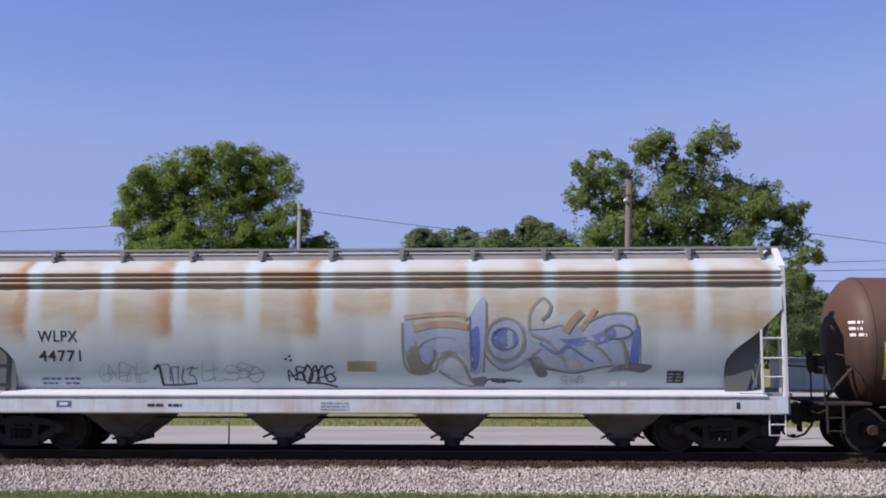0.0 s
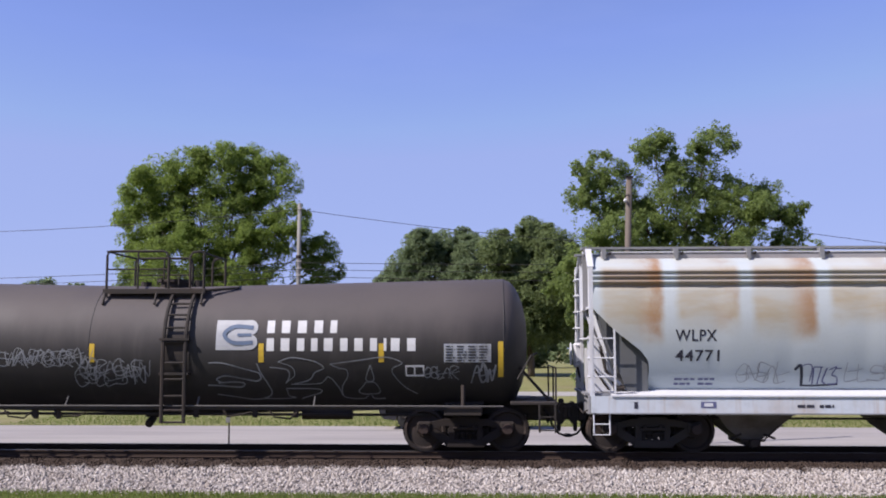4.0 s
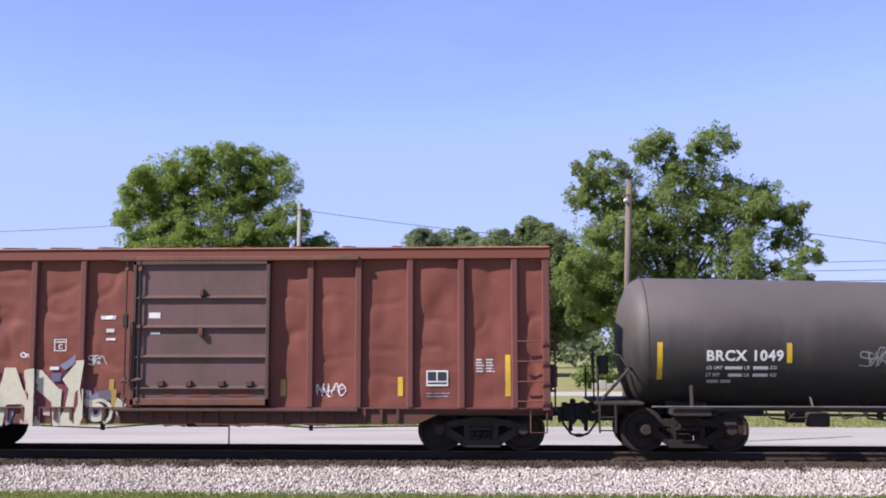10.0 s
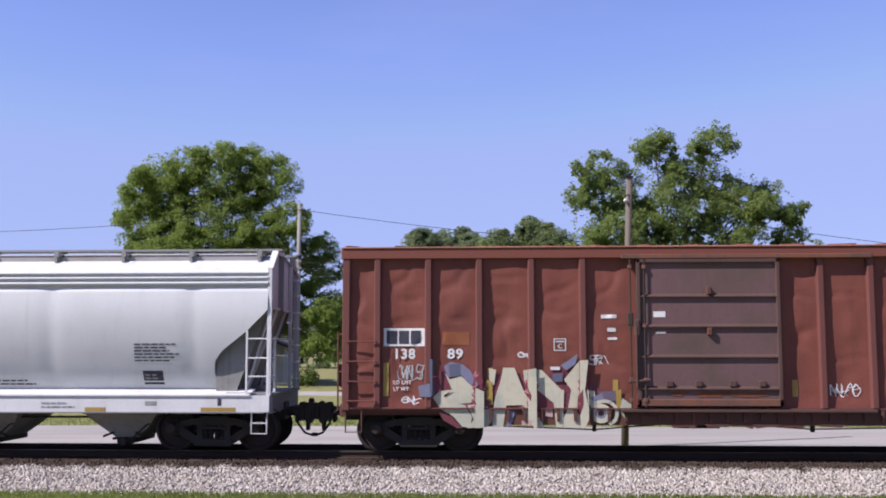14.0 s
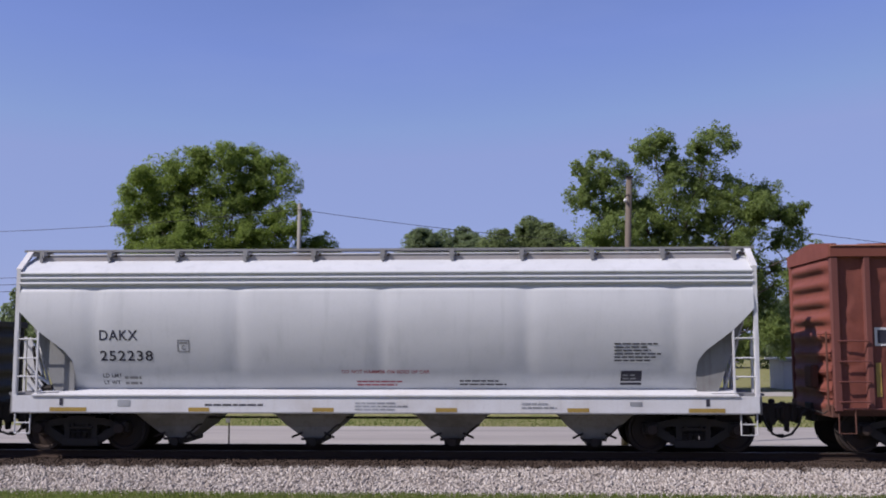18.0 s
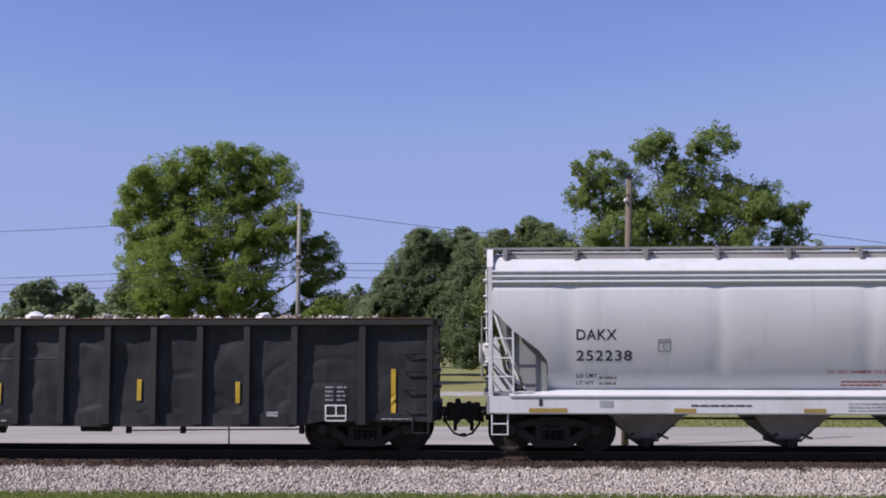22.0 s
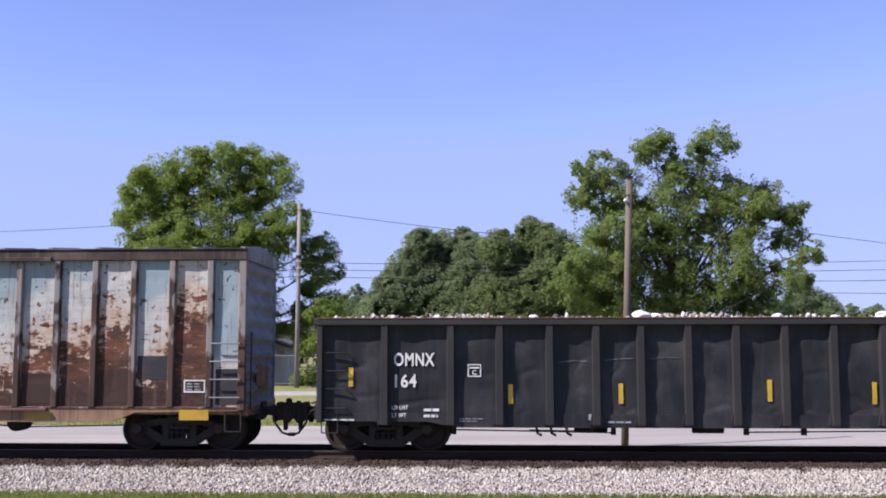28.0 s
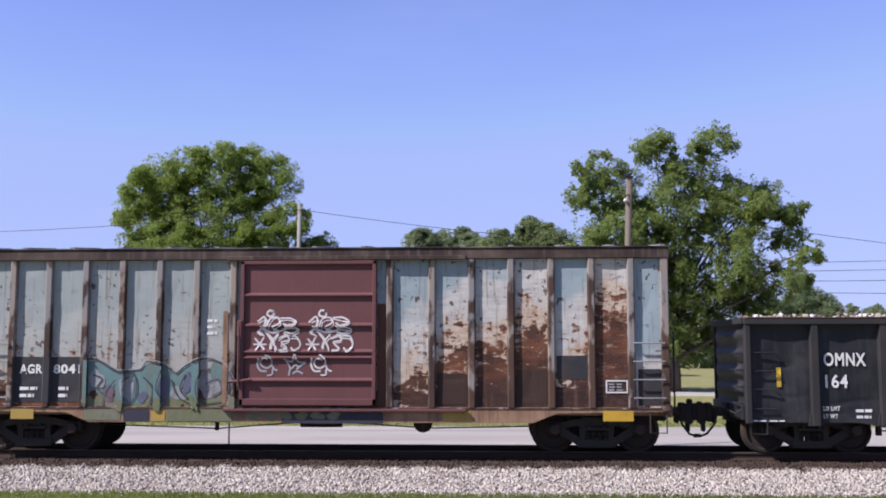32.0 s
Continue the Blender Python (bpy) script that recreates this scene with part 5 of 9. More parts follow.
def hopper(place, half, trucks, outlets, paint, label, dents, bay, reach, brake_left=True):
    car = thing("covered_hopper_car", label, "hopper car", "freight cars of the train")
    CARS.append((car, place))
    # side sheets and roof in one skin
    rows = HOPPER_PROFILE
    fine = [(hopper_width(z), z) for z in (1.25 + (3.42 - 1.25) * k / 30 for k in range(31))] + rows[8:]
    bm = bmesh.new()
    cols = 120
    for s in (-1, 1):
        grid = []
        for w, z in fine:
            e = hopper_end(z, half)
            row = []
            for i in range(cols + 1):
                x = e * (2 * i / cols - 1)
                seam = abs((x / bay + 0.5) % 1.0 - 0.5) * bay
                sink = dents * math.exp(-(seam / 0.17) ** 2) if 1.5 < z < 3.45 else 0.0
                bulge = dents * 0.8 * math.sin(math.pi * ((x / bay) % 1.0)) if 1.5 < z < 3.45 else 0.0
                row.append(bm.verts.new((x, s * (w - sink + bulge), z)))
            grid.append(row)
        for a, b in zip(grid, grid[1:]):
            for i in range(cols):
                bm.faces.new((a[i], a[i + 1], b[i + 1], b[i])[::s * -1 or 1])
    bmesh.ops.remove_doubles(bm, verts=bm.verts, dist=0.0005)
    bmesh.ops.recalc_face_normals(bm, faces=bm.faces)
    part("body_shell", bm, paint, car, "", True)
    # slope sheets behind the cut-away ends
    for s in (-1, 1):
        e = half
        out = [(s * (e - 0.1), 4.06), (s * (e - 0.1), 3.1), (s * (e - 0.85), 1.22), (s * (e - 2.3), 0.95), (s * (e - 2.3), 4.06)]
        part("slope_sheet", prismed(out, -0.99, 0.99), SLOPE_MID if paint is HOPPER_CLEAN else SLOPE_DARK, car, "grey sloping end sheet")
        side = [(e - 0.11, 3.04), (e - 0.78, 1.24), (e - 1.22, 1.24), (e - 1.22, 2.1), (e - 0.7, 2.65), (e - 0.2, 3.1)]
        for y in (-1.2, 1.18):
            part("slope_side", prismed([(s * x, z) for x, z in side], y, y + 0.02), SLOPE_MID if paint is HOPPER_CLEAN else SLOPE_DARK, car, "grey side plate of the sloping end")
        part("end_sheet", end_sheet_mesh(s * (e - 0.09)), HOPPER_WHITE, car, "white upper end sheet")
        part("sheet_flange", boxed(min(s * (e - 0.16), s * (e - 0.01)), max(s * (e - 0.16), s * (e - 0.01)), -1.28, 0.92, 3.0, 3.05), HOPPER_WHITE, car)
        part("end_stiffener", boxed(min(s * (e - 0.07), s * (e + 0.05)), max(s * (e - 0.07), s * (e + 0.05)), -0.42, -0.36, 2.98, 4.22), HOPPER_GREY, car, "grey upright stiffener")
        # corner posts that bend inwards to the roof, joined by a cap plate and stays
        for y in (-1.44, 1.44):
            c = math.copysign(1.0, y)
            bm = boxed(min(s * (e - 0.07), s * (e + 0.02)), max(s * (e - 0.07), s * (e + 0.02)), y - 0.045, y + 0.045, 1.16, 3.88)
            post = part("corner_post", bm, HOPPER_WHITE, car)
            bm = bmesh.new()
            outline = [(y + c * 0.045, 3.87), (c * 0.93, 4.31), (c * 0.84, 4.31), (y - c * 0.045, 3.84)]
            a = [bm.verts.new((s * (e - 0.09), q, z)) for q, z in outline]
            b = [bm.verts.new((s * (e + 0.04), q, z)) for q, z in outline]
            bm.faces.new(a)
            bm.faces.new(b[::-1])
            for k in range(4):
                bm.faces.new((a[k], b[k], b[(k + 1) % 4], a[(k + 1) % 4]))
            bmesh.ops.recalc_face_normals(bm, faces=bm.faces)
            part("bent_head", bm, HOPPER_WHITE, post)
        part("cap_plate", boxed(min(s * (e - 0.1), s * (e + 0.05)), max(s * (e - 0.1), s * (e + 0.05)), -0.9, -0.32, 4.215, 4.3, bevel=0.01), HOPPER_WHITE, car)
        part("roof_stay", tubed([(s * (e - 0.02), -0.34, 4.24), (s * e, 0.75, 4.08), (s * e, 1.38, 3.9)], 0.02, 6), HOPPER_GREY, car)
        part("end_post", boxed(min(s * (e - 0.05), s * (e + 0.02)), max(s * (e - 0.05), s * (e + 0.02)), 0.7, 0.77, 1.2, 4.1), HOPPER_WHITE, car)
        part("end_post", boxed(min(s * (e - 0.03), s * (e + 0.02)), max(s * (e - 0.03), s * (e + 0.02)), -1.0, -0.95, 1.2, 2.42), HOPPER_WHITE, car)
        # tall ladder on the end, its grab rails round the corner, and the braces of the slope sheet
        tall = part("end_ladder", tubed([(s * (e + 0.06), 1.36, 1.2), (s * (e + 0.06), 1.36, 4.02), (s * (e - 0.05), 1.2, 4.2)], 0.024, 6), HOPPER_WHITE, car)
        for z in (1.45, 1.84, 2.23, 2.62, 3.0, 3.38, 3.75):
            part("rung", tubed([(s * (e + 0.03), 0.74, z), (s * (e + 0.12), 0.8, z), (s * (e + 0.12), 1.3, z), (s * (e + 0.06), 1.36, z)], 0.017, 6), HOPPER_WHITE, tall)
        part("end_handrail", tubed([(s * (e + 0.03), 0.74, 2.36), (s * (e + 0.04), -1.42, 2.36)], 0.02, 6), HOPPER_WHITE, car)
        for z in (1.56, 1.95):
            part("grab_iron", tubed([(s * (e + 0.01), -0.97, z), (s * (e + 0.04), -1.2, z), (s * (e + 0.01), -1.44, z)], 0.017, 6), HOPPER_WHITE, car)
        for y, low, r in ((0.55, 0.66, 0.035), (-0.4, 0.72, 0.045), (-0.97, 0.62, 0.03)):
            part("end_brace", tubed([(s * (e - 0.1), y, 3.02), (s * (e - low), y - 0.04, 1.22)], r, 6), HOPPER_WHITE, car)
        plat = boxed(min(s * (e - 0.95), s * (e + 0.12)), max(s * (e - 0.95), s * (e + 0.12)), -1.4, 1.4, 1.17, 1.22)
        part("end_platform", plat, HOPPER_GREY, car)
        part("end_sill", boxed(min(s * (e - 0.08), s * (e + 0.06)), max(s * (e - 0.08), s * (e + 0.06)), -1.46, 1.46, 0.78, 1.17, bevel=0.01), HOPPER_GREY, car)
        ladder(car, s * (e - 0.5), s * (e - 0.03), -1.47, [2.36, 1.95, 1.56], HOPPER_WHITE, True, 1.22, 2.55)
        stirrup(car, s * (e - 0.38), s * (e - 0.05), -1.45, 0.36, 0.8, HOPPER_WHITE)
        part("stirrup_rung", tubed([(s * (e - 0.38), -1.45, 0.58), (s * (e - 0.05), -1.45, 0.58)], 0.015, 6), HOPPER_WHITE, car)
        coupler(car, e, s, reach[s > 0])
    if brake_left:
        e = -half
        housing = part("brake_housing", boxed(e - 0.16, e + 0.04, 0.8, 1.2, 1.72, 2.28, bevel=0.04), HOPPER_WHITE, car, "white hand brake housing")
        bm = bmesh.new()
        lathe(bm, [(0.24, -0.015), (0.27, 0.0), (0.24, 0.015)], 18)
        for k in range(3):
            q = math.pi * k / 3
            tube(bm, [(0.25 * math.cos(q), 0, 0.25 * math.sin(q)), (-0.25 * math.cos(q), 0, -0.25 * math.sin(q))], 0.014, 5)
        wheel = part("brake_wheel", bm, HOPPER_WHITE, housing, "white hand brake wheel")
        wheel.matrix_basis = pose(e - 0.22, 1.0, 2.02, 0, 0, 90)
        part("brake_chain", tubed([(e - 0.08, 0.95, 1.74), (e - 0.02, 0.9, 1.45), (e + 0.1, 0.7, 1.22)], 0.03, 6), STEEL_DARK, housing)
        part("mounting_plate", boxed(e - 0.005, e + 0.02, -0.72, -0.05, 1.22, 2.16), HOPPER_END_GREY, car, "pale grey upright plate on the end")
        # sunlit patches of the slope sheet, shaped as one white triangle
        bm = prismed([(e + 0.14, 2.42), (e + 0.08, 2.3), (e + 0.1, 1.24), (e + 0.66, 1.24), (e + 0.5, 1.5), (e + 0.34, 1.95)], -1.06, -1.02)
        part("sunlit_patch", bm, HOPPER_WHITE, car, "white triangle for sunlit patches of the slope sheet")
        bm = bmesh.new()
        tube(bm, [(e + 0.24, -1.12, 2.2), (e + 0.34, -1.14, 1.7), (e + 0.56, -1.12, 1.34)], 0.035, 8)
        tube(bm, [(e + 0.1, -1.12, 1.72), (e + 0.3, -1.14, 1.42), (e + 0.4, -1.14, 1.28)], 0.022, 6)
        tube(bm, [(e + 0.5, -1.18, 1.3), (e + 0.72, -1.18, 1.32)], 0.06, 8)
        part("brake_rigging", bm, STEEL_DARK, car, "dark brake rods")
        part("brake_rigging", tubed([(e + 0.3, -1.15, 1.6), (e + 0.62, -1.15, 1.42), (e + 0.66, -1.15, 1.24)], 0.04, 8), HOPPER_WHITE, car)
    # side sills with their sloping lip
    for s in (-1, 1):
        part("side_sill", boxed(-half, half, min(s * 1.4, s * 1.5), max(s * 1.4, s * 1.5), 0.815, 1.16), HOPPER_SILL if dents < 0.01 else HOPPER_WHITE, car)
        bm = bmesh.new()
        inner = half - 0.42
        vs = [bm.verts.new((x, s * y, z)) for x in (-inner, inner) for y, z in ((1.53, 1.15), (1.53, 1.18), (0.98, 1.29), (0.98, 1.15))]
        for q in ((0, 1, 2, 3), (7, 6, 5, 4), (0, 4, 5, 1), (1, 5, 6, 2), (2, 6, 7, 3), (3, 7, 4, 0)):
            bm.faces.new([vs[i] for i in q])
        bmesh.ops.recalc_face_normals(bm, faces=bm.faces)
        part("sill_lip", bm, HOPPER_WHITE, car, "white sloping ledge over the side sill")
        part("sill_flange", boxed(-half + 0.1, half - 0.1, min(s * 1.36, s * 1.52), max(s * 1.36, s * 1.52), 0.79, 0.815), HOPPER_GREY, car)
    part("centre_sill", boxed(-half, half, -0.3, 0.3, 0.72, 1.12), STEEL_DARK, car)
    # roof walkway
    for y in (-0.95, 0.62):
        part("running_board", boxed(-half - 0.12, half + 0.12, y, y + 0.33, 4.29, 4.335), GALV, car)
    n = int(2 * half / 1.55)
    for i in range(n + 1):
        x = -half + 0.35 + (2 * half - 0.7) * i / n
        bm = bmesh.new()
        box(bm, x - 0.05, x + 0.05, -1.0, -0.62, 4.225, 4.29)
        box(bm, x - 0.05, x + 0.05, -1.1, -1.04, 4.14, 4.29)
        bar(bm, (x + 0.02, 4.05), (x - 0.02, 4.16), 0.07, -1.14, -1.08)
        bracket = part("board_bracket", bm, GALV, car)
        part("bracket_bolt", tubed([(x + 0.1, -1.07, 4.17), (x + 0.16, -1.07, 4.2)], 0.03, 6), STEEL_DARK, bracket)
    part("roof_coaming", boxed(-half + 0.3, half - 0.3, -1.04, -0.96, 4.04, 4.2, bevel=0.01), HOPPER_ROOF, car, "grey weathered roof edge")
    # white strip draws the sunlit line below the running board
    part("sunlit_strip", boxed(-half + 0.3, half - 0.3, -1.06, -0.9, 4.2, 4.225), HOPPER_WHITE, car, "white strip for the sunlit line along the roof edge")
    part("roof_hatch", boxed(-half + 0.7, half - 0.7, -0.28, 0.28, 4.25, 4.3, bevel=0.02), HOPPER_ROOF, car)
    # outlet hoppers
    for x in outlets:
        bm = bmesh.new()
        def frustum(a, b, z0, c, d, z1):
            lo = [bm.verts.new((x + p * c, q * d, z1)) for p, q in ((-1, -1), (1, -1), (1, 1), (-1, 1))]
            hi = [bm.verts.new((x + p * a, q * b, z0)) for p, q in ((-1, -1), (1, -1), (1, 1), (-1, 1))]
            bm.faces.new(lo[::-1])
            bm.faces.new(hi)
            for i in range(4):
                bm.faces.new((lo[i], lo[(i + 1) % 4], hi[(i + 1) % 4], hi[i]))
        frustum(0.84, 1.1, 1.22, 0.8, 1.08, 0.76)
        frustum(0.8, 1.08, 0.76, 0.54, 0.78, 0.46)
        frustum(0.54, 0.78, 0.46, 0.22, 0.62, 0.2)
        o = part("outlet_hopper", bm, HOPPER_BAY if dents < 0.01 else HOPPER_BAY_PALE, car, "dusty steel discharge hopper")
        bm = boxed(x - 0.17, x + 0.17, -0.78, 0.78, 0.08, 0.21, bevel=0.02)
        tube(bm, [(x, -0.9, 0.14), (x, -0.7, 0.14)], 0.09, 10)
        box(bm, x - 0.26, x + 0.26, -0.8, -0.7, 0.17, 0.22)
        part("outlet_gate", bm, STEEL_DARK, o)
        for s in (-1, 1):
            part("gate_bracket", tubed([(x + s * 0.46, -0.84, 0.24), (x + s * 0.24, -0.75, 0.33)], 0.026, 6), STEEL_DARK, o)
        part("gate_rod", tubed([(x + 0.2, -0.86, 0.2), (x + 0.52, -0.9, 0.5), (x + 0.6, -0.9, 0.52)], 0.02, 6), STEEL_DARK, o)
        part("outlet_flange", boxed(x - 0.82, x + 0.82, -1.1, -1.06, 0.74, 0.79), HOPPER_GREY, o)
    part("train_line_pipe", tubed([(-half + 2.4, -0.75, 0.66), (half - 2.4, -0.75, 0.66)], 0.025, 6), STEEL_DARK, car)
    for x in trucks:
        truck(car, x)
    return car


hop_a = hopper(-2.70, 8.82, (-7.5, 7.5), (-5.35, -1.8, 1.85, 5.5), HOPPER_RUSTY,
               "long light grey covered hopper car with rust stains and blue graffiti", 0.008, 1.55, (0.41, 0.43))
hopper_skin = bowed_skin(0.008, 1.55)
A = 2.70  # shifts places measured along the train into the car's own space
lettering("WLPX", -9.75 + A, 2.30, 0.24, hopper_skin, BLACK_PAINT, hop_a, 0.86)
lettering("44771", -9.75 + A, 1.88, 0.24, hopper_skin, BLACK_PAINT, hop_a, 0.92)
part("small_writing", bars_block(-9.75 + A, -8.75 + A, 1.38, 1.58, 2, hopper_skin, 4, 2), INK_SPRAY, hop_a, "faded weight data")
part("data_panel", patched([(3.70 + A, 4.05 + A, 1.42, 1.68)], hopper_skin), BLACK_PAINT, hop_a, "black data panel")
part("panel_writing", bars_block(3.72 + A, 4.04 + A, 1.46, 1.66, 3, lambda x, z: hopper_skin(x, z) - 0.006, 8, 2), SILVER_SPRAY, hop_a)
part("notice_plate", patched([(-3.07 + A, -2.45 + A, 1.66, 1.88)], hopper_skin), NOTICE_TAN, hop_a, "faded yellow notice")
part("notice_writing", bars_block(-3.03 + A, -2.5 + A, 1.69, 1.86, 3, lambda x, z: hopper_skin(x, z) - 0.006, 9, 2), OLIVE_SPRAY, hop_a)
plates("tag_plate", [(2.48 + A, 2.66 + A, 1.36, 1.47), (2.72 + A, 2.86 + A, 1.36, 1.47)], hopper_skin, WHITE_PAINT, hop_a, "small white plate")
part("sill_plate", patched([(-9.27 + A, -8.95 + A, 0.92, 1.05)], hopper_skin), INK_SPRAY, hop_a, "round-cornered grey plate")
part("sill_plate", patched([(-9.2 + A, -9.02 + A, 0.95, 1.02)], lambda x, z: -1.506), HOPPER_WHITE, hop_a)
part("maker_mark", bars_block(-7.3 + A, -6.4 + A, 0.93, 1.06, 1, hopper_skin, 12, 2), BLACK_PAINT, hop_a, "short dark maker's mark")
part("sill_writing", bars_block(-3.6 + A, -2.7 + A, 0.86, 1.06, 3, hopper_skin, 13, 1), SILVER_SPRAY, hop_a)
for x in (-10.6, 5.1):
    part("jacking_mark", patched([(x + A - 0.04, x + A + 0.04, 0.9, 1.04)], hopper_skin), BLACK_PAINT, hop_a, "black oval mark")
# black and indigo signatures low on the side
part("graffiti_tag", scrawl(-4.3 + A, -3.35 + A, 1.42, 1.8, 6, 0.035, hopper_skin, 31, 5), BLACK_SPRAY, hop_a, "black spray signature")
bm = bmesh.new()
stroke(bm, [(-3.95 + A, 1.42), (-3.6 + A, 1.4), (-3.3 + A, 1.33)], 0.04, hopper_skin)
for dx, dz in ((-4.38, 1.93), (-4.3, 1.99), (-4.28, 1.9)):
    fill_blob(bm, dx + A, dz, 0.03, 0.03, hopper_skin, 1, 0.012, 8)
part("graffiti_tag", bm, BLACK_SPRAY, hop_a, "black spray underline and dots")
painted_lines(hop_a, [[(-7.26, 1.7), (-7.14, 1.78), (-7.09, 1.36)], [(-7.12, 1.37), (-6.79, 1.37), (-6.34, 1.4)]], hopper_skin, BLACK_SPRAY, "dark spray line", A, (0.06, 0.04), 0.006)
painted_lines(hop_a, [[(-7.14, 1.78), (-7.0, 1.82), (-6.91, 1.76), (-6.93, 1.45)], [(-6.88, 1.74), (-6.87, 1.4)], [(-6.72, 1.76), (-6.77, 1.4)], [(-6.88, 1.76), (-6.69, 1.76)], [(-6.6, 1.74), (-6.67, 1.48), (-6.6, 1.41)],
                      [(-6.55, 1.7), (-6.41, 1.76), (-6.49, 1.6), (-6.39, 1.55), (-6.37, 1.42), (-6.55, 1.4)], [(-6.3, 1.73), (-6.43, 1.73)]], hopper_skin, INK_SPRAY, "dark blue spray line", A, (0.022, 0.034, 0.026), 0.008)
part("graffiti_tag", scrawl(-8.4 + A, -7.4 + A, 1.42, 1.85, 5, 0.018, hopper_skin, 34), SILVER_SPRAY, hop_a, "faint grey scribble")
part("graffiti_tag", scrawl(-6.15 + A, -4.9 + A, 1.42, 1.85, 5, 0.02, hopper_skin, 35), SILVER_SPRAY, hop_a, "faint grey scribble")
# the large blue piece: lavender fills, olive and tan bands, deep blue cores
sprayed_area(hop_a, [(1.0, 2.5), (1.5, 2.6), (2.2, 2.55), (2.3, 1.9), (2.0, 2.05), (1.75, 2.1), (1.5, 1.95), (1.4, 1.8), (1.1, 1.7), (0.95, 2.0)], hopper_skin, PALE_SPRAY, "thin lavender sprayed ground")
sprayed_area(hop_a, [(3.4, 2.5), (3.9, 2.62), (4.5, 2.6), (4.9, 2.7), (5.6, 2.75), (5.65, 1.9), (5.2, 1.78), (4.5, 1.66), (3.9, 1.8), (3.45, 2.1)], hopper_skin, PALE_SPRAY, "thin lavender sprayed ground")
sprayed_area(hop_a, [(0.84, 2.69), (1.04, 2.74), (1.05, 2.35), (1.02, 2.09), (0.85, 2.06)], hopper_skin, PALE_SPRAY, "pale lavender sprayed fill")
sprayed_area(hop_a, [(0.90, 2.06), (1.06, 2.21), (1.22, 1.88), (1.46, 1.76), (1.26, 1.62), (0.99, 1.67)], hopper_skin, OLIVE_SPRAY, "olive grey sprayed band")
sprayed_area(hop_a, [(1.54, 1.70), (1.76, 1.55), (2.29, 1.55), (2.26, 1.36), (1.88, 1.41)], hopper_skin, MILKY_SPRAY, "milky sprayed fill")
sprayed_area(hop_a, [(2.24, 2.81), (2.45, 3.16), (2.60, 3.16), (2.57, 2.35), (2.49, 1.70), (2.28, 1.68)], hopper_skin, PALE_SPRAY, "pale lavender sprayed stem")
sprayed_area(hop_a, [(2.27, 2.53), (2.45, 2.59), (2.45, 1.88), (2.30, 1.70)], hopper_skin, BLUE_SPRAY, "deep blue sprayed core")
sprayed_area(hop_a, [(2.21, 1.50), (2.59, 1.55), (2.54, 1.36), (2.37, 1.36)], hopper_skin, SMOKE_SPRAY, "smoky grey sprayed foot")
sprayed_area(hop_a, [(2.57, 2.35), (2.71, 2.65), (3.01, 2.80), (3.37, 2.68), (3.45, 2.35), (3.30, 2.06), (3.01, 1.88), (2.69, 2.00)], hopper_skin, PALE_SPRAY, "pale lavender sprayed letter")
sprayed_area(hop_a, [(2.74, 2.35), (2.83, 2.53), (3.07, 2.59), (3.25, 2.45), (3.21, 2.21), (2.98, 2.12), (2.81, 2.17)], hopper_skin, BLUE_SPRAY, "deep blue sprayed core")
sprayed_area(hop_a, [(2.88, 2.35), (2.99, 2.45), (3.09, 2.38), (3.03, 2.26), (2.93, 2.25)], hopper_skin, OLIVE_SPRAY, "olive centre")
sprayed_area(hop_a, [(2.57, 2.02), (2.89, 1.88), (3.36, 2.02), (3.72, 2.28), (3.78, 2.09), (3.42, 1.82), (3.06, 1.69), (2.80, 1.74)], hopper_skin, PALE_SPRAY, "pale blue sprayed band")
sprayed_area(hop_a, [(3.52, 2.57), (3.55, 3.01), (3.75, 3.18), (3.93, 3.14), (3.95, 2.92), (3.81, 2.77), (3.78, 2.59)], hopper_skin, MILKY_SPRAY, "milky sprayed fill")
sprayed_area(hop_a, [(3.60, 2.21), (4.08, 2.35), (4.43, 2.21), (4.78, 2.28), (5.02, 2.04), (5.28, 1.86), (4.95, 1.74), (4.48, 1.69), (4.07, 1.74), (3.75, 1.88)], hopper_skin, PALE_SPRAY, "pale blue sprayed mass")
sprayed_area(hop_a, [(4.61, 2.53), (4.91, 2.75), (5.32, 2.87), (5.65, 2.80), (5.74, 2.47), (5.49, 2.28), (4.96, 2.30), (4.67, 2.35)], hopper_skin, PALE_SPRAY, "pale lavender sprayed letter")
sprayed_area(hop_a, [(4.11, 2.37), (4.43, 2.35), (4.96, 2.47), (5.26, 2.59), (5.29, 2.35), (4.84, 2.23), (4.37, 2.21)], hopper_skin, BLUE_SPRAY, "deep blue sprayed bar")
sprayed_area(hop_a, [(5.67, 2.49), (5.81, 2.61), (5.79, 1.78), (5.61, 1.74)], hopper_skin, BLUE_SPRAY, "deep blue sprayed stem")
sprayed_area(hop_a, [(5.14, 1.64), (5.42, 1.82), (6.08, 1.80), (5.89, 1.64), (5.54, 1.68)], hopper_skin, SMOKE_SPRAY, "smoky grey sprayed foot")
sprayed_area(hop_a, [(3.48, 1.93), (3.72, 1.97), (3.89, 1.60), (3.68, 1.56)], hopper_skin, SMOKE_SPRAY, "smoky grey sprayed arrow")
sprayed_area(hop_a, [(4.22, 1.88), (4.43, 1.93), (4.60, 1.78), (4.42, 1.70)], hopper_skin, MILKY_SPRAY, "milky sprayed highlight")
sprayed_line(hop_a, [(0.86, 2.80), (1.40, 2.86), (2.02, 2.87), (2.19, 2.76)], 0.091, hopper_skin, TAN_SPRAY, "tan sprayed band")
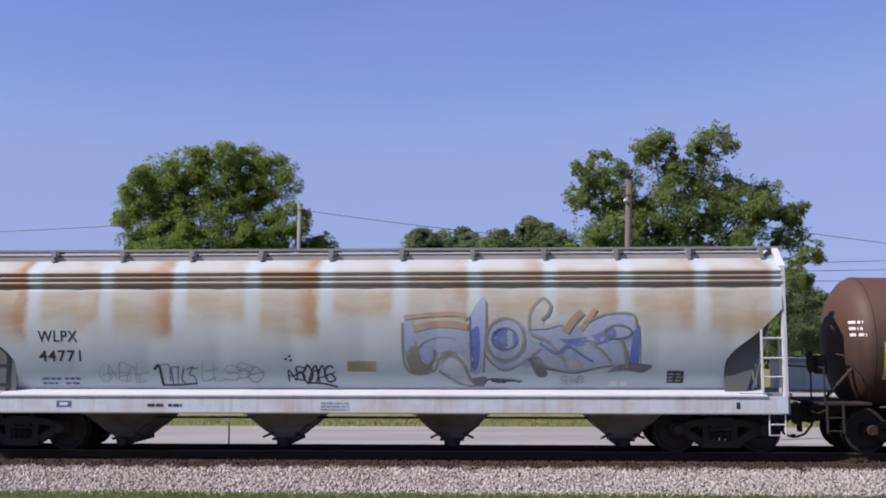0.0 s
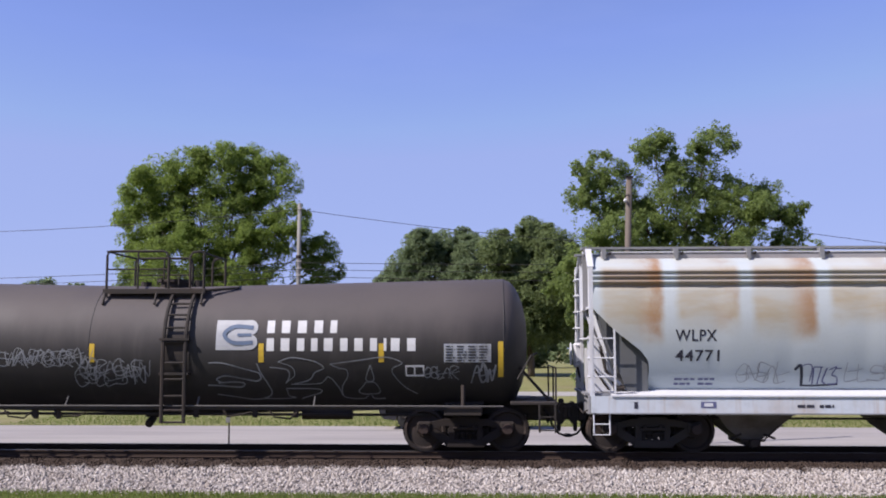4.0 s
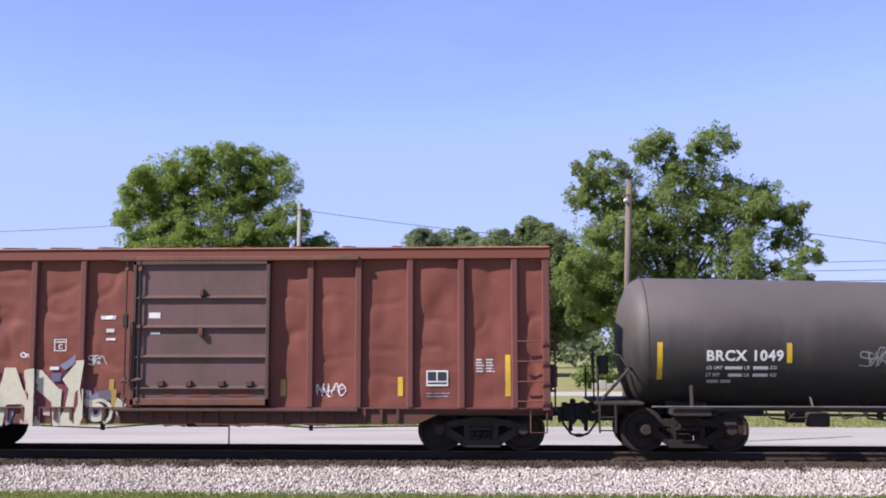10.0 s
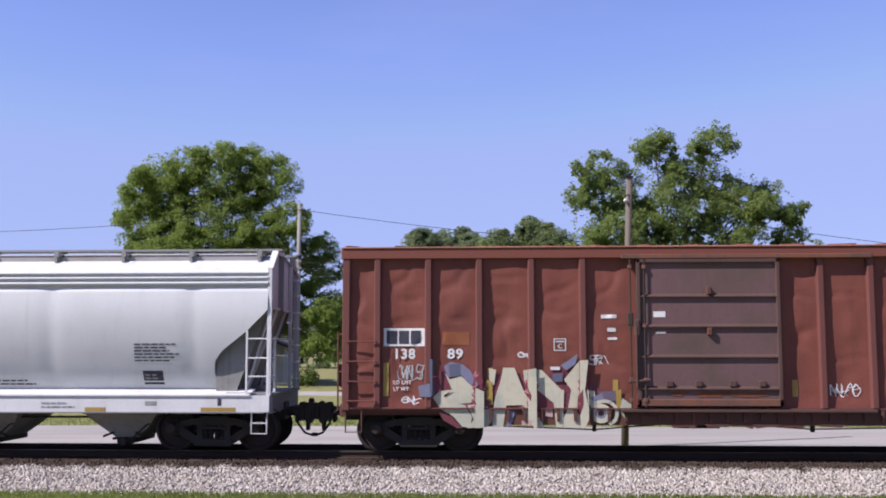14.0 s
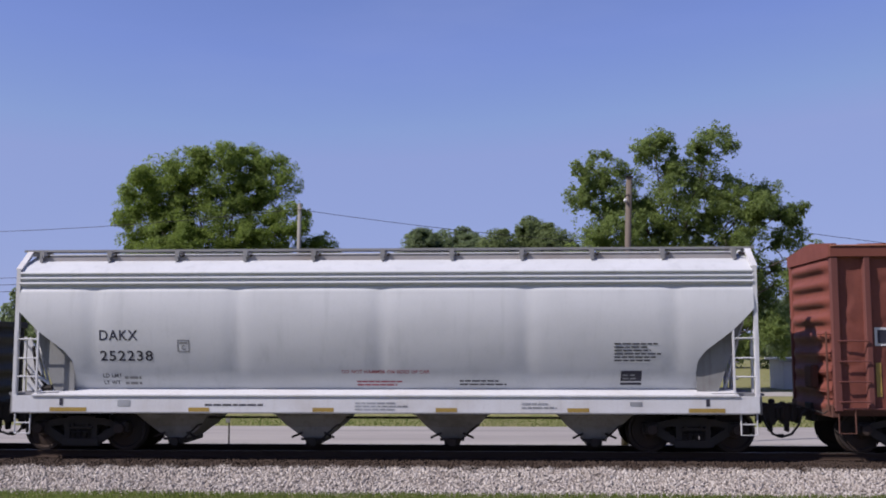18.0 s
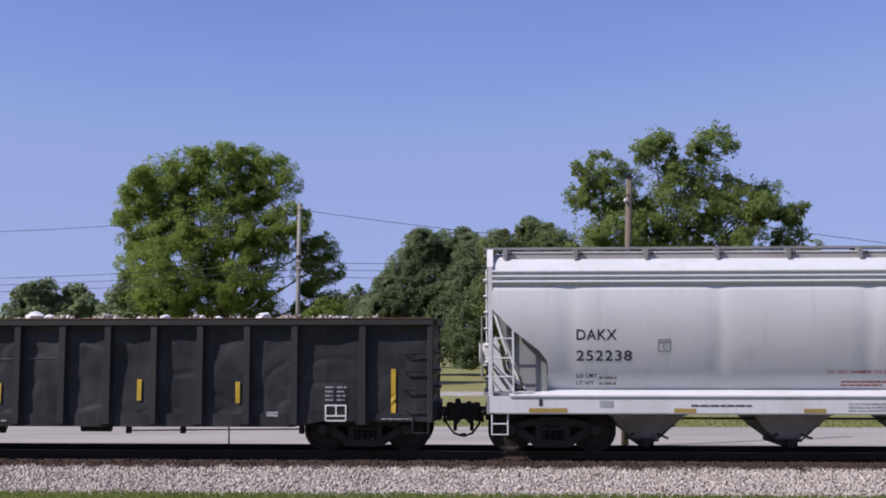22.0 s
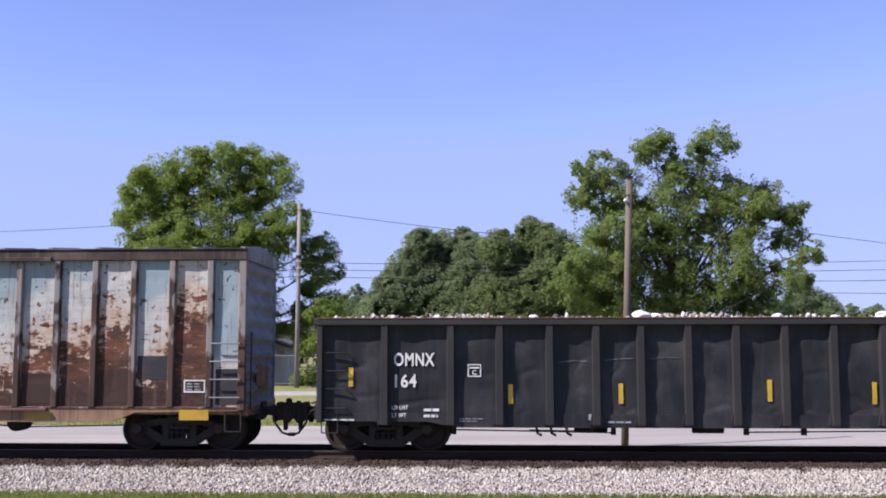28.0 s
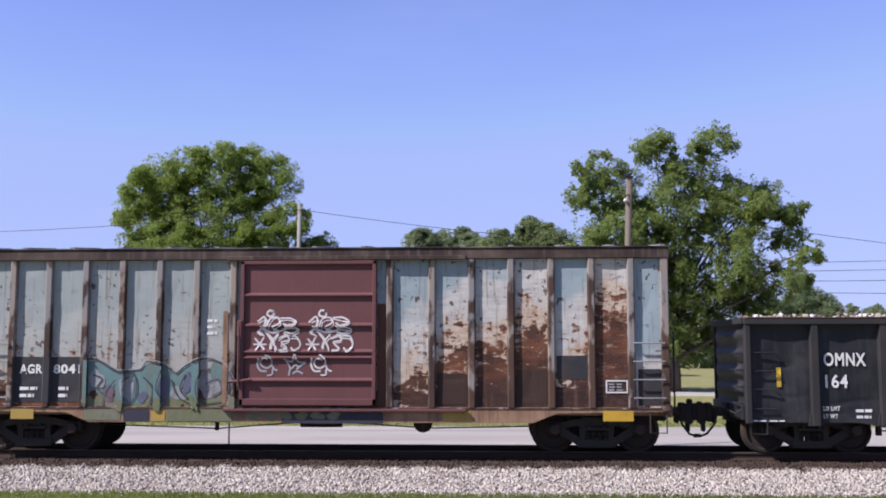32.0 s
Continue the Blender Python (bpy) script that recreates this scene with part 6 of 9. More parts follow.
sprayed_line(hop_a, [(1.06, 2.57), (1.52, 2.66), (1.94, 2.65), (2.21, 2.59)], 0.142, hopper_skin, TAN_SPRAY, "tan sprayed band")
sprayed_line(hop_a, [(1.10, 2.21), (1.30, 2.38), (1.66, 2.47), (1.94, 2.42), (2.14, 2.21), (2.27, 1.88)], 0.142, hopper_skin, PALE_SPRAY, "pale lavender sprayed band")
sprayed_line(hop_a, [(1.10, 2.31), (1.16, 1.93), (1.30, 1.76), (1.47, 1.88), (1.50, 2.12)], 0.059, hopper_skin, OLIVE_SPRAY, "olive grey sprayed line")
sprayed_line(hop_a, [(0.82, 2.69), (0.83, 2.06), (0.92, 1.70), (1.19, 1.60), (1.50, 1.69), (1.58, 1.88)], 0.044, hopper_skin, OLIVE_SPRAY, "olive grey outline")
sprayed_line(hop_a, [(1.57, 1.88), (1.76, 2.04), (1.95, 2.00), (2.14, 1.76), (2.28, 1.45)], 0.066, hopper_skin, OLIVE_SPRAY, "olive grey outline")
sprayed_line(hop_a, [(1.59, 1.67), (1.88, 1.49), (2.17, 1.36), (2.42, 1.36), (2.56, 1.36)], 0.037, hopper_skin, SMOKE_SPRAY, "dark sprayed outline")
sprayed_line(hop_a, [(2.25, 2.83), (2.26, 2.23), (2.28, 1.64)], 0.037, hopper_skin, SMOKE_SPRAY, "dark sprayed outline")
sprayed_line(hop_a, [(2.60, 3.14), (2.59, 2.35), (2.54, 1.64)], 0.037, hopper_skin, OLIVE_SPRAY, "olive grey outline")
sprayed_line(hop_a, [(3.40, 2.34), (3.32, 2.08), (3.12, 1.92), (2.87, 1.92), (2.67, 2.08), (2.59, 2.34), (2.67, 2.60), (2.88, 2.76), (3.13, 2.76), (3.33, 2.60), (3.40, 2.34)], 0.059, hopper_skin, OLIVE_SPRAY, "olive grey outline")
sprayed_line(hop_a, [(3.25, 2.35), (3.20, 2.22), (3.06, 2.14), (2.90, 2.14), (2.77, 2.22), (2.72, 2.35), (2.77, 2.49), (2.91, 2.57), (3.07, 2.57), (3.20, 2.48), (3.25, 2.35)], 0.037, hopper_skin, SMOKE_SPRAY, "dark sprayed ring")
sprayed_line(hop_a, [(2.57, 2.00), (2.83, 1.74), (3.06, 1.69), (3.40, 1.88), (3.75, 2.16)], 0.037, hopper_skin, OLIVE_SPRAY, "olive grey outline")
sprayed_line(hop_a, [(3.50, 2.53), (3.52, 2.87), (3.65, 3.09), (3.81, 3.20), (3.95, 3.06), (3.90, 2.87), (3.76, 2.75)], 0.059, hopper_skin, OLIVE_SPRAY, "olive grey outline")
sprayed_line(hop_a, [(3.55, 2.59), (3.88, 2.61), (4.16, 2.68), (4.35, 2.59)], 0.081, hopper_skin, MILKY_SPRAY, "milky sprayed band")
sprayed_line(hop_a, [(3.54, 2.45), (3.84, 2.33), (4.07, 2.11), (4.25, 1.88)], 0.066, hopper_skin, OLIVE_SPRAY, "olive grey outline")
sprayed_line(hop_a, [(4.26, 2.49), (4.42, 2.73), (4.62, 2.92)], 0.152, hopper_skin, TAN_SPRAY, "tan sprayed stroke")
sprayed_line(hop_a, [(4.59, 2.54), (4.76, 2.78), (4.90, 2.98)], 0.101, hopper_skin, TAN_SPRAY, "tan sprayed stroke")
sprayed_line(hop_a, [(4.66, 2.68), (4.97, 2.82), (5.32, 2.89), (5.68, 2.85), (5.74, 2.59)], 0.044, hopper_skin, OLIVE_SPRAY, "olive grey outline")
sprayed_line(hop_a, [(5.65, 2.49), (5.59, 2.41), (5.45, 2.36), (5.27, 2.36), (5.13, 2.41), (5.08, 2.49), (5.14, 2.57), (5.28, 2.63), (5.45, 2.63), (5.59, 2.57), (5.65, 2.49)], 0.044, hopper_skin, SMOKE_SPRAY, "dark sprayed ring")
sprayed_line(hop_a, [(5.43, 2.33), (5.52, 2.04), (5.56, 1.74)], 0.066, hopper_skin, OLIVE_SPRAY, "olive grey sprayed leg")
sprayed_line(hop_a, [(3.73, 1.76), (4.07, 1.68), (4.48, 1.63), (4.95, 1.74), (5.26, 1.78)], 0.037, hopper_skin, SMOKE_SPRAY, "dark sprayed outline")
sprayed_line(hop_a, [(4.78, 2.28), (5.02, 2.11), (5.21, 1.88)], 0.051, hopper_skin, OLIVE_SPRAY, "olive grey outline")
sprayed_line(hop_a, [(3.72, 2.26), (4.07, 2.06), (4.31, 2.21), (4.60, 2.02), (4.84, 1.88)], 0.051, hopper_skin, BLUE_SPRAY, "thin blue sprayed line")
sprayed_line(hop_a, [(2.71, 1.48), (3.06, 1.49), (3.32, 1.43)], 0.022, hopper_skin, SMOKE_SPRAY, "thin dark scribble")
part("graffiti_tag", scrawl(0.0 + A, 0.6 + A, 1.42, 1.5, 2, 0.025, hopper_skin, 37), BLACK_SPRAY, hop_a, "small dark scribble")
part("graffiti_tag", scrawl(1.5 + A, 1.95 + A, 1.38, 1.58, 4, 0.015, hopper_skin, 38), SILVER_SPRAY, hop_a, "faint grey scribble")

hop_b = hopper(-55.18, 7.89, (-6.55, 6.6), (-4.55, -1.52, 1.5, 4.55), HOPPER_CLEAN, "clean light grey covered hopper car with white sills", 0.017, 3.1, (0.58, 0.76))
hopper_skin = bowed_skin(0.017, 3.1)
B = 55.18
lettering("DAKX", -61.24 + B, 2.33, 0.22, hopper_skin, BLACK_PAINT, hop_b, 0.84)
lettering("252238", -61.24 + B, 1.89, 0.22, hopper_skin, BLACK_PAINT, hop_b, 1.16)
lettering("LD LMT", -61.22 + B, 1.53, 0.085, hopper_skin, BLACK_PAINT, hop_b, 0.42)
lettering("LT WT", -61.22 + B, 1.38, 0.085, hopper_skin, BLACK_PAINT, hop_b, 0.36)
part("small_writing", bars_block(-60.75 + B, -60.35 + B, 1.38, 1.62, 2, hopper_skin, 15), HOPPER_GREY, hop_b)
bm = bmesh.new()
for r in ((-59.54, -59.52, 2.08, 2.34), (-59.3, -59.28, 2.08, 2.34), (-59.54, -59.28, 2.08, 2.1), (-59.54, -59.28, 2.32, 2.34), (-59.5, -59.32, 2.26, 2.29)):
    patch(bm, r[0] + B, r[1] + B, r[2], r[3], hopper_skin)
part("inspection_box", bm, HOPPER_GREY, hop_b, "small black-framed mark")
lettering("C", -59.45 + B, 2.13, 0.1, hopper_skin, HOPPER_GREY, hop_b, 0.09)
lettering("DO NOT HAMMER ON SIDES OF CAR", -56.02 + B, 1.62, 0.075, hopper_skin, RED_PAINT, hop_b, 1.88, "red warning line")
part("warning_writing", bars_block(-55.7 + B, -54.5 + B, 1.36, 1.5, 2, hopper_skin, 16), RED_PAINT, hop_b, "small red writing")
part("small_writing", bars_block(-53.5 + B, -52.2 + B, 1.37, 1.52, 2, hopper_skin, 17), DULL_INK, hop_b)
part("data_block", bars_block(-50.25 + B, -49.1 + B, 1.88, 2.3, 6, hopper_skin, 18), DULL_INK, hop_b, "six lines of small dark writing")
part("data_panel", patched([(-50.1 + B, -49.66 + B, 1.46, 1.68), (-50.1 + B, -49.66 + B, 1.38, 1.43)], hopper_skin), BLACK_PAINT, hop_b, "black data panel")
part("panel_writing", bars_block(-50.06 + B, -49.75 + B, 1.5, 1.64, 2, lambda x, z: hopper_skin(x, z) - 0.006, 19, 2), SILVER_SPRAY, hop_b)
part("maker_mark", bars_block(-58.9 + B, -57.5 + B, 0.95, 1.03, 1, hopper_skin, 20, 1), DULL_INK, hop_b, "dark maker's mark")
part("sill_writing", bars_block(-55.7 + B, -54.4 + B, 0.86, 1.06, 3, hopper_skin, 21), SILVER_SPRAY, hop_b)
part("sill_writing", bars_block(-52.2 + B, -51.4 + B, 0.9, 1.06, 2, hopper_skin, 22), SILVER_SPRAY, hop_b)
plates("sill_plate", [(-60.78 + B, -60.5 + B, 0.93, 1.07), (-49.95 + B, -49.7 + B, 0.95, 1.04)], hopper_skin, SILVER_SPRAY, hop_b, "small grey plate")
for x0, x1 in ((-62.25, -61.45), (-59.25, -58.8), (-56.6, -56.15), (-54.0, -53.55), (-51.25, -50.8), (-48.75, -48.0)):
    part("reflector", patched([(x0 + B, x1 + B, 0.825, 0.91)], hopper_skin), OCHRE, hop_b, "yellow reflector strip")
for x in (-62.0, -48.35):
    part("jacking_mark", patched([(x + B - 0.04, x + B + 0.04, 0.95, 1.1)], hopper_skin), BLACK_PAINT, hop_b, "black oval mark")

# ---- tank cars ----
TANK_R, TANK_Z = 1.44, 2.28


def tank_sag(x):
    """The two halves of the tank slope down to the outlet in the middle."""
    return -0.165 * (1 - min(1.0, abs(x - 0.35) / 7.6))


def tank_skin(x, z):
    return -math.sqrt(max(TANK_R ** 2 - (z - TANK_Z - tank_sag(x)) ** 2, 0.0))


def head_skin(x, z):
    r = float(np.interp(abs(x), [7.62, 7.78, 7.91, 8.04, 8.12], [1.44, 1.36, 1.2, 0.9, 0.5]))
    return -math.sqrt(max(r * r - (z - TANK_Z) ** 2, 0.0))


def tank_car(place, paint, label):
    car = thing("tank_car", label, "tank car", "freight cars of the train")
    CARS.append((car, place))
    bm = bmesh.new()
    seg, straight, end = 48, 7.62, 8.15
    prof = [(0.02, -end), (0.5, -end + 0.03), (0.9, -end + 0.11), (1.2, -end + 0.24), (1.36, -end + 0.37), (TANK_R, -straight)]
    prof += [(TANK_R, x) for x in (-6.0, -4.5, -3.0, -1.5, -0.1, 0.35, 0.8, 2.2, 3.6, 5.0, 6.4)]
    prof += [(r, -x) for r, x in prof[5::-1]]
    rings = [[bm.verts.new((x, r * math.cos(a), TANK_Z + tank_sag(x) + r * math.sin(a))) for a in (2 * math.pi * i / seg for i in range(seg))] for r, x in prof]
    for a, b in zip(rings, rings[1:]):
        for i in range(seg):
            bm.faces.new((a[i], a[(i + 1) % seg], b[(i + 1) % seg], b[i]))
    bm.faces.new(rings[0])
    bm.faces.new(rings[-1][::-1])
    bmesh.ops.recalc_face_normals(bm, faces=bm.faces)
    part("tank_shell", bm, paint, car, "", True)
    # weld bands
    for x in (-7.62, -1.3, 0.35, 7.62):
        bm = bmesh.new()
        lathe(bm, [(TANK_R - 0.02, -0.014), (TANK_R + 0.002, -0.01), (TANK_R + 0.002, 0.01), (TANK_R - 0.02, 0.014)], 48)
        w = part("weld_band", bm, paint, car, "", True)
        w.matrix_basis = pose(x, 0, TANK_Z + tank_sag(x), 0, 0, 90)
    # stub sills, bolsters and saddles
    for s in (-1, 1):
        part("stub_sill", boxed(min(s * 5.0, s * 8.7), max(s * 5.0, s * 8.7), -0.32, 0.32, 0.7, 1.05, bevel=0.02), STEEL_DARK, car)
        part("end_platform", boxed(min(s * 7.75, s * 8.75), max(s * 7.75, s * 8.75), -1.42, 1.42, 0.97, 1.03, bevel=0.01), STEEL_DARK, car)
        part("bolster", boxed(min(s * 6.35, s * 7.15), max(s * 6.35, s * 7.15), -1.42, 1.42, 0.74, 0.93, bevel=0.02), STEEL_DARK, car)
        out = [(s * 6.2, 1.35), (s * 7.3, 1.35), (s * 7.15, 0.88), (s * 6.35, 0.88)]
        part("saddle", prismed(out, -0.7, 0.7), STEEL_DARK, car)
        for y in (-1.38, 1.38):
            part("sill_bracket", tubed([(s * 6.75, y, 0.93), (s * 6.75, y * 0.96, 1.38)], 0.045, 6), STEEL_DARK, car)
        # end railings, ladder and brake gear
        bm = tubed([(s * 8.7, -1.4, 1.0), (s * 8.7, -1.4, 1.75), (s * 8.7, 1.4, 1.75), (s * 8.7, 1.4, 1.0)], 0.02, 6)
        tube(bm, [(s * 8.7, -0.5, 1.0), (s * 8.7, -0.5, 1.75)], 0.018, 6)
        part("end_railing", bm, STEEL_DARK, car)
        part("grab_iron", tubed([(s * 7.9, -1.3, 1.5), (s * 8.2, -1.15, 2.0), (s * 8.35, -0.6, 2.05)], 0.02, 6), STEEL_DARK, car)
        ladder(car, s * 8.35, s * 8.68, -1.45, [0.45, 0.72], STEEL_DARK, True, 0.4, 1.0)
        part("end_brace", tubed([(s * 8.6, -0.9, 1.03), (s * 7.95, -0.95, 1.75)], 0.035, 6), STEEL_DARK, car)
        coupler(car, 8.62, s, 0.40)
    bm = bmesh.new()
    box(bm, -8.62, -8.4, -0.75, -0.35, 1.6, 2.0, bevel=0.04)
    part("brake_housing", bm, STEEL_DARK, car)
    bm = bmesh.new()
    lathe(bm, [(0.22, -0.015), (0.25, 0.0), (0.22, 0.015)], 18)
    wheel = part("brake_wheel", bm, STEEL_DARK, car)
    wheel.matrix_basis = pose(-8.72, -0.55, 1.85, 0, 0, 90)
    # rail along the foot of the tank
    part("side_rail", tubed([(-7.6, -1.46, 0.94), (7.6, -1.46, 0.94)], 0.02, 8), DUSTY_RAIL, car, "dusty hand rail along the tank's foot")
    part("side_channel", boxed(-6.4, 6.4, -1.44, -1.34, 0.86, 0.93), STEEL_DARK, car)
    for x in (-4.3, -1.75, 1.1, 3.6):
        part("rail_stanchion", tubed([(x, -1.46, 0.94), (x, -1.3, 1.13)], 0.02, 6), DUSTY_RAIL, car)
    # belly fittings and brake rigging
    bm = tubed([(-0.3, 0, 0.95), (-0.3, 0, 0.62)], 0.2, 12)
    tube(bm, [(-0.3, 0, 0.62), (-0.3, -0.35, 0.48)], 0.09, 8)
    part("bottom_outlet", bm, STEEL_DARK, car)
    part("brake_cylinder", tubed([(-4.6, -0.6, 0.72), (-3.9, -0.6, 0.72)], 0.16, 12), STEEL_DARK, car, "", True)
    part("air_reservoir", tubed([(3.2, -0.55, 0.74), (4.3, -0.55, 0.74)], 0.14, 12), STEEL_DARK, car, "", True)
    part("brake_rod", tubed([(-6.0, -0.8, 0.74), (6.0, -0.8, 0.72)], 0.032, 6), STEEL_DARK, car)
    part("air_valve", boxed(-4.35, -3.9, -1.3, -1.0, 0.52, 0.82, bevel=0.04), STEEL_DARK, car)
    for k, x in enumerate((-5.2, -4.75, -3.7, -3.2, -2.0, 1.6, 2.6)):
        part("brake_pipe", tubed([(x, -1.2, 0.84), (x + 0.1, -1.22, 0.7), (x + 0.45, -1.22, 0.66 + 0.05 * (k % 3)), (x + 0.6, -1.2, 0.8)], 0.02, 6), STEEL_DARK, car)
    for x in (-2.45, -1.95):
        part("pipe_clamp", tubed([(x, -1.32, 0.9), (x, -1.3, 0.66)], 0.06, 8), STEEL_DARK, car)
    for x in (-2.7, -2.2, 0.9, 2.2, 3.1):
        part("pipe_hanger", boxed(x - 0.05, x + 0.05, -0.85, -0.75, 0.66, 0.9), STEEL_DARK, car)
    # dome platform with railing, manway and side ladder
    for y0, y1 in ((-0.95, -0.42), (0.42, 0.95)):
        part("dome_platform", boxed(-1.2, 1.08, y0, y1, 3.43, 3.47, bevel=0.01), STEEL_DARK, car)
    part("platform_skirt", boxed(-1.2, 1.08, -0.98, -0.94, 3.36, 3.46), STEEL_DARK, car)
    for x in (-1.15, 0.0, 1.03):
        part("platform_leg", tubed([(x, -0.92, 3.44), (x, -1.1, 3.12)], 0.03, 6), STEEL_DARK, car)
    part("platform_brace", tubed([(1.0, -0.93, 3.42), (1.75, -0.6, 3.5)], 0.032, 6), STEEL_DARK, car)
    bm = bmesh.new()
    tube(bm, [(0.1, 0, 3.45), (0.1, 0, 3.66)], 0.32, 18)
    tube(bm, [(0.1, 0, 3.66), (0.1, 0, 3.72)], 0.38, 18)
    tube(bm, [(0.62, 0.1, 3.45), (0.62, 0.1, 3.72)], 0.1, 10)
    tube(bm, [(-0.6, 0.1, 3.45), (-0.6, 0.1, 3.68)], 0.12, 10)
    part("manway", bm, STEEL_DARK, car)
    for k in range(6):
        a = 2 * math.pi * k / 6
        c = Vector((0.1 + 0.4 * math.cos(a), 0.4 * math.sin(a), 3.6))
        part("manway_bolt", tubed([c, c + Vector((0, 0, 0.15))], 0.025, 6), STEEL_DARK, car)
    for y in (-0.9, 0.9):
        bm = tubed([(-1.15, y, 3.3), (-1.15, y, 4.22), (-1.1, y, 4.3), (0.12, y, 4.3), (0.2, y, 4.26), (0.24, y, 4.15), (0.24, y, 3.46)], 0.03, 6)
        tube(bm, [(-0.45, y, 3.46), (-0.45, y, 4.3)], 0.024, 6)
        tube(bm, [(-1.15, y, 3.9), (0.24, y, 3.9)], 0.018, 6)
        part("platform_railing", bm, STEEL_DARK, car)
        bm = tubed([(0.72, y, 3.46), (0.72, y, 4.18), (0.78, y, 4.27), (0.95, y, 4.29), (1.03, y, 4.26), (1.03, y, 3.46)], 0.03, 6)
        part("platform_railing", bm, STEEL_DARK, car)
    part("platform_railing", tubed([(-1.15, -0.9, 4.3), (-1.15, 0.9, 4.3)], 0.026, 6), STEEL_DARK, car)
    part("platform_railing", tubed([(1.03, -0.9, 4.26), (1.03, 0.9, 4.26)], 0.026, 6), STEEL_DARK, car)
    zc = TANK_Z + tank_sag(0.6)
    arc = [(-(TANK_R + 0.09) * math.sin(a), zc + (TANK_R + 0.09) * math.cos(a)) for a in (0.55, 0.75, 0.95, 1.15, 1.35, 1.57)]
    stile = [(y, z) for y, z in arc] + [(-1.54, 1.9), (-1.54, 0.58)]
    bm = bmesh.new()
    for x in (0.36, 0.84):
        tube(bm, [(x, y, z) for y, z in stile], 0.04, 6)
    lad = part("ladder", bm, STEEL_DARK, car, "black steel ladder up to the dome")
    for y, z in [((a[0] + b[0]) / 2, (a[1] + b[1]) / 2) for a, b in zip(arc, arc[1:])] + [(-1.54, zz) for zz in (1.85, 1.5, 1.15, 0.85, 0.6)]:
        part("rung", tubed([(0.36, y, z), (0.84, y, z)], 0.024, 6), STEEL_DARK, lad)
    part("ladder_backing", patched([(0.3, 0.9, 1.5, 2.45)], tank_skin, 0.012), STEEL_DARK, lad, "dark wear plate behind the ladder")
    for z in (2.35, 1.62):
        part("ladder_bracket", boxed(0.28, 0.92, -1.56, -1.4, z - 0.025, z + 0.025), STEEL_DARK, lad)
    for x in (-6.8, 6.8):
        truck(car, x, TRUCK_RUST)
    return car


def reflectors(car, xs, z0, z1):
    for x, a, b in xs:
        part("reflector", patched([(x - 0.055, x + 0.055, a, b)], tank_skin), YELLOW, car, "yellow reflector strip")


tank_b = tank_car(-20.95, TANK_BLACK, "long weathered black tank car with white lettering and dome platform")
T = 20.95
reflectors(tank_b, [(-28.35 + T, 1.5, 2.28), (-25.68 + T, 1.85, 2.26), (-22.17 + T, 1.86, 2.26), (-18.5 + T, 1.86, 2.26), (-15.93 + T, 1.86, 2.26), (-13.4 + T, 1.55, 2.3)], 0, 0)
lettering("BRCX 1049", -27.38 + T, 1.88, 0.235, tank_skin, WHITE_PAINT, tank_b, 1.58)
for word, z, x0, x1 in (("LD LMT", 1.71, -27.38, -27.05), ("LB", 1.71, -26.6, -26.49), ("KG", 1.71, -26.06, -25.93),
                        ("LT WT", 1.56, -27.38, -27.1), ("LB", 1.56, -26.6, -26.49), ("KG", 1.56, -26.06, -25.93)):
    lettering(word, x0 + T, z, 0.075, tank_skin, WHITE_PAINT, tank_b, x1 - x0)
for z, x0, x1 in ((1.71, -27.0, -26.64), (1.71, -26.42, -26.11), (1.56, -26.93, -26.64), (1.56, -26.42, -26.11), (1.43, -27.36, -27.12), (1.43, -27.08, -26.86)):
    part("weight_writing", patched([(x0 + T, x1 + T, z, z + 0.065)], tank_skin), WHITE_PAINT if z > 1.5 else SILVER_SPRAY, tank_b, "small white figures as bars")
# company emblem and the two lines of its name, as plain white shapes
bm = bmesh.new()
for r in ((-19.48, -18.75, 2.12, 2.76),):
    patch(bm, r[0] + T, r[1] + T, r[2], r[3], tank_skin)
fill_blob(bm, -18.75 + T, 2.6, 0.17, 0.165, tank_skin, 3, 0.011, 20, 0.0)
fill_blob(bm, -18.75 + T, 2.29, 0.17, 0.165, tank_skin, 3, 0.0115, 20, 0.0)
part("emblem", bm, EMBLEM_SILVER, tank_b, "silvery block-shaped emblem")
bm = bmesh.new()
stroke(bm, [(-18.68 + T, 2.6), (-19.1 + T, 2.62), (-19.3 + T, 2.45), (-19.1 + T, 2.28), (-18.68 + T, 2.28)], 0.085, tank_skin, 0.02)
stroke(bm, [(-18.72 + T, 2.445), (-19.02 + T, 2.445)], 0.06, tank_skin, 0.02)
part("emblem_inlay", bm, EMBLEM_BLUE, tank_b, "slate blue inner lines of the emblem")


def name_row(x0, x1, z0, z1, widths, car):
    """A line of the company's name as plain white blocks, one a letter."""
    x, unit = x0, (x1 - x0) / sum(widths)
    for w in widths:
        part("name_block", patched([(x + 0.12 * unit, x + (0.64 * w) * unit, z0 + 0.02, z1 - 0.02)], tank_skin), WHITE_PAINT, car, "plain white block in the company's name")
        x += w * unit


name_row(-18.42 + T, -16.78 + T, 2.46, 2.77, (1.0, 1.1, 1.15, 1.1, 0.9), tank_b)
name_row(-18.42 + T, -15.08 + T, 2.08, 2.39, (1.0, 1.15, 1.0, 0.9, 1.15, 1.0, 1.1, 0.95, 0.5, 1.15, 1.1), tank_b)
part("data_panel", patched([(-14.6 + T, -13.6 + T, 1.86, 2.25)], tank_skin, 0.008), SILVER_SPRAY, tank_b, "grey-white test data panel")
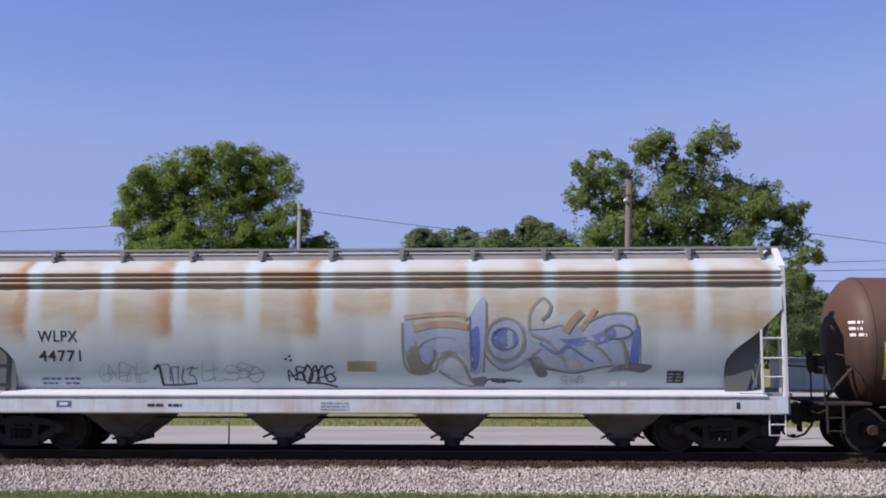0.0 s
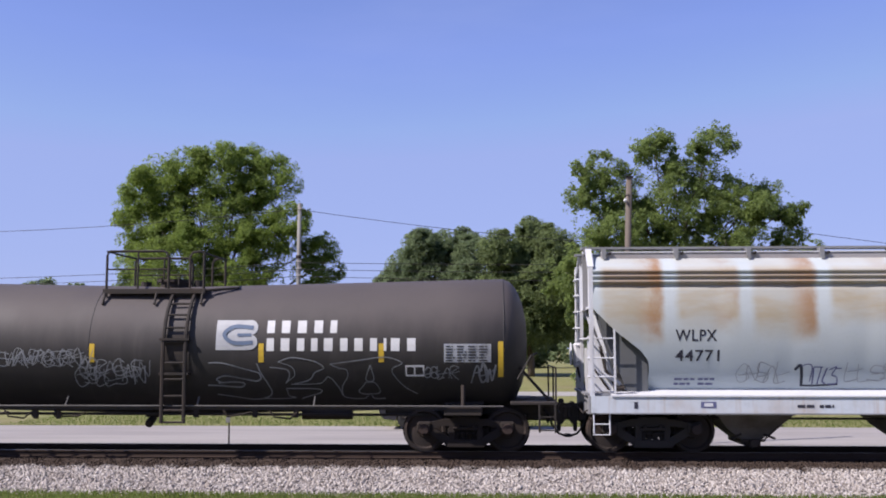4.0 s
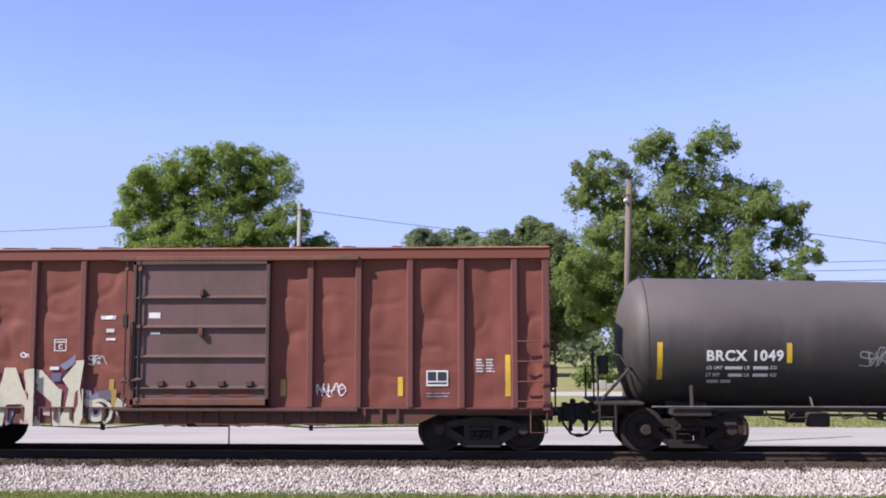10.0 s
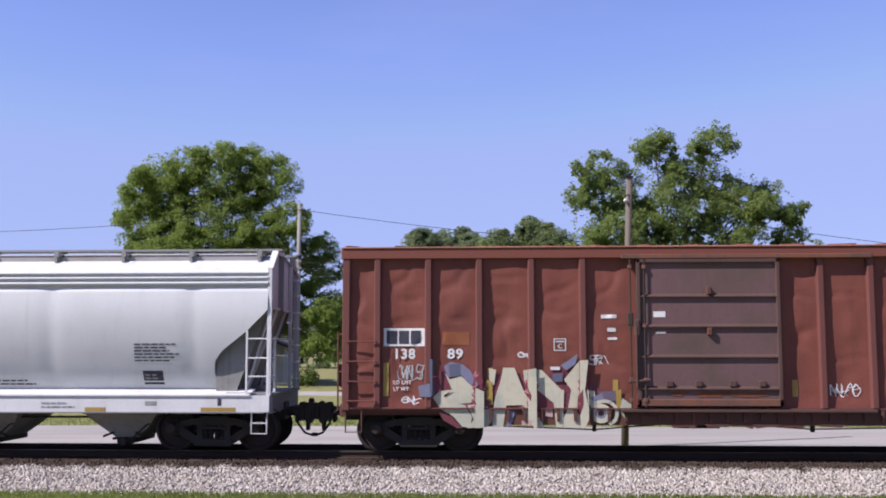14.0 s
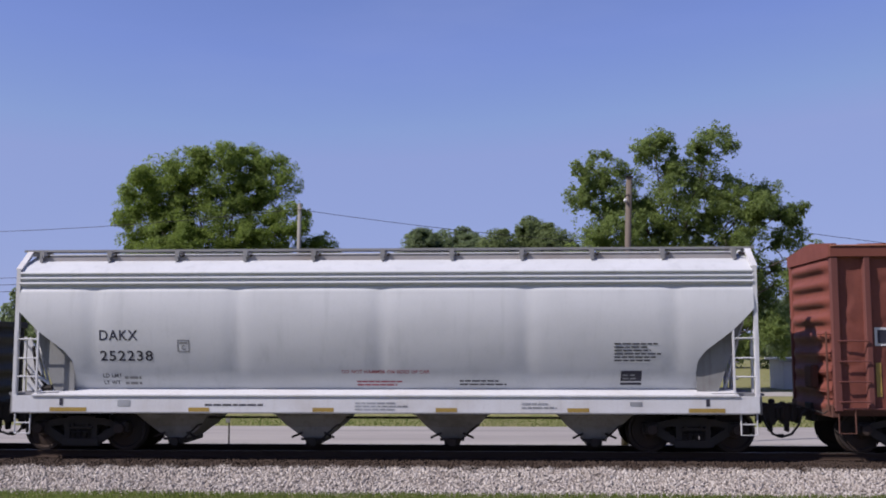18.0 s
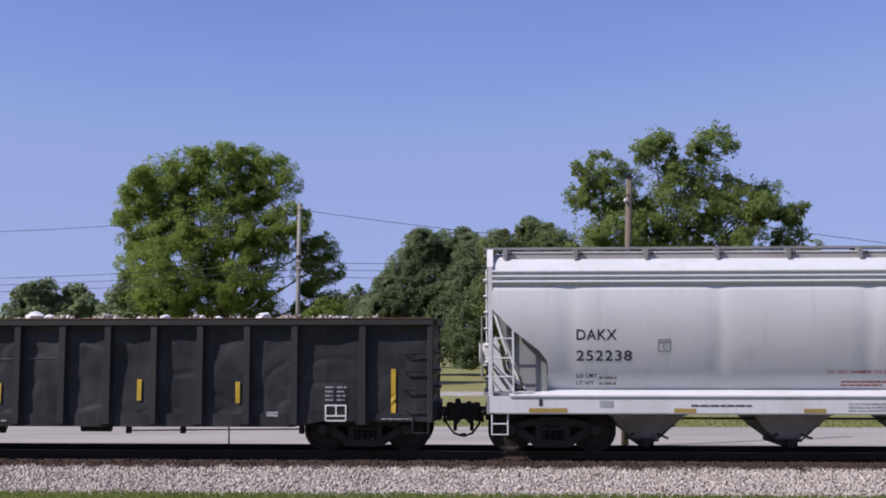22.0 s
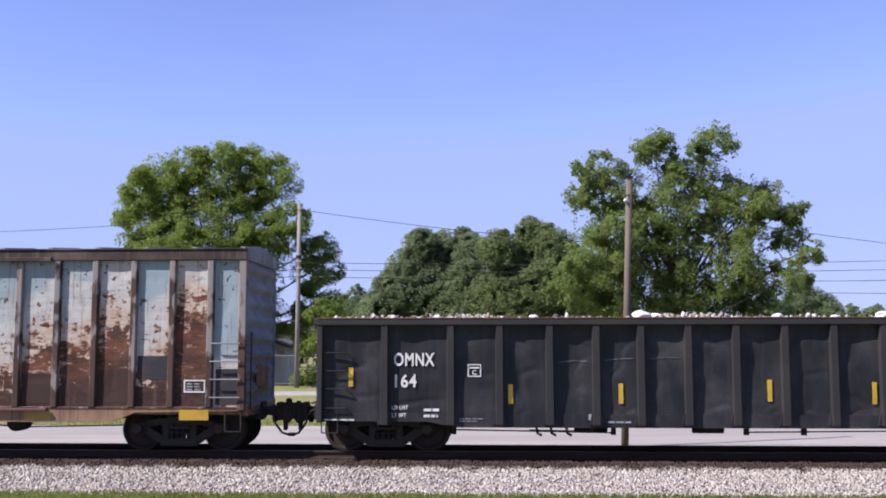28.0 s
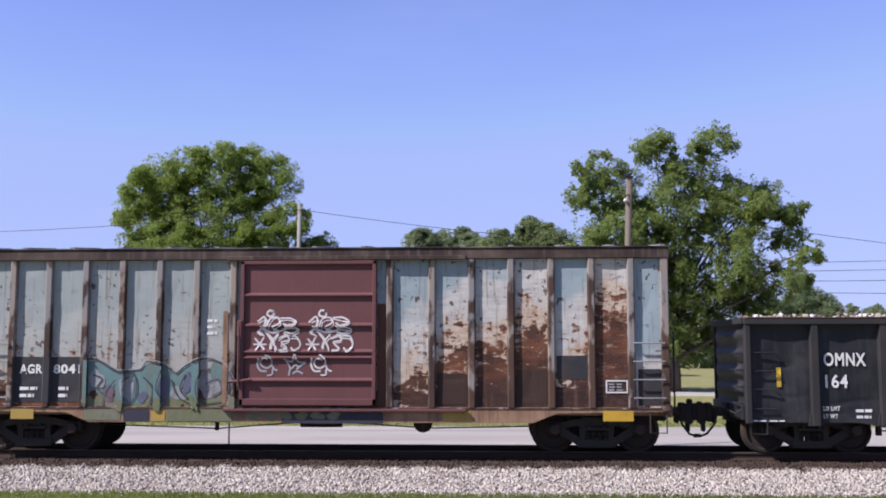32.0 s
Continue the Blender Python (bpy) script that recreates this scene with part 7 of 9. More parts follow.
part("panel_writing", bars_block(-14.56 + T, -13.62 + T, 1.88, 2.24, 6, lambda x, z: tank_skin(x, z) - 0.008, 44, 4), PATCH_GREY, tank_b)
bm = bmesh.new()
for r in ((-15.42, -15.02, 1.56, 1.6), (-15.42, -15.02, 1.76, 1.8), (-15.42, -15.39, 1.56, 1.8), (-15.05, -15.02, 1.56, 1.8), (-15.24, -15.21, 1.56, 1.8)):
    patch(bm, r[0] + T, r[1] + T, r[2], r[3], tank_skin)
part("lube_stencil", bm, WHITE_PAINT, tank_b, "white framed stencil")
part("graffiti_tag", scrawl(-24.2 + T, -22.4 + T, 1.75, 2.1, 9, 0.02, tank_skin, 45, 4), DULL_SILVER, tank_b, "silver spray signature")
part("graffiti_tag", scrawl(-24.0 + T, -22.2 + T, 1.8, 2.15, 11, 0.014, tank_skin, 55, 4, 0.012), DULL_SILVER, tank_b, "silver spray signature")
part("graffiti_tag", scrawl(-22.4 + T, -20.9 + T, 1.5, 1.95, 8, 0.02, tank_skin, 56, 4, 0.012), DULL_SILVER, tank_b, "silver spray signature")
part("graffiti_tag", scrawl(-22.5 + T, -21.0 + T, 1.36, 1.8, 7, 0.02, tank_skin, 46, 4), DULL_SILVER, tank_b, "silver spray signature")
painted_lines(tank_b, [[(-19.64, 1.85), (-19.32, 1.84), (-18.91, 1.73), (-18.56, 1.64)], [(-18.56, 1.64), (-18.52, 1.53), (-18.62, 1.46), (-18.86, 1.5), (-19.27, 1.57), (-19.48, 1.5), (-19.39, 1.43)],
                       [(-19.68, 1.37), (-19.39, 1.36), (-18.98, 1.33), (-18.89, 1.41), (-19.09, 1.44), (-19.45, 1.42)], [(-18.6, 1.84), (-18.52, 1.64), (-18.39, 1.41), (-18.32, 1.21), (-18.45, 1.1), (-18.74, 1.06), (-19.15, 1.12), (-19.51, 1.17)]],
              tank_skin, DULL_SILVER, "thin silver outline lettering", T, (0.026, 0.03, 0.032, 0.024), 0.006)
painted_lines(tank_b, [[(-18.14, 1.87), (-17.85, 1.96), (-17.44, 1.9), (-17.24, 1.82), (-17.17, 1.73), (-17.36, 1.64), (-17.48, 1.49), (-17.83, 1.39)], [(-18.14, 1.87), (-17.85, 1.76), (-17.8, 1.58), (-17.97, 1.44)],
                       [(-18.32, 1.76), (-17.95, 1.7), (-17.91, 1.55), (-18.0, 1.41)], [(-17.88, 1.39), (-17.27, 1.41), (-17.07, 1.55), (-16.86, 1.32), (-16.8, 1.15)], [(-18.0, 1.3), (-17.33, 1.29), (-17.27, 1.21), (-17.63, 1.1), (-17.69, 1.06)],
                       [(-18.0, 1.29), (-17.95, 1.14), (-17.83, 1.1), (-18.21, 1.07), (-18.51, 1.08)]], tank_skin, DULL_SILVER, "thin silver outline lettering", T, (0.022, 0.018), 0.009)
painted_lines(tank_b, [[(-17.03, 1.82), (-16.44, 1.9), (-15.86, 1.97), (-15.53, 1.88), (-15.51, 1.82), (-15.69, 1.73), (-15.67, 1.59), (-15.46, 1.35), (-15.18, 1.18)],
                       [(-17.03, 1.82), (-16.85, 1.74), (-16.68, 1.7), (-16.66, 1.55), (-16.78, 1.35), (-16.78, 1.14), (-16.58, 1.08), (-16.34, 1.08), (-16.25, 1.14)], [(-16.17, 1.81), (-16.27, 1.49), (-16.1, 1.49), (-16.17, 1.81)],
                       [(-16.28, 1.43), (-16.1, 1.43), (-15.99, 1.29), (-16.01, 1.2), (-16.17, 1.18), (-16.34, 1.18), (-16.44, 1.24), (-16.34, 1.35), (-16.28, 1.43)], [(-16.17, 1.15), (-16.11, 1.08), (-15.88, 1.08)]],
              tank_skin, DULL_SILVER, "thin silver outline lettering", T, (0.022, 0.02), 0.012)
part("graffiti_tag", scrawl(-15.0 + T, -14.3 + T, 1.5, 1.78, 5, 0.02, tank_skin, 47, 4), DULL_SILVER, tank_b)
part("graffiti_tag", scrawl(-13.95 + T, -13.55 + T, 1.4, 1.85, 3, 0.03, tank_skin, 48, 4), DULL_SILVER, tank_b)

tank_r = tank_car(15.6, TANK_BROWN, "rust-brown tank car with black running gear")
reflectors(tank_r, [(-7.4, 1.5, 2.28), (-4.7, 1.85, 2.26), (4.7, 1.85, 2.26), (7.5, 1.5, 2.28)], 0, 0)
part("end_writing", bars_block(-8.0, -7.75, 2.4, 2.8, 3, head_skin, 143), WHITE_PAINT, tank_r)


# ---- boxcars ----
PANEL_Y = 1.40


def corrugated_end(x, s, half_y, z0, z1, ridges, deep):
    """A pressed steel end with horizontal ridges that fade out towards the corners."""
    bm = bmesh.new()
    nz, ny = ridges * 8, 12
    rows = []
    for j in range(nz + 1):
        z = z0 + (z1 - z0) * j / nz
        f = (j / nz * ridges) % 1.0
        h = deep * max(0.0, math.sin(math.pi * min(f / 0.7, 1.0)))
        rows.append([bm.verts.new((x + s * h * min(1.0, 3.5 * (1 - abs(2 * i / ny - 1))), half_y * (2 * i / ny - 1), z)) for i in range(ny + 1)])
    for a, b in zip(rows, rows[1:]):
        for i in range(ny):
            bm.faces.new((a[i], a[i + 1], b[i + 1], b[i]) if s > 0 else (a[i], b[i], b[i + 1], a[i + 1]))
    return bm


def dent(x, z, x0, x1, z0, z1, seed, depth):
    """How far a sheet between two ribs is pressed in at (x, z): soft buckles with a few sharp creases."""
    u, v = (x - x0) / (x1 - x0), (z - z0) / (z1 - z0)
    if not (0 < u < 1 and 0 < v < 1):
        return 0.0
    edge = math.sin(math.pi * u) * min(1.0, 4 * math.sin(math.pi * v))
    d = noise.noise(Vector((x * 1.1 + seed * 7.3, z * 0.9, seed * 1.7))) * 0.9 + 0.4 * noise.noise(Vector((x * 2.6, z * 2.4 + seed * 3.1, 5.0)))
    crease = max(0.0, 0.1 - abs(noise.noise(Vector((x * 0.9 + z * 0.5, z * 1.3 - x * 0.3, seed * 2.3))))) * 4.5
    return depth * edge * (d + 0.25 + crease)


def dented_panel(x0, x1, y, z0, z1, seed, depth):
    """A side sheet between two ribs, gently buckled."""
    bm = bmesh.new()
    nx, nz = 16, 44
    rows = []
    for j in range(nz + 1):
        row = []
        for i in range(nx + 1):
            x, z = x0 + (x1 - x0) * i / nx, z0 + (z1 - z0) * j / nz
            row.append(bm.verts.new((x, y + dent(x, z, x0, x1, z0, z1, seed, depth), z)))
        rows.append(row)
    for a, b in zip(rows, rows[1:]):
        for i in range(nx):
            bm.faces.new((a[i], a[i + 1], b[i + 1], b[i]))
    return bm


def panel_skin(half, ribs, door, seed, z0, z1, depth):
    """The buckled sheets of a side as one surface, for what is painted on them."""
    stops = sorted([-half + 0.02, half - 0.02, *ribs, *door])
    sheets, k = [], 0
    for a, b in zip(stops, stops[1:]):
        if (a, b) == tuple(door):
            continue
        k += 1
        sheets.append((a, b, seed + k))
    def skin(x, z):
        for a, b, n in sheets:
            if a <= x <= b:
                return -PANEL_Y + dent(x, z, a, b, z0, z1, n, depth) - 0.002
        return -PANEL_Y - 0.002
    SHEETS.append(skin)
    return skin


def boxcar(place, half, trucks, ribs, door, look_of, label, rib_w, ladder_zs, buckle, sill_low, reach):
    """ribs and door in the car's own space. look_of: materials of panel, rib, eave, door, sill, end, roof."""
    panel, rib_m, eave_m, door_m, sill_m, end_m, roof_m, far_end_m, lip_m = look_of
    gear_m = STEEL_DARK if sill_m is PEEL_SILL else sill_m
    car = thing("boxcar", label, "boxcar", "freight cars of the train")
    CARS.append((car, place))
    zb, ze = 0.9, 4.06
    rib_y = PANEL_Y + 0.09
    # inner body so that no light passes
    part("body_core", boxed(-half + 0.05, half - 0.05, -PANEL_Y + 0.08, PANEL_Y - 0.08, 0.75, 4.1), sill_m, car)
    stops = sorted([-half + 0.02, half - 0.02, *ribs, *door])
    k = 0
    for a, b in zip(stops, stops[1:]):
        if (a, b) == tuple(door):
            continue
        k += 1
        part("side_panel", dented_panel(a, b, -PANEL_Y, zb, ze, place + k, buckle), panel, car, "", True)
    part("far_side", boxed(-half, half, PANEL_Y - 0.04, PANEL_Y, zb, ze), panel, car)
    for r in ribs:
        bm = bmesh.new()
        w = rib_w / 2
        vs = [(-w - 0.02, -PANEL_Y + 0.02), (-w, -rib_y + 0.01), (-w + 0.015, -rib_y), (w - 0.015, -rib_y), (w, -rib_y + 0.01), (w + 0.02, -PANEL_Y + 0.02)]
        lo = [bm.verts.new((r + x, y, zb + 0.02)) for x, y in vs]
        hi = [bm.verts.new((r + x, y, ze)) for x, y in vs]
        for i in range(len(vs) - 1):
            bm.faces.new((lo[i], lo[i + 1], hi[i + 1], hi[i]))
        bm.faces.new(lo[::-1])
        bm.faces.new(hi)
        part("side_rib", bm, rib_m, car)
    for s in (-1, 1):
        part("corner_post", boxed(min(s * (half - 0.16), s * half), max(s * (half - 0.16), s * half), -rib_y + 0.005, -PANEL_Y + 0.05, zb - 0.05, ze, bevel=0.015), rib_m, car)
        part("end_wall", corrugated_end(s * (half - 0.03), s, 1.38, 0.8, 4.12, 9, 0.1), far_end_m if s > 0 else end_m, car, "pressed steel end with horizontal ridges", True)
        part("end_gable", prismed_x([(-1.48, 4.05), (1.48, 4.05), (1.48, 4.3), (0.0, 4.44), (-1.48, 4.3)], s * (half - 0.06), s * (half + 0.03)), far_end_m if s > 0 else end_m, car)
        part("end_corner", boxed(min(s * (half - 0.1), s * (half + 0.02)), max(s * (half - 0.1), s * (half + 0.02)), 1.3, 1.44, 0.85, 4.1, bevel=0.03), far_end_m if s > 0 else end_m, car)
        part("end_sill", boxed(min(s * (half - 0.1), s * (half + 0.05)), max(s * (half - 0.1), s * (half + 0.05)), -1.4, 1.4, 0.72, 0.98, bevel=0.015), sill_m, car)
        # rungs on the side, at each corner, and on the end
        inner = (max(ribs) if s > 0 else min(ribs))
        ladder(car, min(inner, s * (half - 0.07)) + 0.03, max(inner, s * (half - 0.07)) - 0.03, -1.53, ladder_zs, end_m if sill_m is PEEL_SILL else rib_m, False, gap=0.04)
        bm = bmesh.new()
        for z in (1.25, 1.65, 2.05, 2.45):
            tube(bm, [(s * half, -1.3, z), (s * (half + 0.12), -1.3, z), (s * (half + 0.12), -0.9, z), (s * half, -0.9, z)], 0.016, 6)
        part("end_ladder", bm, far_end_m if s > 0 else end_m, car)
        part("corner_pipe", tubed([(s * (half + 0.1), -1.36, 0.85), (s * (half + 0.1), -1.36, 2.5)], 0.02, 6), gear_m, car)
        stirrup(car, s * (half - 0.42), s * (half - 0.08), -1.44, 0.4, 0.92, gear_m)
        coupler(car, half + 0.02, s, reach[s > 0])
        bm = boxed(min(s * (half + 0.02), s * (half + 0.2)), max(s * (half + 0.02), s * (half + 0.2)), -0.6, -0.1, 1.3, 1.8, bevel=0.04)
        part("end_gear", bm, sill_m, car)
    # eave, roof with seams
    for s in (-1, 1):
        part("eave", boxed(-half - 0.02, half + 0.02, min(s * 1.39, s * 1.505), max(s * 1.39, s * 1.505), ze - 0.01, 4.27, bevel=0.012), eave_m, car)
    part("roof", prismed_x([(-1.47, 4.27), (1.47, 4.27), (1.47, 4.31), (0, 4.44), (-1.47, 4.31)], -half, half), roof_m, car)
    part("roof_lip", boxed(-half - 0.01, half + 0.01, -1.53, -1.45, 4.272, 4.305, bevel=0.008), lip_m, car, "outer edge of the roof")
    n = int(half * 2 / 1.05)
    for i in range(n + 1):
        x = -half + 0.1 + (2 * half - 0.2) * i / n
        part("roof_seam", prismed_x([(-1.45, 4.31), (0, 4.44), (1.45, 4.31), (1.45, 4.34), (0, 4.475), (-1.45, 4.34)], x - 0.05, x + 0.05), roof_m, car)
    # sills: shallow over the trucks, deeper between them
    a, b = trucks[0] + 1.35, trucks[1] - 1.35
    out = [(-half, 0.92), (-half, 0.84), (a - 0.5, 0.8), (a, sill_low), (b, sill_low), (b + 0.5, 0.8), (half, 0.84), (half, 0.92)]
    part("side_sill", prismed(out, -1.42 if sill_m is not PEEL_SILL else -1.46, -1.36), sill_m, car)
    part("side_sill", prismed(out, 1.36, 1.42), sill_m, car)
    part("sill_lip", boxed(-half, half, -1.475, -1.36, 0.885, 0.915), rib_m, car)
    for i in range(int((b - a) / 0.35) if sill_m is not PEEL_SILL else 0):
        x = a + 0.2 + i * 0.35
        part("sill_gusset", boxed(x - 0.03, x + 0.03, -1.47, -1.42, sill_low + 0.08, 0.885), sill_m, car)
    part("centre_sill", boxed(-half, half, -0.3, 0.3, 0.6, 0.95), STEEL_DARK, car)
    part("floor", boxed(-half + 0.05, half - 0.05, -1.3, 1.3, 0.86, 0.95), STEEL_DARK, car)
    # brake rods under the floor
    part("brake_rod", tubed([(trucks[0] + 1.2, -0.7, 0.5), (-2.2, -0.8, 0.42), (-0.5, -0.75, 0.55)], 0.016, 6), STEEL_DARK, car)
    part("brake_rod", tubed([(trucks[1] - 1.2, -0.7, 0.48), (2.4, -0.8, 0.44), (0.7, -0.75, 0.55)], 0.016, 6), STEEL_DARK, car)
    for x in (-2.2, 2.4):
        part("rod_hanger", boxed(x - 0.04, x + 0.04, -0.85, -0.78, 0.38, 0.62), STEEL_DARK, car)
    part("brake_cylinder", tubed([(-0.4, -0.55, 0.58), (0.5, -0.55, 0.58)], 0.15, 12), STEEL_DARK, car, "", True)
    for x in trucks:
        truck(car, x)
    return car


def sliding_door(car, x0, x1, z0, z1, beams, door_m, trim_m, worn_m=None, rods=True):
    """A sliding plug door, proud of the side, with horizontal beams, frame, rails and latch gear."""
    y = -1.5
    d = part("sliding_door", boxed(x0 + 0.04, x1 - 0.04, y, -1.36, z0, z1), door_m, car)
    for xa, xb in ((x0, x0 + 0.08), (x1 - 0.08, x1)):
        part("door_stile", boxed(xa, xb, y - 0.065, -1.36, z0 - 0.02, z1 + 0.02, bevel=0.01), trim_m, d)
    part("door_header", boxed(x0, x1, y - 0.065, y, z1 - 0.06, z1 + 0.02, bevel=0.01), trim_m, d)
    part("door_foot", boxed(x0, x1, y - 0.065, y, z0 - 0.02, z0 + 0.12, bevel=0.01), worn_m or trim_m, d)
    for z in beams:
        bm = bmesh.new()
        vs = [(y + 0.002, z - 0.04), (y - 0.06, z - 0.03), (y - 0.06, z - 0.012), (y + 0.002, z + 0.042)]
        part("door_beam", prismed_x(vs, x0 + 0.08, x1 - 0.08), trim_m, d)
    part("door_rail", boxed(x0 - 0.35, x1 + 1.9, -1.56, -1.4, 0.83, 0.89, bevel=0.01), trim_m, car)
    part("door_track", boxed(x0 - 0.3, x1 + 1.9, -1.57, -1.49, z1 + 0.03, z1 + 0.12, bevel=0.01), (worn_m or trim_m) if rods else PEEL_EAVE, car)
    bm = boxed(x0 - 0.06, x0 + 0.05, y - 0.1, y - 0.02, 2.4, 2.75, bevel=0.02)
    tube(bm, [(x0 - 0.02, y - 0.09, 1.35), (x0 - 0.02, y - 0.09, 2.6)], 0.022, 6)
    tube(bm, [(x0 - 0.2, y - 0.05, 1.45), (x0 + 0.25, y - 0.09, 1.5)], 0.03, 6)
    part("door_latch", bm, trim_m, d, "rusty latch rod and handle")
    for x in (x0 - 0.13, x0 + 0.16) if rods else ():
        rod = part("lock_rod", tubed([(x, y - 0.06, z0 - 0.05), (x, y - 0.06, z1 + 0.02)], 0.018, 6), STEEL_DARK, d, "dark vertical lock rod")
        for z in (z0 + 0.1, 1.5, 2.62, z1 - 0.15):
            part("rod_keeper", boxed(x - 0.04, x + 0.04, y - 0.085, y - 0.0, z - 0.04, z + 0.04, bevel=0.01), worn_m or trim_m, rod)
    if rods:
        part("lock_gear", boxed(x0 - 0.2, x0 - 0.08, y - 0.1, y - 0.03, 2.62, 2.9, bevel=0.02), STEEL_DARK, d)
    return d


def side_skin(ribs, half_w, sheet, proud=0.09):
    """The outer surface of a ribbed side, for paint that runs over panels and ribs alike."""
    def skin(x, z):
        return -(PANEL_Y + proud) if any(abs(x - r) < half_w for r in ribs) else sheet(x, z)
    return skin


C = 38.195
ribs_c = [x + C for x in (-45.0, -43.92, -42.84, -41.74, -40.66, -35.72, -34.69, -33.59, -32.5, -31.38)]
door_c = (-39.55 + C, -36.58 + C)
box_c = boxcar(-C, 7.555, (-5.955, 6.095), ribs_c, door_c, (BOX_RED, BOX_RED_RIB, BOX_EAVE, BOX_DOOR, BOX_SILL, BOX_RED, BOX_EAVE, BOX_END_DARK, BOX_LIP_LIT),
               "oxide red boxcar with outside ribs, closed door and graffiti", 0.13, [1.05, 1.46, 1.88, 2.3], 0.055, 0.56, (0.76, 0.67))
dc = sliding_door(box_c, *door_c, 0.98, 4.0, [3.25, 2.62, 1.99, 1.33], BOX_DOOR, BOX_DOOR_TRIM, BOX_DOOR_WORN)
for k, (x, w) in enumerate(((-38.1, 0.3), (-37.6, 0.35), (-37.15, 0.28), (-38.7, 0.16))):
    bm = bmesh.new()
    fill_blob(bm, x + C, 1.19 + 0.02 * (k % 2), w, 0.05, lambda x, z: -1.502, 300 + k, 0.004 + 0.001 * k, 24, 0.5)
    part("rust_bloom", bm, RUST_BLOOM, dc, "orange rust along the foot of the door")
for x in (-38.9, -38.3, -37.6, -37.0):
    part("door_pocket", boxed(x + C - 0.07, x + C + 0.07, -1.57, -1.5, 1.36, 1.48, bevel=0.01), BOX_DOOR_TRIM, dc)
for x, z in ((-38.05, 3.35), (-38.05, 2.5)):
    part("door_lug", boxed(x + C - 0.05, x + C + 0.05, -1.59, -1.5, z - 0.08, z + 0.08, bevel=0.015), BOX_SILL, dc)
for k, x in enumerate((-38.6, -37.9, -37.4, -36.9, -36.4, -35.6)):
    bm = prismed([(x + C - 0.3, 0.6), (x + C - 0.22, 0.5 + 0.02 * (k % 3)), (x + C + 0.05, 0.53), (x + C + 0.2, 0.49 + 0.03 * (k % 2)), (x + C + 0.3, 0.58)], -1.43 - 0.01 * (k % 2), -1.4)
    part("torn_sill_edge", bm, BOX_SILL, box_c, "bent and torn lower edge of the sill")
door_skin_c = lambda x, z: -1.502
plates("door_label", [(-39.2 + C, -38.95 + C, 2.8, 2.92), (-39.15 + C, -38.95 + C, 2.46, 2.5)], door_skin_c, WHITE_PAINT, dc, "small white stencil")
flat_c = panel_skin(7.555, ribs_c, door_c, -C, 0.9, 4.06, 0.055)
skin_c = side_skin(ribs_c, 0.09, flat_c)
# railway sign: a white plate with dark blocks, and the number below it
part("sign_plate", patched([(-44.87 + C, -44.0 + C, 2.2, 2.58)], flat_c, 0.012), WHITE_PAINT, box_c, "white rectangular sign plate")
bm = bmesh.new()
for i in range(3):
    patch(bm, -44.81 + C + i * 0.255, -44.59 + C + i * 0.255, 2.25, 2.53, flat_c, 0.018)
part("sign_blocks", bm, BLACK_PAINT, box_c, "three dark blocks on the sign")
lettering("138", -44.62 + C, 1.93, 0.22, flat_c, WHITE_PAINT, box_c, 0.42)
lettering("89", -43.52 + C, 1.93, 0.22, flat_c, WHITE_PAINT, box_c, 0.33)
lettering("LD LMT", -44.66 + C, 1.4, 0.08, flat_c, WHITE_PAINT, box_c, 0.38)
lettering("LT WT", -44.66 + C, 1.26, 0.08, flat_c, WHITE_PAINT, box_c, 0.32)
part("orange_patch", patched([(-43.62 + C, -43.05 + C, 2.22, 2.5)], flat_c, 0.004), ORANGE_PATCH, box_c, "orange touch-up patch")
bm = bmesh.new()
for r in ((-41.28, -41.26, 2.1, 2.36), (-41.04, -41.02, 2.1, 2.36), (-41.28, -41.02, 2.1, 2.12), (-41.28, -41.02, 2.34, 2.36), (-41.24, -41.06, 2.28, 2.31)):
    patch(bm, r[0] + C, r[1] + C, r[2], r[3], flat_c)
part("inspection_box", bm, WHITE_PAINT, box_c, "small white-framed mark")
lettering("C", -41.19 + C, 2.15, 0.1, flat_c, WHITE_PAINT, box_c, 0.09)
plates("stencil_strip", [(-40.28 + C, -39.95 + C, 2.78, 2.86), (-40.15 + C, -39.98 + C, 2.5, 2.58), (-40.15 + C, -39.95 + C, 2.33, 2.38)], flat_c, WHITE_PAINT, box_c, "white stencil strip", 0.012)
bm = bmesh.new()
for r in ((-33.25, -32.79, 1.36, 1.4), (-33.25, -32.79, 1.66, 1.69), (-33.25, -33.22, 1.36, 1.69), (-32.82, -32.79, 1.36, 1.69), (-33.04, -33.01, 1.45, 1.66), (-33.25, -32.79, 1.44, 1.47)):
    patch(bm, r[0] + C, r[1] + C, r[2], r[3], flat_c, 0.012)
part("lube_stencil", bm, WHITE_PAINT, box_c, "white framed stencil")
part("stencil_back", patched([(-33.22 + C, -32.82 + C, 1.4, 1.66)], flat_c, 0.006), BLACK_PAINT, box_c)
part("small_writing", bars_block(-32.2 + C, -31.78 + C, 1.66, 1.96, 5, flat_c, 61, 2), WHITE_PAINT, box_c, "block of small white data")
part("small_writing", bars_block(-33.25 + C, -32.7 + C, 1.13, 1.26, 2, flat_c, 62), SILVER_SPRAY, box_c)
for x, z0, z1 in ((-44.82, 1.15, 1.85), (-42.62, 1.3, 1.75), (-40.0, 1.2, 1.5), (-36.3, 1.15, 1.5), (-33.8, 1.15, 1.55), (-31.53, 1.15, 2.02)):
    part("reflector", patched([(x + C - 0.055, x + C + 0.055, z0, z1)], flat_c, 0.012), YELLOW if x > -34 else OCHRE, box_c, "yellow reflector strip")
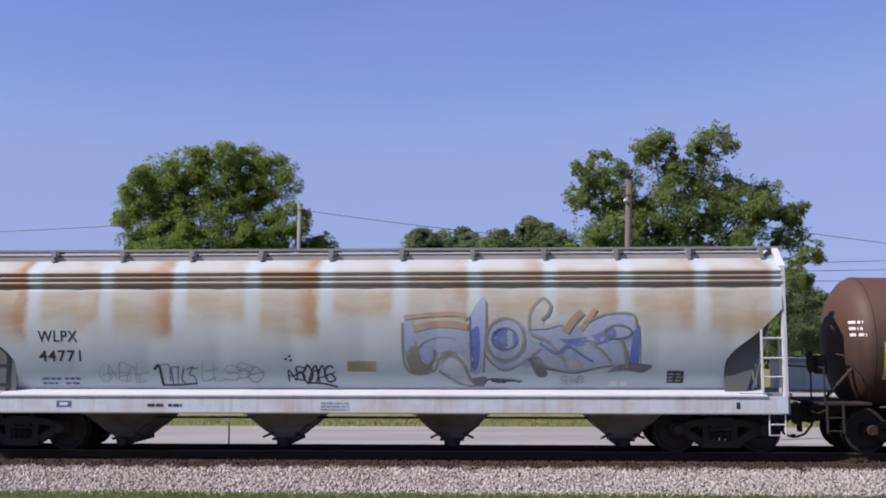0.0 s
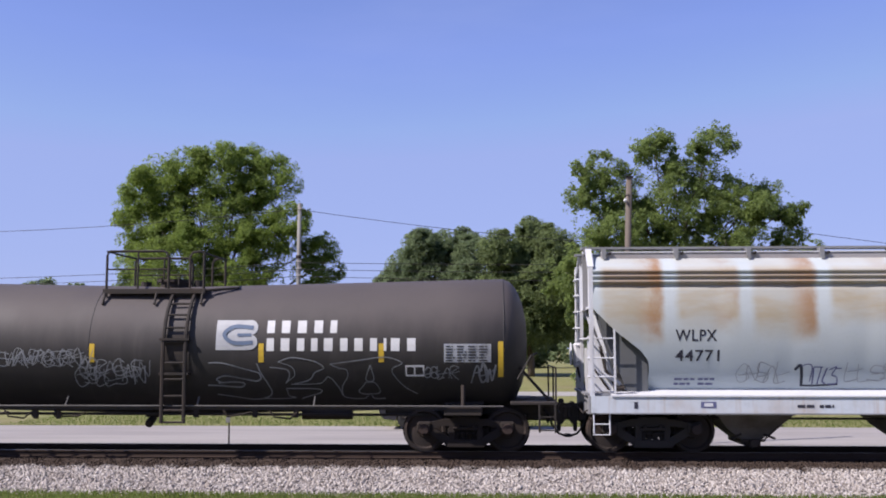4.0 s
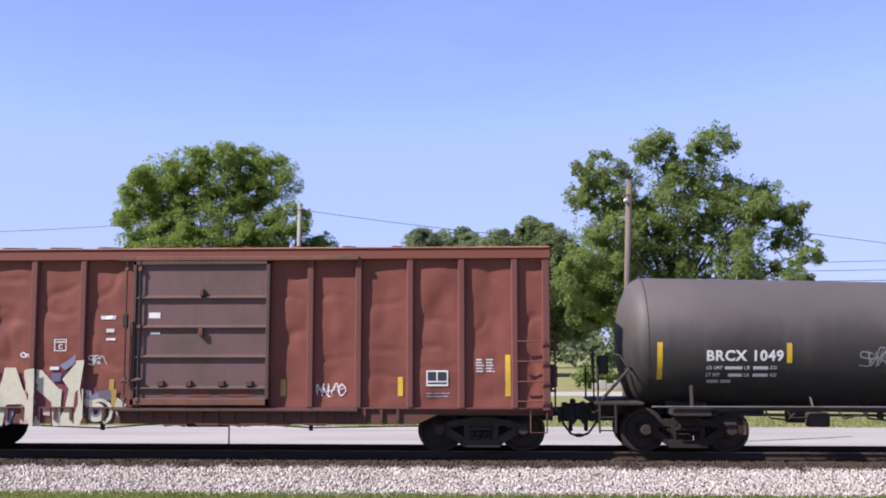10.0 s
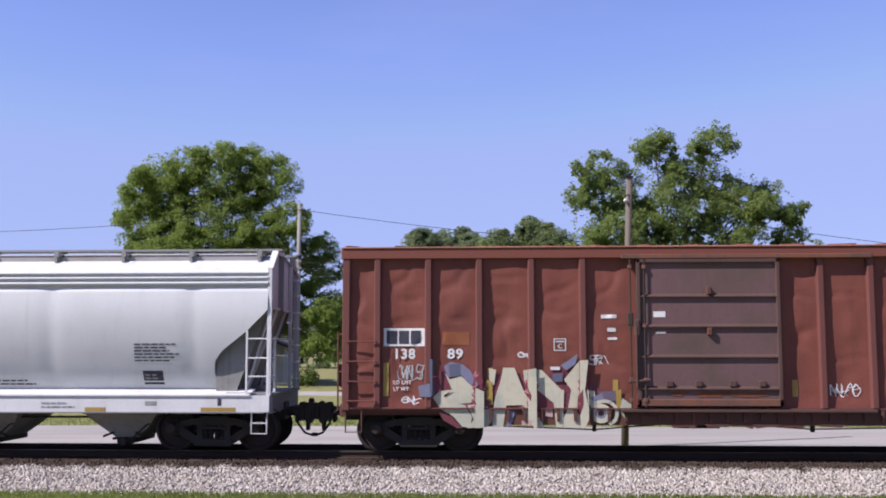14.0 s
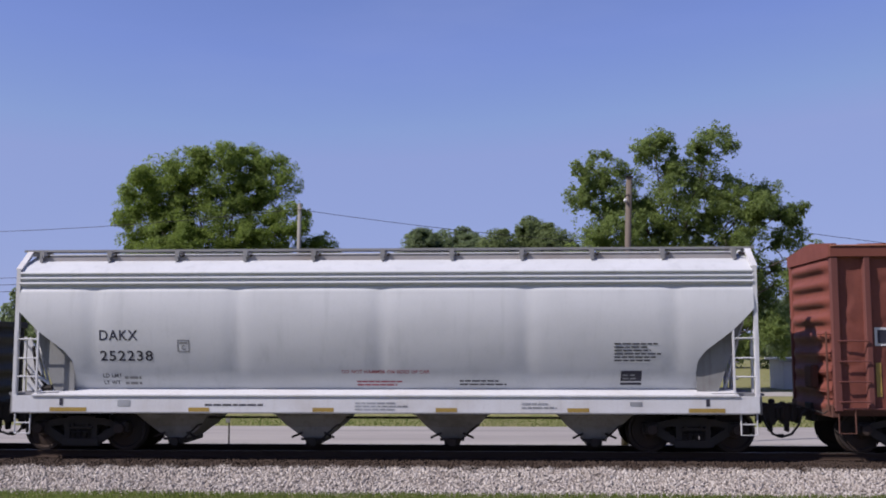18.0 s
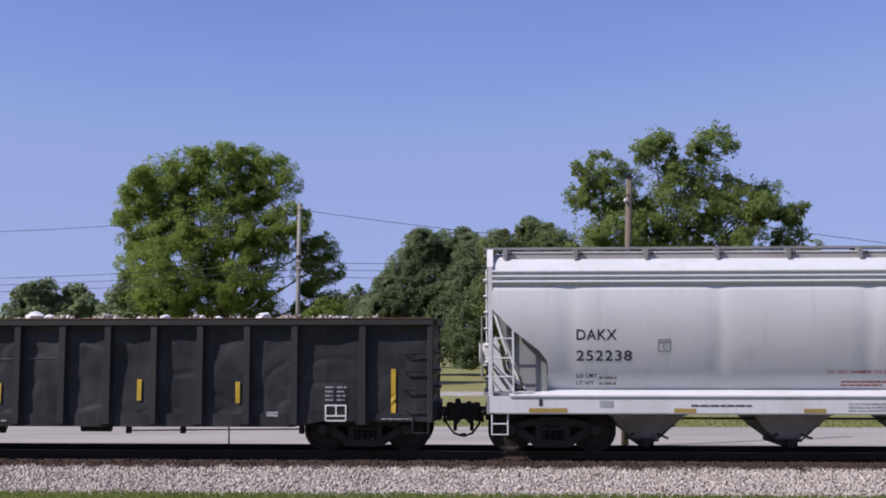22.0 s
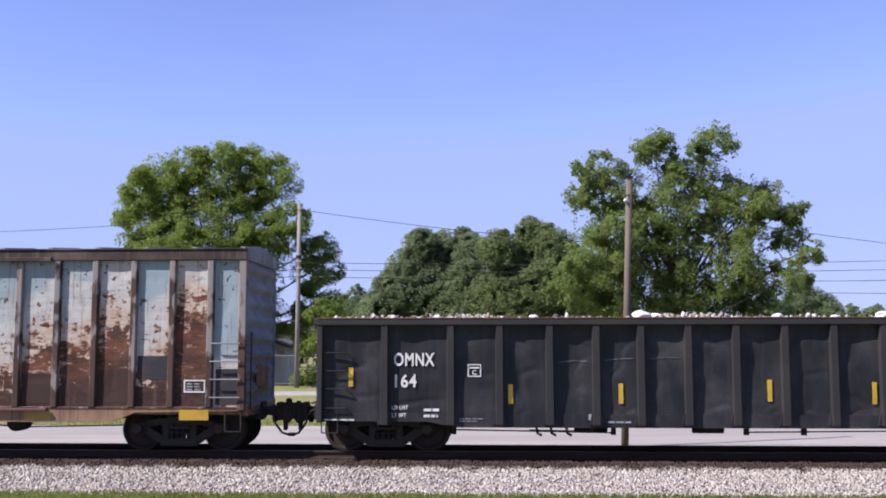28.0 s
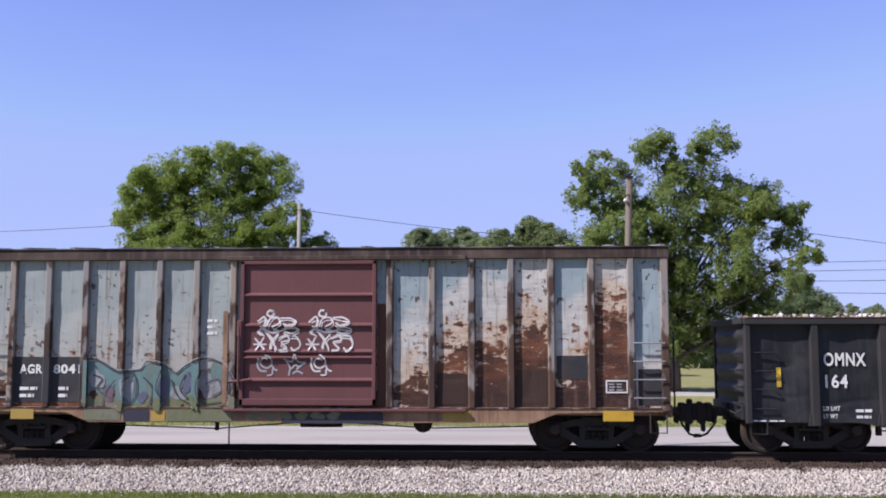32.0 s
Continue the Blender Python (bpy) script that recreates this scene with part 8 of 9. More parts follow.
part("graffiti_tag", scrawl(-35.55 + C, -34.98 + C, 1.16, 1.42, 5, 0.02, flat_c, 64, 4), WHITE_SPRAY, box_c, "white spray signature")
part("graffiti_tag", scrawl(-44.55 + C, -43.95 + C, 1.5, 1.82, 6, 0.022, flat_c, 65, 4), SILVER_SPRAY, box_c, "faint grey scribble")
part("graffiti_tag", scrawl(-44.45 + C, -44.1 + C, 1.0, 1.16, 3, 0.025, flat_c, 66, 4), WHITE_SPRAY, box_c)
part("graffiti_tag", scrawl(-42.0 + C, -41.7 + C, 1.95, 2.08, 3, 0.03, flat_c, 67, 4), WHITE_SPRAY, box_c)
part("graffiti_tag", scrawl(-40.5 + C, -40.15 + C, 1.8, 2.0, 3, 0.02, flat_c, 68, 4), WHITE_SPRAY, box_c)
# the large cream piece, over panels and ribs, down to the sill
painted_fills(box_c, [(-43.5, 1.45, 0.32, 0.35), (-43.1, 1.3, 0.5, 0.45), (-42.4, 1.3, 0.45, 0.4), (-41.8, 1.2, 0.45, 0.45), (-41.2, 1.25, 0.4, 0.45), (-40.7, 1.15, 0.35, 0.42)],
              skin_c, MAROON_SPRAY, "maroon sprayed background", C, 80)
steps_c = [r + e for r in ribs_c for e in (-0.09, 0.09)]
CREAM_COATS = itertools.count()


def cream_area(outline, material, label):
    painted_shape(box_c, outline, skin_c, steps_c, material, label, 0.0, 0.03 + 0.0004 * next(CREAM_COATS))


cream_area([(-5.95, 1.36), (-5.70, 1.42), (-5.63, 1.28), (-5.66, 1.14), (-5.90, 1.14)], LILAC_SPRAY, "dusty lilac sprayed patch")
cream_area([(-5.70, 1.94), (-5.60, 1.92), (-5.59, 1.17), (-5.69, 1.17)], NAVY_SPRAY, "slate blue sprayed strip")
cream_area([(-5.40, 1.78), (-5.26, 1.87), (-5.02, 1.83), (-4.84, 1.69), (-4.67, 1.38), (-4.81, 1.36), (-5.03, 1.59), (-5.33, 1.55)], LILAC_SPRAY, "dusty lilac sprayed shading")
cream_area([(-5.30, 1.81), (-5.05, 1.84), (-5.05, 1.57), (-5.27, 1.55)], NAVY_SPRAY, "slate blue sprayed patch")
cream_area([(-5.38, 1.64), (-5.27, 1.50), (-5.03, 1.57), (-4.81, 1.36), (-4.52, 1.24), (-4.52, 0.80), (-4.66, 0.79), (-4.73, 1.03), (-5.17, 0.98), (-5.41, 1.08), (-5.23, 1.29)], CREAM_SPRAY, "cream sprayed letter")
cream_area([(-5.63, 1.12), (-5.48, 1.26), (-5.20, 1.29), (-5.40, 1.17), (-5.27, 1.02), (-4.95, 0.97), (-4.81, 0.72), (-4.84, 0.49), (-5.02, 0.52), (-5.21, 0.74), (-5.46, 0.88)], CREAM_SPRAY, "cream sprayed letter")
cream_area([(-4.91, 0.97), (-4.51, 0.99), (-4.35, 0.72), (-4.49, 0.51), (-4.91, 0.49), (-4.77, 0.67)], CREAM_SPRAY, "cream sprayed letter")
cream_area([(-5.51, 0.83), (-5.23, 0.73), (-5.02, 0.49), (-5.12, 0.49), (-5.41, 0.65)], MAROON_SPRAY, "maroon sprayed shadow")
cream_area([(-4.51, 1.50), (-4.38, 1.45), (-4.37, 0.98), (-4.51, 0.98)], OCHRE, "ochre sprayed stroke")
cream_area([(-4.45, 1.74), (-4.30, 1.70), (-4.34, 1.38), (-4.44, 1.45)], CREAM_SPRAY, "cream sprayed stroke")
cream_area([(-4.15, 1.75), (-3.91, 1.75), (-3.73, 1.29), (-3.56, 1.02), (-3.56, 0.82), (-3.76, 0.97), (-4.09, 0.96), (-4.16, 0.51), (-4.38, 0.51), (-4.35, 0.97), (-4.31, 1.17), (-4.20, 1.49)], CREAM_SPRAY, "cream sprayed letter")
cream_area([(-4.02, 1.17), (-3.92, 1.38), (-3.84, 1.17)], MAROON_SPRAY, "dark opening in a letter")
cream_area([(-3.78, 0.94), (-3.58, 0.84), (-3.52, 0.56), (-3.66, 0.55)], CREAM_SPRAY, "cream sprayed letter")
cream_area([(-4.06, 0.86), (-3.90, 0.84), (-3.99, 0.56), (-4.09, 0.51)], LILAC_SPRAY, "dusty lilac sprayed patch")
cream_area([(-3.73, 1.69), (-3.46, 1.74), (-3.44, 0.84), (-3.30, 0.51), (-3.52, 0.50), (-3.62, 0.82), (-3.56, 1.17), (-3.71, 1.48)], CREAM_SPRAY, "cream sprayed letter")
cream_area([(-3.45, 1.71), (-3.34, 1.70), (-2.94, 1.29), (-2.91, 0.98), (-3.06, 0.98), (-3.44, 1.29)], CREAM_SPRAY, "cream sprayed letter")
cream_area([(-3.12, 1.29), (-2.88, 1.29), (-2.91, 0.51), (-3.05, 0.51), (-3.09, 0.91)], CREAM_SPRAY, "cream sprayed letter")
cream_area([(-3.28, 0.91), (-3.12, 0.89), (-3.12, 0.72), (-3.28, 0.75)], PINK_SPRAY, "pale pink sprayed patch")
cream_area([(-3.77, 0.65), (-3.56, 0.66), (-3.56, 0.56), (-3.77, 0.56)], PINK_SPRAY, "pale pink sprayed patch")
cream_area([(-3.16, 1.77), (-2.96, 1.77), (-2.96, 1.70), (-3.16, 1.70)], WHITE_SPRAY, "white dash")
cream_area([(-3.12, 1.62), (-2.91, 1.64), (-2.91, 1.46), (-3.10, 1.45)], NAVY_SPRAY, "dark framed patch")
cream_area([(-2.95, 1.80), (-2.78, 1.90), (-2.59, 2.04), (-2.63, 1.82), (-2.83, 1.69)], LILAC_SPRAY, "dusty lilac sprayed patch")
cream_area([(-2.88, 1.50), (-2.71, 1.70), (-2.55, 1.90), (-2.37, 1.91), (-2.41, 1.62), (-2.45, 1.29), (-2.35, 0.76), (-2.45, 0.51), (-2.98, 0.51), (-2.80, 0.91), (-2.73, 1.29)], CREAM_SPRAY, "cream sprayed letter")
cream_area([(-2.59, 1.17), (-2.49, 1.29), (-2.48, 0.98), (-2.56, 0.76), (-2.62, 0.84)], MAROON_SPRAY, "dark opening in a letter")
cream_area([(-2.41, 1.29), (-2.24, 1.26), (-2.23, 0.96), (-2.37, 0.75)], CREAM_SPRAY, "cream sprayed letter")
cream_area([(-2.17, 1.25), (-1.81, 1.27), (-1.80, 1.05), (-2.05, 1.07)], NAVY_SPRAY, "slate blue sprayed shading")
cream_area([(-1.80, 1.28), (-1.69, 1.30), (-1.69, 0.88), (-1.80, 0.87)], OCHRE, "ochre sprayed stroke")
cream_area([(-1.67, 1.12), (-1.46, 0.96), (-1.59, 0.82), (-1.63, 0.68), (-1.73, 0.87)], CREAM_SPRAY, "cream sprayed star")
cream_area([(-2.34, 1.12), (-2.09, 1.22), (-2.05, 1.08), (-2.21, 0.98)], LILAC_SPRAY, "dusty lilac sprayed patch")
for cx, cz, rx, rz, w, m in ((-2.12, 0.8, 0.17, 0.15, 0.1, CREAM_SPRAY), (-2.12, 0.8, 0.09, 0.08, 0.05, LILAC_SPRAY)):
    bm = bmesh.new()
    stroke(bm, [(cx + rx * math.cos(a), cz + rz * math.sin(a)) for a in (2 * math.pi * i / 10 for i in range(11))], w, skin_c, 0.046)
    part("graffiti_line", bm, m, box_c, "sprayed ring")
bm = bmesh.new()
stroke(bm, [(-2.25, 1.02), (-1.98, 1.05), (-1.8, 0.9), (-1.82, 0.68), (-1.95, 0.58)], 0.07, skin_c, 0.048)
part("graffiti_line", bm, CREAM_SPRAY, box_c, "cream curved stroke")

D = 89.05
ribs_d = [x + D for x in (-95.6, -94.81, -94.0, -93.2, -92.38, -91.57, -90.78, -87.42, -86.52, -85.68, -84.85, -84.0, -83.16, -82.33)]
door_d = (-90.6 + D, -87.7 + D)
box_d = boxcar(-D, 7.50, (-6.15, 6.0), ribs_d, door_d, (BOX_PEELING, PEEL_RIB, PEEL_EAVE, DOOR_MAROON, PEEL_SILL, PEEL_END, ROOF_GREY, PEEL_END, PEEL_LIP),
               "derelict boxcar with peeling light blue paint and rust, maroon door", 0.13, [1.12, 1.5, 1.88, 2.26], 0.018, 0.6, (0.6, 0.76))
dd = sliding_door(box_d, *door_d, 0.98, 4.0, [3.3, 2.66, 2.1, 1.98, 1.5], DOOR_MAROON, DOOR_MAROON, None, False)
flat_d = panel_skin(7.50, ribs_d, door_d, -D, 0.9, 4.06, 0.018)
skin_d, door_skin_d = side_skin(ribs_d, 0.08, flat_d), (lambda x, z: -1.563 if any(abs(z - b) < 0.06 for b in (3.3, 2.66, 2.1, 1.98, 1.5)) else -1.503)
def sprayed(parent, strokes, x0, z0, w, h, width, skin, material, label, wobble=0.0, seed=0):
    """Each stroke of a tag on its own, drawn in a box x0, z0, w, h."""
    rnd = random.Random(seed)
    for k, o in enumerate(strokes):
        bm = bmesh.new()
        stroke(bm, [(x0 + (a + rnd.uniform(-wobble, wobble)) * w, z0 + (b + rnd.uniform(-wobble, wobble)) * h) for a, b in o], width * rnd.uniform(0.85, 1.15), skin, 0.004 + 0.0006 * (k % 8), 1, 16)
        part("graffiti_stroke", bm, material, parent, label)


def loop(cx, cz, r, turns=1.0, start=0.0, grow=0.0):
    n = int(7 * turns) + 1
    return [(cx + (r + grow * i) * math.cos(start + i * 0.9), cz + (r + grow * i) * math.sin(start + i * 0.9)) for i in range(n + 1)]


TAG = [loop(0.36, 0.93, 0.075), [(0.08, 0.74), (0.22, 0.84), (0.24, 0.66), (0.1, 0.5), (0.2, 0.42)], [(0.3, 0.62), (0.36, 0.8), (0.52, 0.84), (0.55, 0.7), (0.4, 0.6), (0.56, 0.5)],
       [(0.58, 0.82), (0.78, 0.82), (0.92, 0.72), (0.74, 0.64), (0.64, 0.7)], [(0.66, 0.58), (0.86, 0.6), (0.96, 0.54), (0.8, 0.46), (0.64, 0.5)], [(0.0, 0.2), (0.28, 0.2)], [(0.06, 0.06), (0.22, 0.36)],
       [(0.04, 0.34), (0.24, 0.06)], [(0.2, 0.56), (0.36, 0.34), (0.5, 0.08)], [(0.52, 0.44), (0.38, 0.24), (0.36, 0.1)], [(0.54, 0.34), (0.7, 0.42), (0.76, 0.3), (0.6, 0.24), (0.72, 0.1), (0.56, 0.06)],
       [(0.78, 0.4), (0.94, 0.38), (1.0, 0.2), (0.9, 0.06), (0.8, 0.12)], [(0.14, 0.62), (0.4, 0.48), (0.66, 0.54), (0.8, 0.68)]]
for k, x0 in enumerate((-90.32, -89.2)):
    sprayed(dd, TAG, x0 + D, 2.06, 1.0, 0.9, 0.034, door_skin_d, WHITE_SPRAY, "white spray line", 0.012, k)
for k, x0 in enumerate((-90.28, -89.16)):
    sprayed(dd, [*TAG[1:5], *TAG[8:12]], x0 + D, 2.03, 0.96, 0.88, 0.022, door_skin_d, WHITE_SPRAY, "white spray line", 0.03, k + 11)
SWIRL = [loop(0.42, 0.62, 0.16, 1.0, 0.6, 0.022), [(0.1, 0.78), (0.06, 0.5), (0.2, 0.24), (0.5, 0.22)], [(0.72, 0.5), (0.8, 0.3), (1.0, 0.22)], [(0.5, 0.02), (0.72, 0.06), (0.74, 0.3)]]
STAR = [[(0.0, 0.75), (0.35, 0.66), (0.5, 1.0)], [(0.5, 1.0), (0.62, 0.66), (1.0, 0.6)], [(1.0, 0.6), (0.7, 0.4), (0.55, 0.3)], [(0.0, 0.75), (0.26, 0.42), (0.2, 0.0)], [(0.4, 0.1), (0.6, 0.22), (0.85, 0.08)], [(0.3, 0.3), (0.5, 0.46), (0.72, 0.36)]]
for k, (x0, shape) in enumerate(((-90.25, SWIRL), (-89.65, STAR), (-89.1, SWIRL))):
    sprayed(dd, shape, x0 + D, 1.58, 0.46, 0.46, 0.036, door_skin_d, SILVER_SPRAY if k < 2 else WHITE_SPRAY, "pale spray line", 0.02, k + 5)
part("dark_patch", patched([(-95.55 + D, -94.05 + D, 1.02, 1.98)], skin_d, 0.006), PATCH_GREY, box_d, "charcoal overpainted patch")
lettering("AGR", -95.42 + D, 1.62, 0.2, flat_d, WHITE_PAINT, box_d, 0.5)
lettering("8041", -94.68 + D, 1.62, 0.2, flat_d, WHITE_PAINT, box_d, 0.6)
part("small_writing", bars_block(-95.4 + D, -94.95 + D, 1.12, 1.42, 2, lambda x, z: flat_d(x, z) - 0.008, 71), WHITE_PAINT, box_d)
part("small_writing", bars_block(-94.55 + D, -94.25 + D, 1.12, 1.42, 2, lambda x, z: flat_d(x, z) - 0.008, 72), WHITE_PAINT, box_d)
part("dark_patch", patched([(-83.9 + D, -83.25 + D, 1.5, 2.0)], flat_d, 0.004), PATCH_GREY, box_d, "charcoal overpainted patch")
part("dark_patch", patched([(-84.74 + D, -84.1 + D, 1.0, 1.7)], flat_d, 0.004), PATCH_DUN, box_d, "dun overpainted patch")
part("dark_patch", patched([(-86.42 + D, -85.78 + D, 0.98, 1.62)], flat_d, 0.004), PATCH_DUN, box_d, "dun overpainted patch")
part("dark_patch", patched([(-82.2 + D, -81.72 + D, 0.96, 1.72)], flat_d, 0.004), PATCH_GREY, box_d, "charcoal overpainted corner")
bm = bmesh.new()
for r in ((-82.88, -82.42, 1.22, 1.25), (-82.88, -82.42, 1.46, 1.49), (-82.88, -82.85, 1.22, 1.49), (-82.45, -82.42, 1.22, 1.49)):
    patch(bm, r[0] + D, r[1] + D, r[2], r[3], flat_d, 0.012)
part("lube_stencil", bm, WHITE_PAINT, box_d, "white framed stencil")
part("stencil_writing", bars_block(-82.82 + D, -82.48 + D, 1.27, 1.45, 3, flat_d, 73, 2), SILVER_SPRAY, box_d)
part("white_stencil", bars_block(-91.35 + D, -91.1 + D, 2.45, 2.85, 3, flat_d, 74), WHITE_PAINT, box_d)
sill_skin = lambda x, z: -1.464
part("yellow_block", patched([(-82.95 + D, -82.32 + D, 0.64, 0.86)], sill_skin), TAPE_DULL, box_d, "yellow painted sill block")
plates("yellow_block", [(-95.55 + D, -95.05 + D, 0.66, 0.88), (-92.5 + D, -92.2 + D, 0.62, 0.84), (-86.3 + D, -85.7 + D, 0.64, 0.84)], sill_skin, OCHRE, box_d, "faded yellow sill block")
plates("black_block", [(-89.7 + D, -87.55 + D, 0.58, 0.86), (-93.1 + D, -92.55 + D, 0.62, 0.86)], sill_skin, BLACK_PAINT, box_d, "black painted sill length")
part("mushroom_tank", tubed([(-86.75 + D, -0.9, 0.55), (-86.75 + D, -0.5, 0.55)], 0.2, 16), STEEL_DARK, box_d, "round brown reservoir end", True)
painted_fills(box_d, [(-93.85 + k * 0.24, 1.0 + 0.05 * math.sin(k * 1.7), 0.16, 0.13) for k in range(14)], skin_d, GREEN_SPRAY, "moss green sprayed ground", D, 120, 0.006)
seams_d = [r + w for r in ribs_d for w in (-0.0801, 0.0801)]
painted_shape(box_d, [(-94.0, 0.98), (-94.0, 1.92), (-93.6, 1.84), (-93.2, 1.68), (-92.8, 1.7), (-92.6, 1.85), (-92.2, 1.75), (-92.0, 1.62), (-91.7, 1.82), (-91.3, 1.92), (-90.97, 1.75), (-90.9, 0.98)],
              skin_d, seams_d, TEAL_SPRAY, "faded teal sprayed ground", D, 0.004)
painted_fills(box_d, [(-91.28, 1.36, 0.24, 0.26), (-93.05, 1.32, 0.13, 0.3), (-93.72, 1.5, 0.16, 0.2), (-91.95, 1.2, 0.16, 0.14)], skin_d, PEEL_END, "bare pale patch in the teal", D, 130, 0.012)
painted_fills(box_d, [(-92.25, 1.3, 0.1, 0.26), (-93.45, 1.2, 0.13, 0.16), (-91.75, 1.42, 0.09, 0.22), (-92.72, 1.12, 0.1, 0.12)], skin_d, NAVY_SPRAY, "slate shadow in the teal", D, 150, 0.015)
EDGE = [[(-93.94, 1.94), (-93.7, 1.9), (-93.34, 1.69), (-93.1, 1.66), (-92.78, 1.7)], [(-92.78, 1.7), (-92.63, 1.87), (-92.28, 1.8), (-92.0, 1.62)], [(-92.0, 1.62), (-91.72, 1.83), (-91.3, 1.94), (-90.94, 1.76), (-90.7, 1.42)],
        [(-93.8, 1.6), (-93.6, 1.5), (-93.7, 1.3), (-93.4, 1.1)], [(-93.3, 1.5), (-93.5, 1.25), (-93.6, 0.95)], [(-93.1, 1.5), (-92.9, 1.6), (-92.85, 1.2), (-92.95, 1.0)], [(-92.7, 1.55), (-92.5, 1.3), (-92.55, 0.95)],
        [(-92.3, 1.7), (-92.4, 1.3), (-92.2, 1.0)], [(-92.1, 1.5), (-91.95, 1.15), (-91.7, 0.98)], [(-91.8, 1.6), (-91.9, 1.3), (-91.75, 1.1)], [(-91.45, 1.7), (-91.55, 1.3), (-91.4, 1.0), (-91.0, 1.02)],
        [(-91.35, 1.4), (-91.1, 1.5), (-90.95, 1.3), (-91.2, 1.15)], [(-91.0, 1.7), (-90.85, 1.4), (-90.9, 1.1)]]
painted_lines(box_d, EDGE, skin_d, DULL_INK, "dark sprayed outline", D, (0.034, 0.026, 0.03), 0.02, 1, 14)
painted_lines(box_d, [[(x + 0.02, z + 0.045) for x, z in o] for o in EDGE[:3]], skin_d, SILVER_SPRAY, "thin pale sprayed edge", D, (0.016, 0.014), 0.03, 1, 14)
part("rust_strip", patched([(-91.0 + D, -90.9 + D, 0.98, 2.95)], lambda x, z: -PANEL_Y - 0.016, 0.004), PEEL_SILL, box_d, "orange rust strip beside the door")
part("rust_strip", patched([(-87.68 + D, -87.5 + D, 0.98, 3.1)], lambda x, z: -PANEL_Y - 0.016, 0.004), BOX_SILL, box_d, "dark rust strip beside the door")
bm = bmesh.new()
for k in range(6):
    fill_blob(bm, -90.3 + k * 0.34 + D, 0.74, 0.15, 0.08, sill_skin, 140 + k, 0.008 + 0.0006 * k, 14)
part("graffiti_piece", bm, GREEN_SPRAY, box_d, "green sprayed marks on the sill")
plates("graffiti_fill", [(-93.95 + D, -93.16 + D, 0.64, 0.87), (-92.16 + D, -90.75 + D, 0.62, 0.87)], sill_skin, GREEN_SPRAY, box_d, "green sprayed length of the sill")

# ---- gondola ----
def gondola(place, half, trucks, ribs):
    car = thing("gondola_car", "dull black ribbed gondola car loaded with pale scrap", "gondola car", "freight cars of the train")
    CARS.append((car, place))
    stops = sorted([-half + 0.02, half - 0.02, *ribs])
    for k, (a, b) in enumerate(zip(stops, stops[1:])):
        part("side_panel", dented_panel(a, b, -PANEL_Y, 0.62, 2.66, 300 + k, 0.05), GON_BLACK, car, "", True)
    part("inner_side", boxed(-half, half, -PANEL_Y + 0.05, -PANEL_Y + 0.08, 0.7, 2.7), GON_BLACK, car)
    part("far_side", boxed(-half, half, PANEL_Y - 0.06, PANEL_Y, 0.6, 2.7), GON_BLACK, car)
    for r in ribs:
        bm = bmesh.new()
        lo = [bm.verts.new((r + x, y, 0.56)) for x, y in ((-0.09, -PANEL_Y), (-0.07, -1.51), (0.07, -1.51), (0.09, -PANEL_Y))]
        hi = [bm.verts.new((r + x, y, 2.64)) for x, y in ((-0.085, -PANEL_Y), (-0.065, -1.53), (0.065, -1.53), (0.085, -PANEL_Y))]
        for i in range(3):
            bm.faces.new((lo[i], lo[i + 1], hi[i + 1], hi[i]))
        bm.faces.new(lo[::-1])
        bm.faces.new(hi)
        rib = part("side_rib", bm, GON_RIB, car)
        part("rib_foot", prismed([(r - 0.15, 0.56), (r + 0.15, 0.56), (r + 0.12, 0.74), (r + 0.09, 0.82), (r - 0.09, 0.82), (r - 0.12, 0.74)], -1.46, -1.4), GON_BLACK, rib)
    for s in (-1, 1):
        part("top_rail", boxed(-half - 0.03, half + 0.03, min(s * 1.36, s * 1.55), max(s * 1.36, s * 1.55), 2.64, 2.78, bevel=0.015), GON_RIB, car)
        part("rail_cap", boxed(-half - 0.02, half + 0.02, min(s * 1.37, s * 1.56), max(s * 1.37, s * 1.56), 2.78, 2.8), GON_RUST, car, "rusty worn top of the rail")
        part("end_wall", corrugated_end(s * (half - 0.02), s, 1.4, 0.75, 2.66, 5, 0.09), GON_BLACK, car, "black ridged end wall", True)
        part("end_rail", boxed(min(s * (half - 0.1), s * (half + 0.1)), max(s * (half - 0.1), s * (half + 0.1)), -1.49, 1.49, 2.65, 2.79, bevel=0.015), GON_RIB, car)
        part("corner_post", boxed(min(s * (half - 0.1), s * (half + 0.02)), max(s * (half - 0.1), s * (half + 0.02)), -1.53, -1.35, 0.6, 2.64, bevel=0.015), GON_RIB, car)
        part("far_corner_post", boxed(min(s * (half - 0.1), s * (half + 0.02)), max(s * (half - 0.1), s * (half + 0.02)), 1.35, 1.475, 0.6, 2.66, bevel=0.015), GON_RIB, car)
        part("end_sill", boxed(min(s * (half - 0.1), s * (half + 0.08)), max(s * (half - 0.1), s * (half + 0.08)), -1.4, 1.4, 0.66, 0.98, bevel=0.015), GON_BLACK, car)
        ladder(car, min(s * (half - 0.08), s * (half - 0.6)), max(s * (half - 0.08), s * (half - 0.6)), -1.47, [0.9, 1.3, 1.68, 2.06], GON_BLACK, False, gap=0.01)
        bm = bmesh.new()
        for z in (1.0, 1.35, 1.7, 2.05):
            tube(bm, [(s * half, -1.3, z), (s * (half + 0.16), -1.3, z), (s * (half + 0.16), -0.9, z), (s * half, -0.9, z)], 0.018, 6)
        part("end_ladder", bm, GON_BLACK, car)
        stirrup(car, s * (half - 0.42), s * (half - 0.08), -1.42, 0.38, 0.72, GON_BLACK)
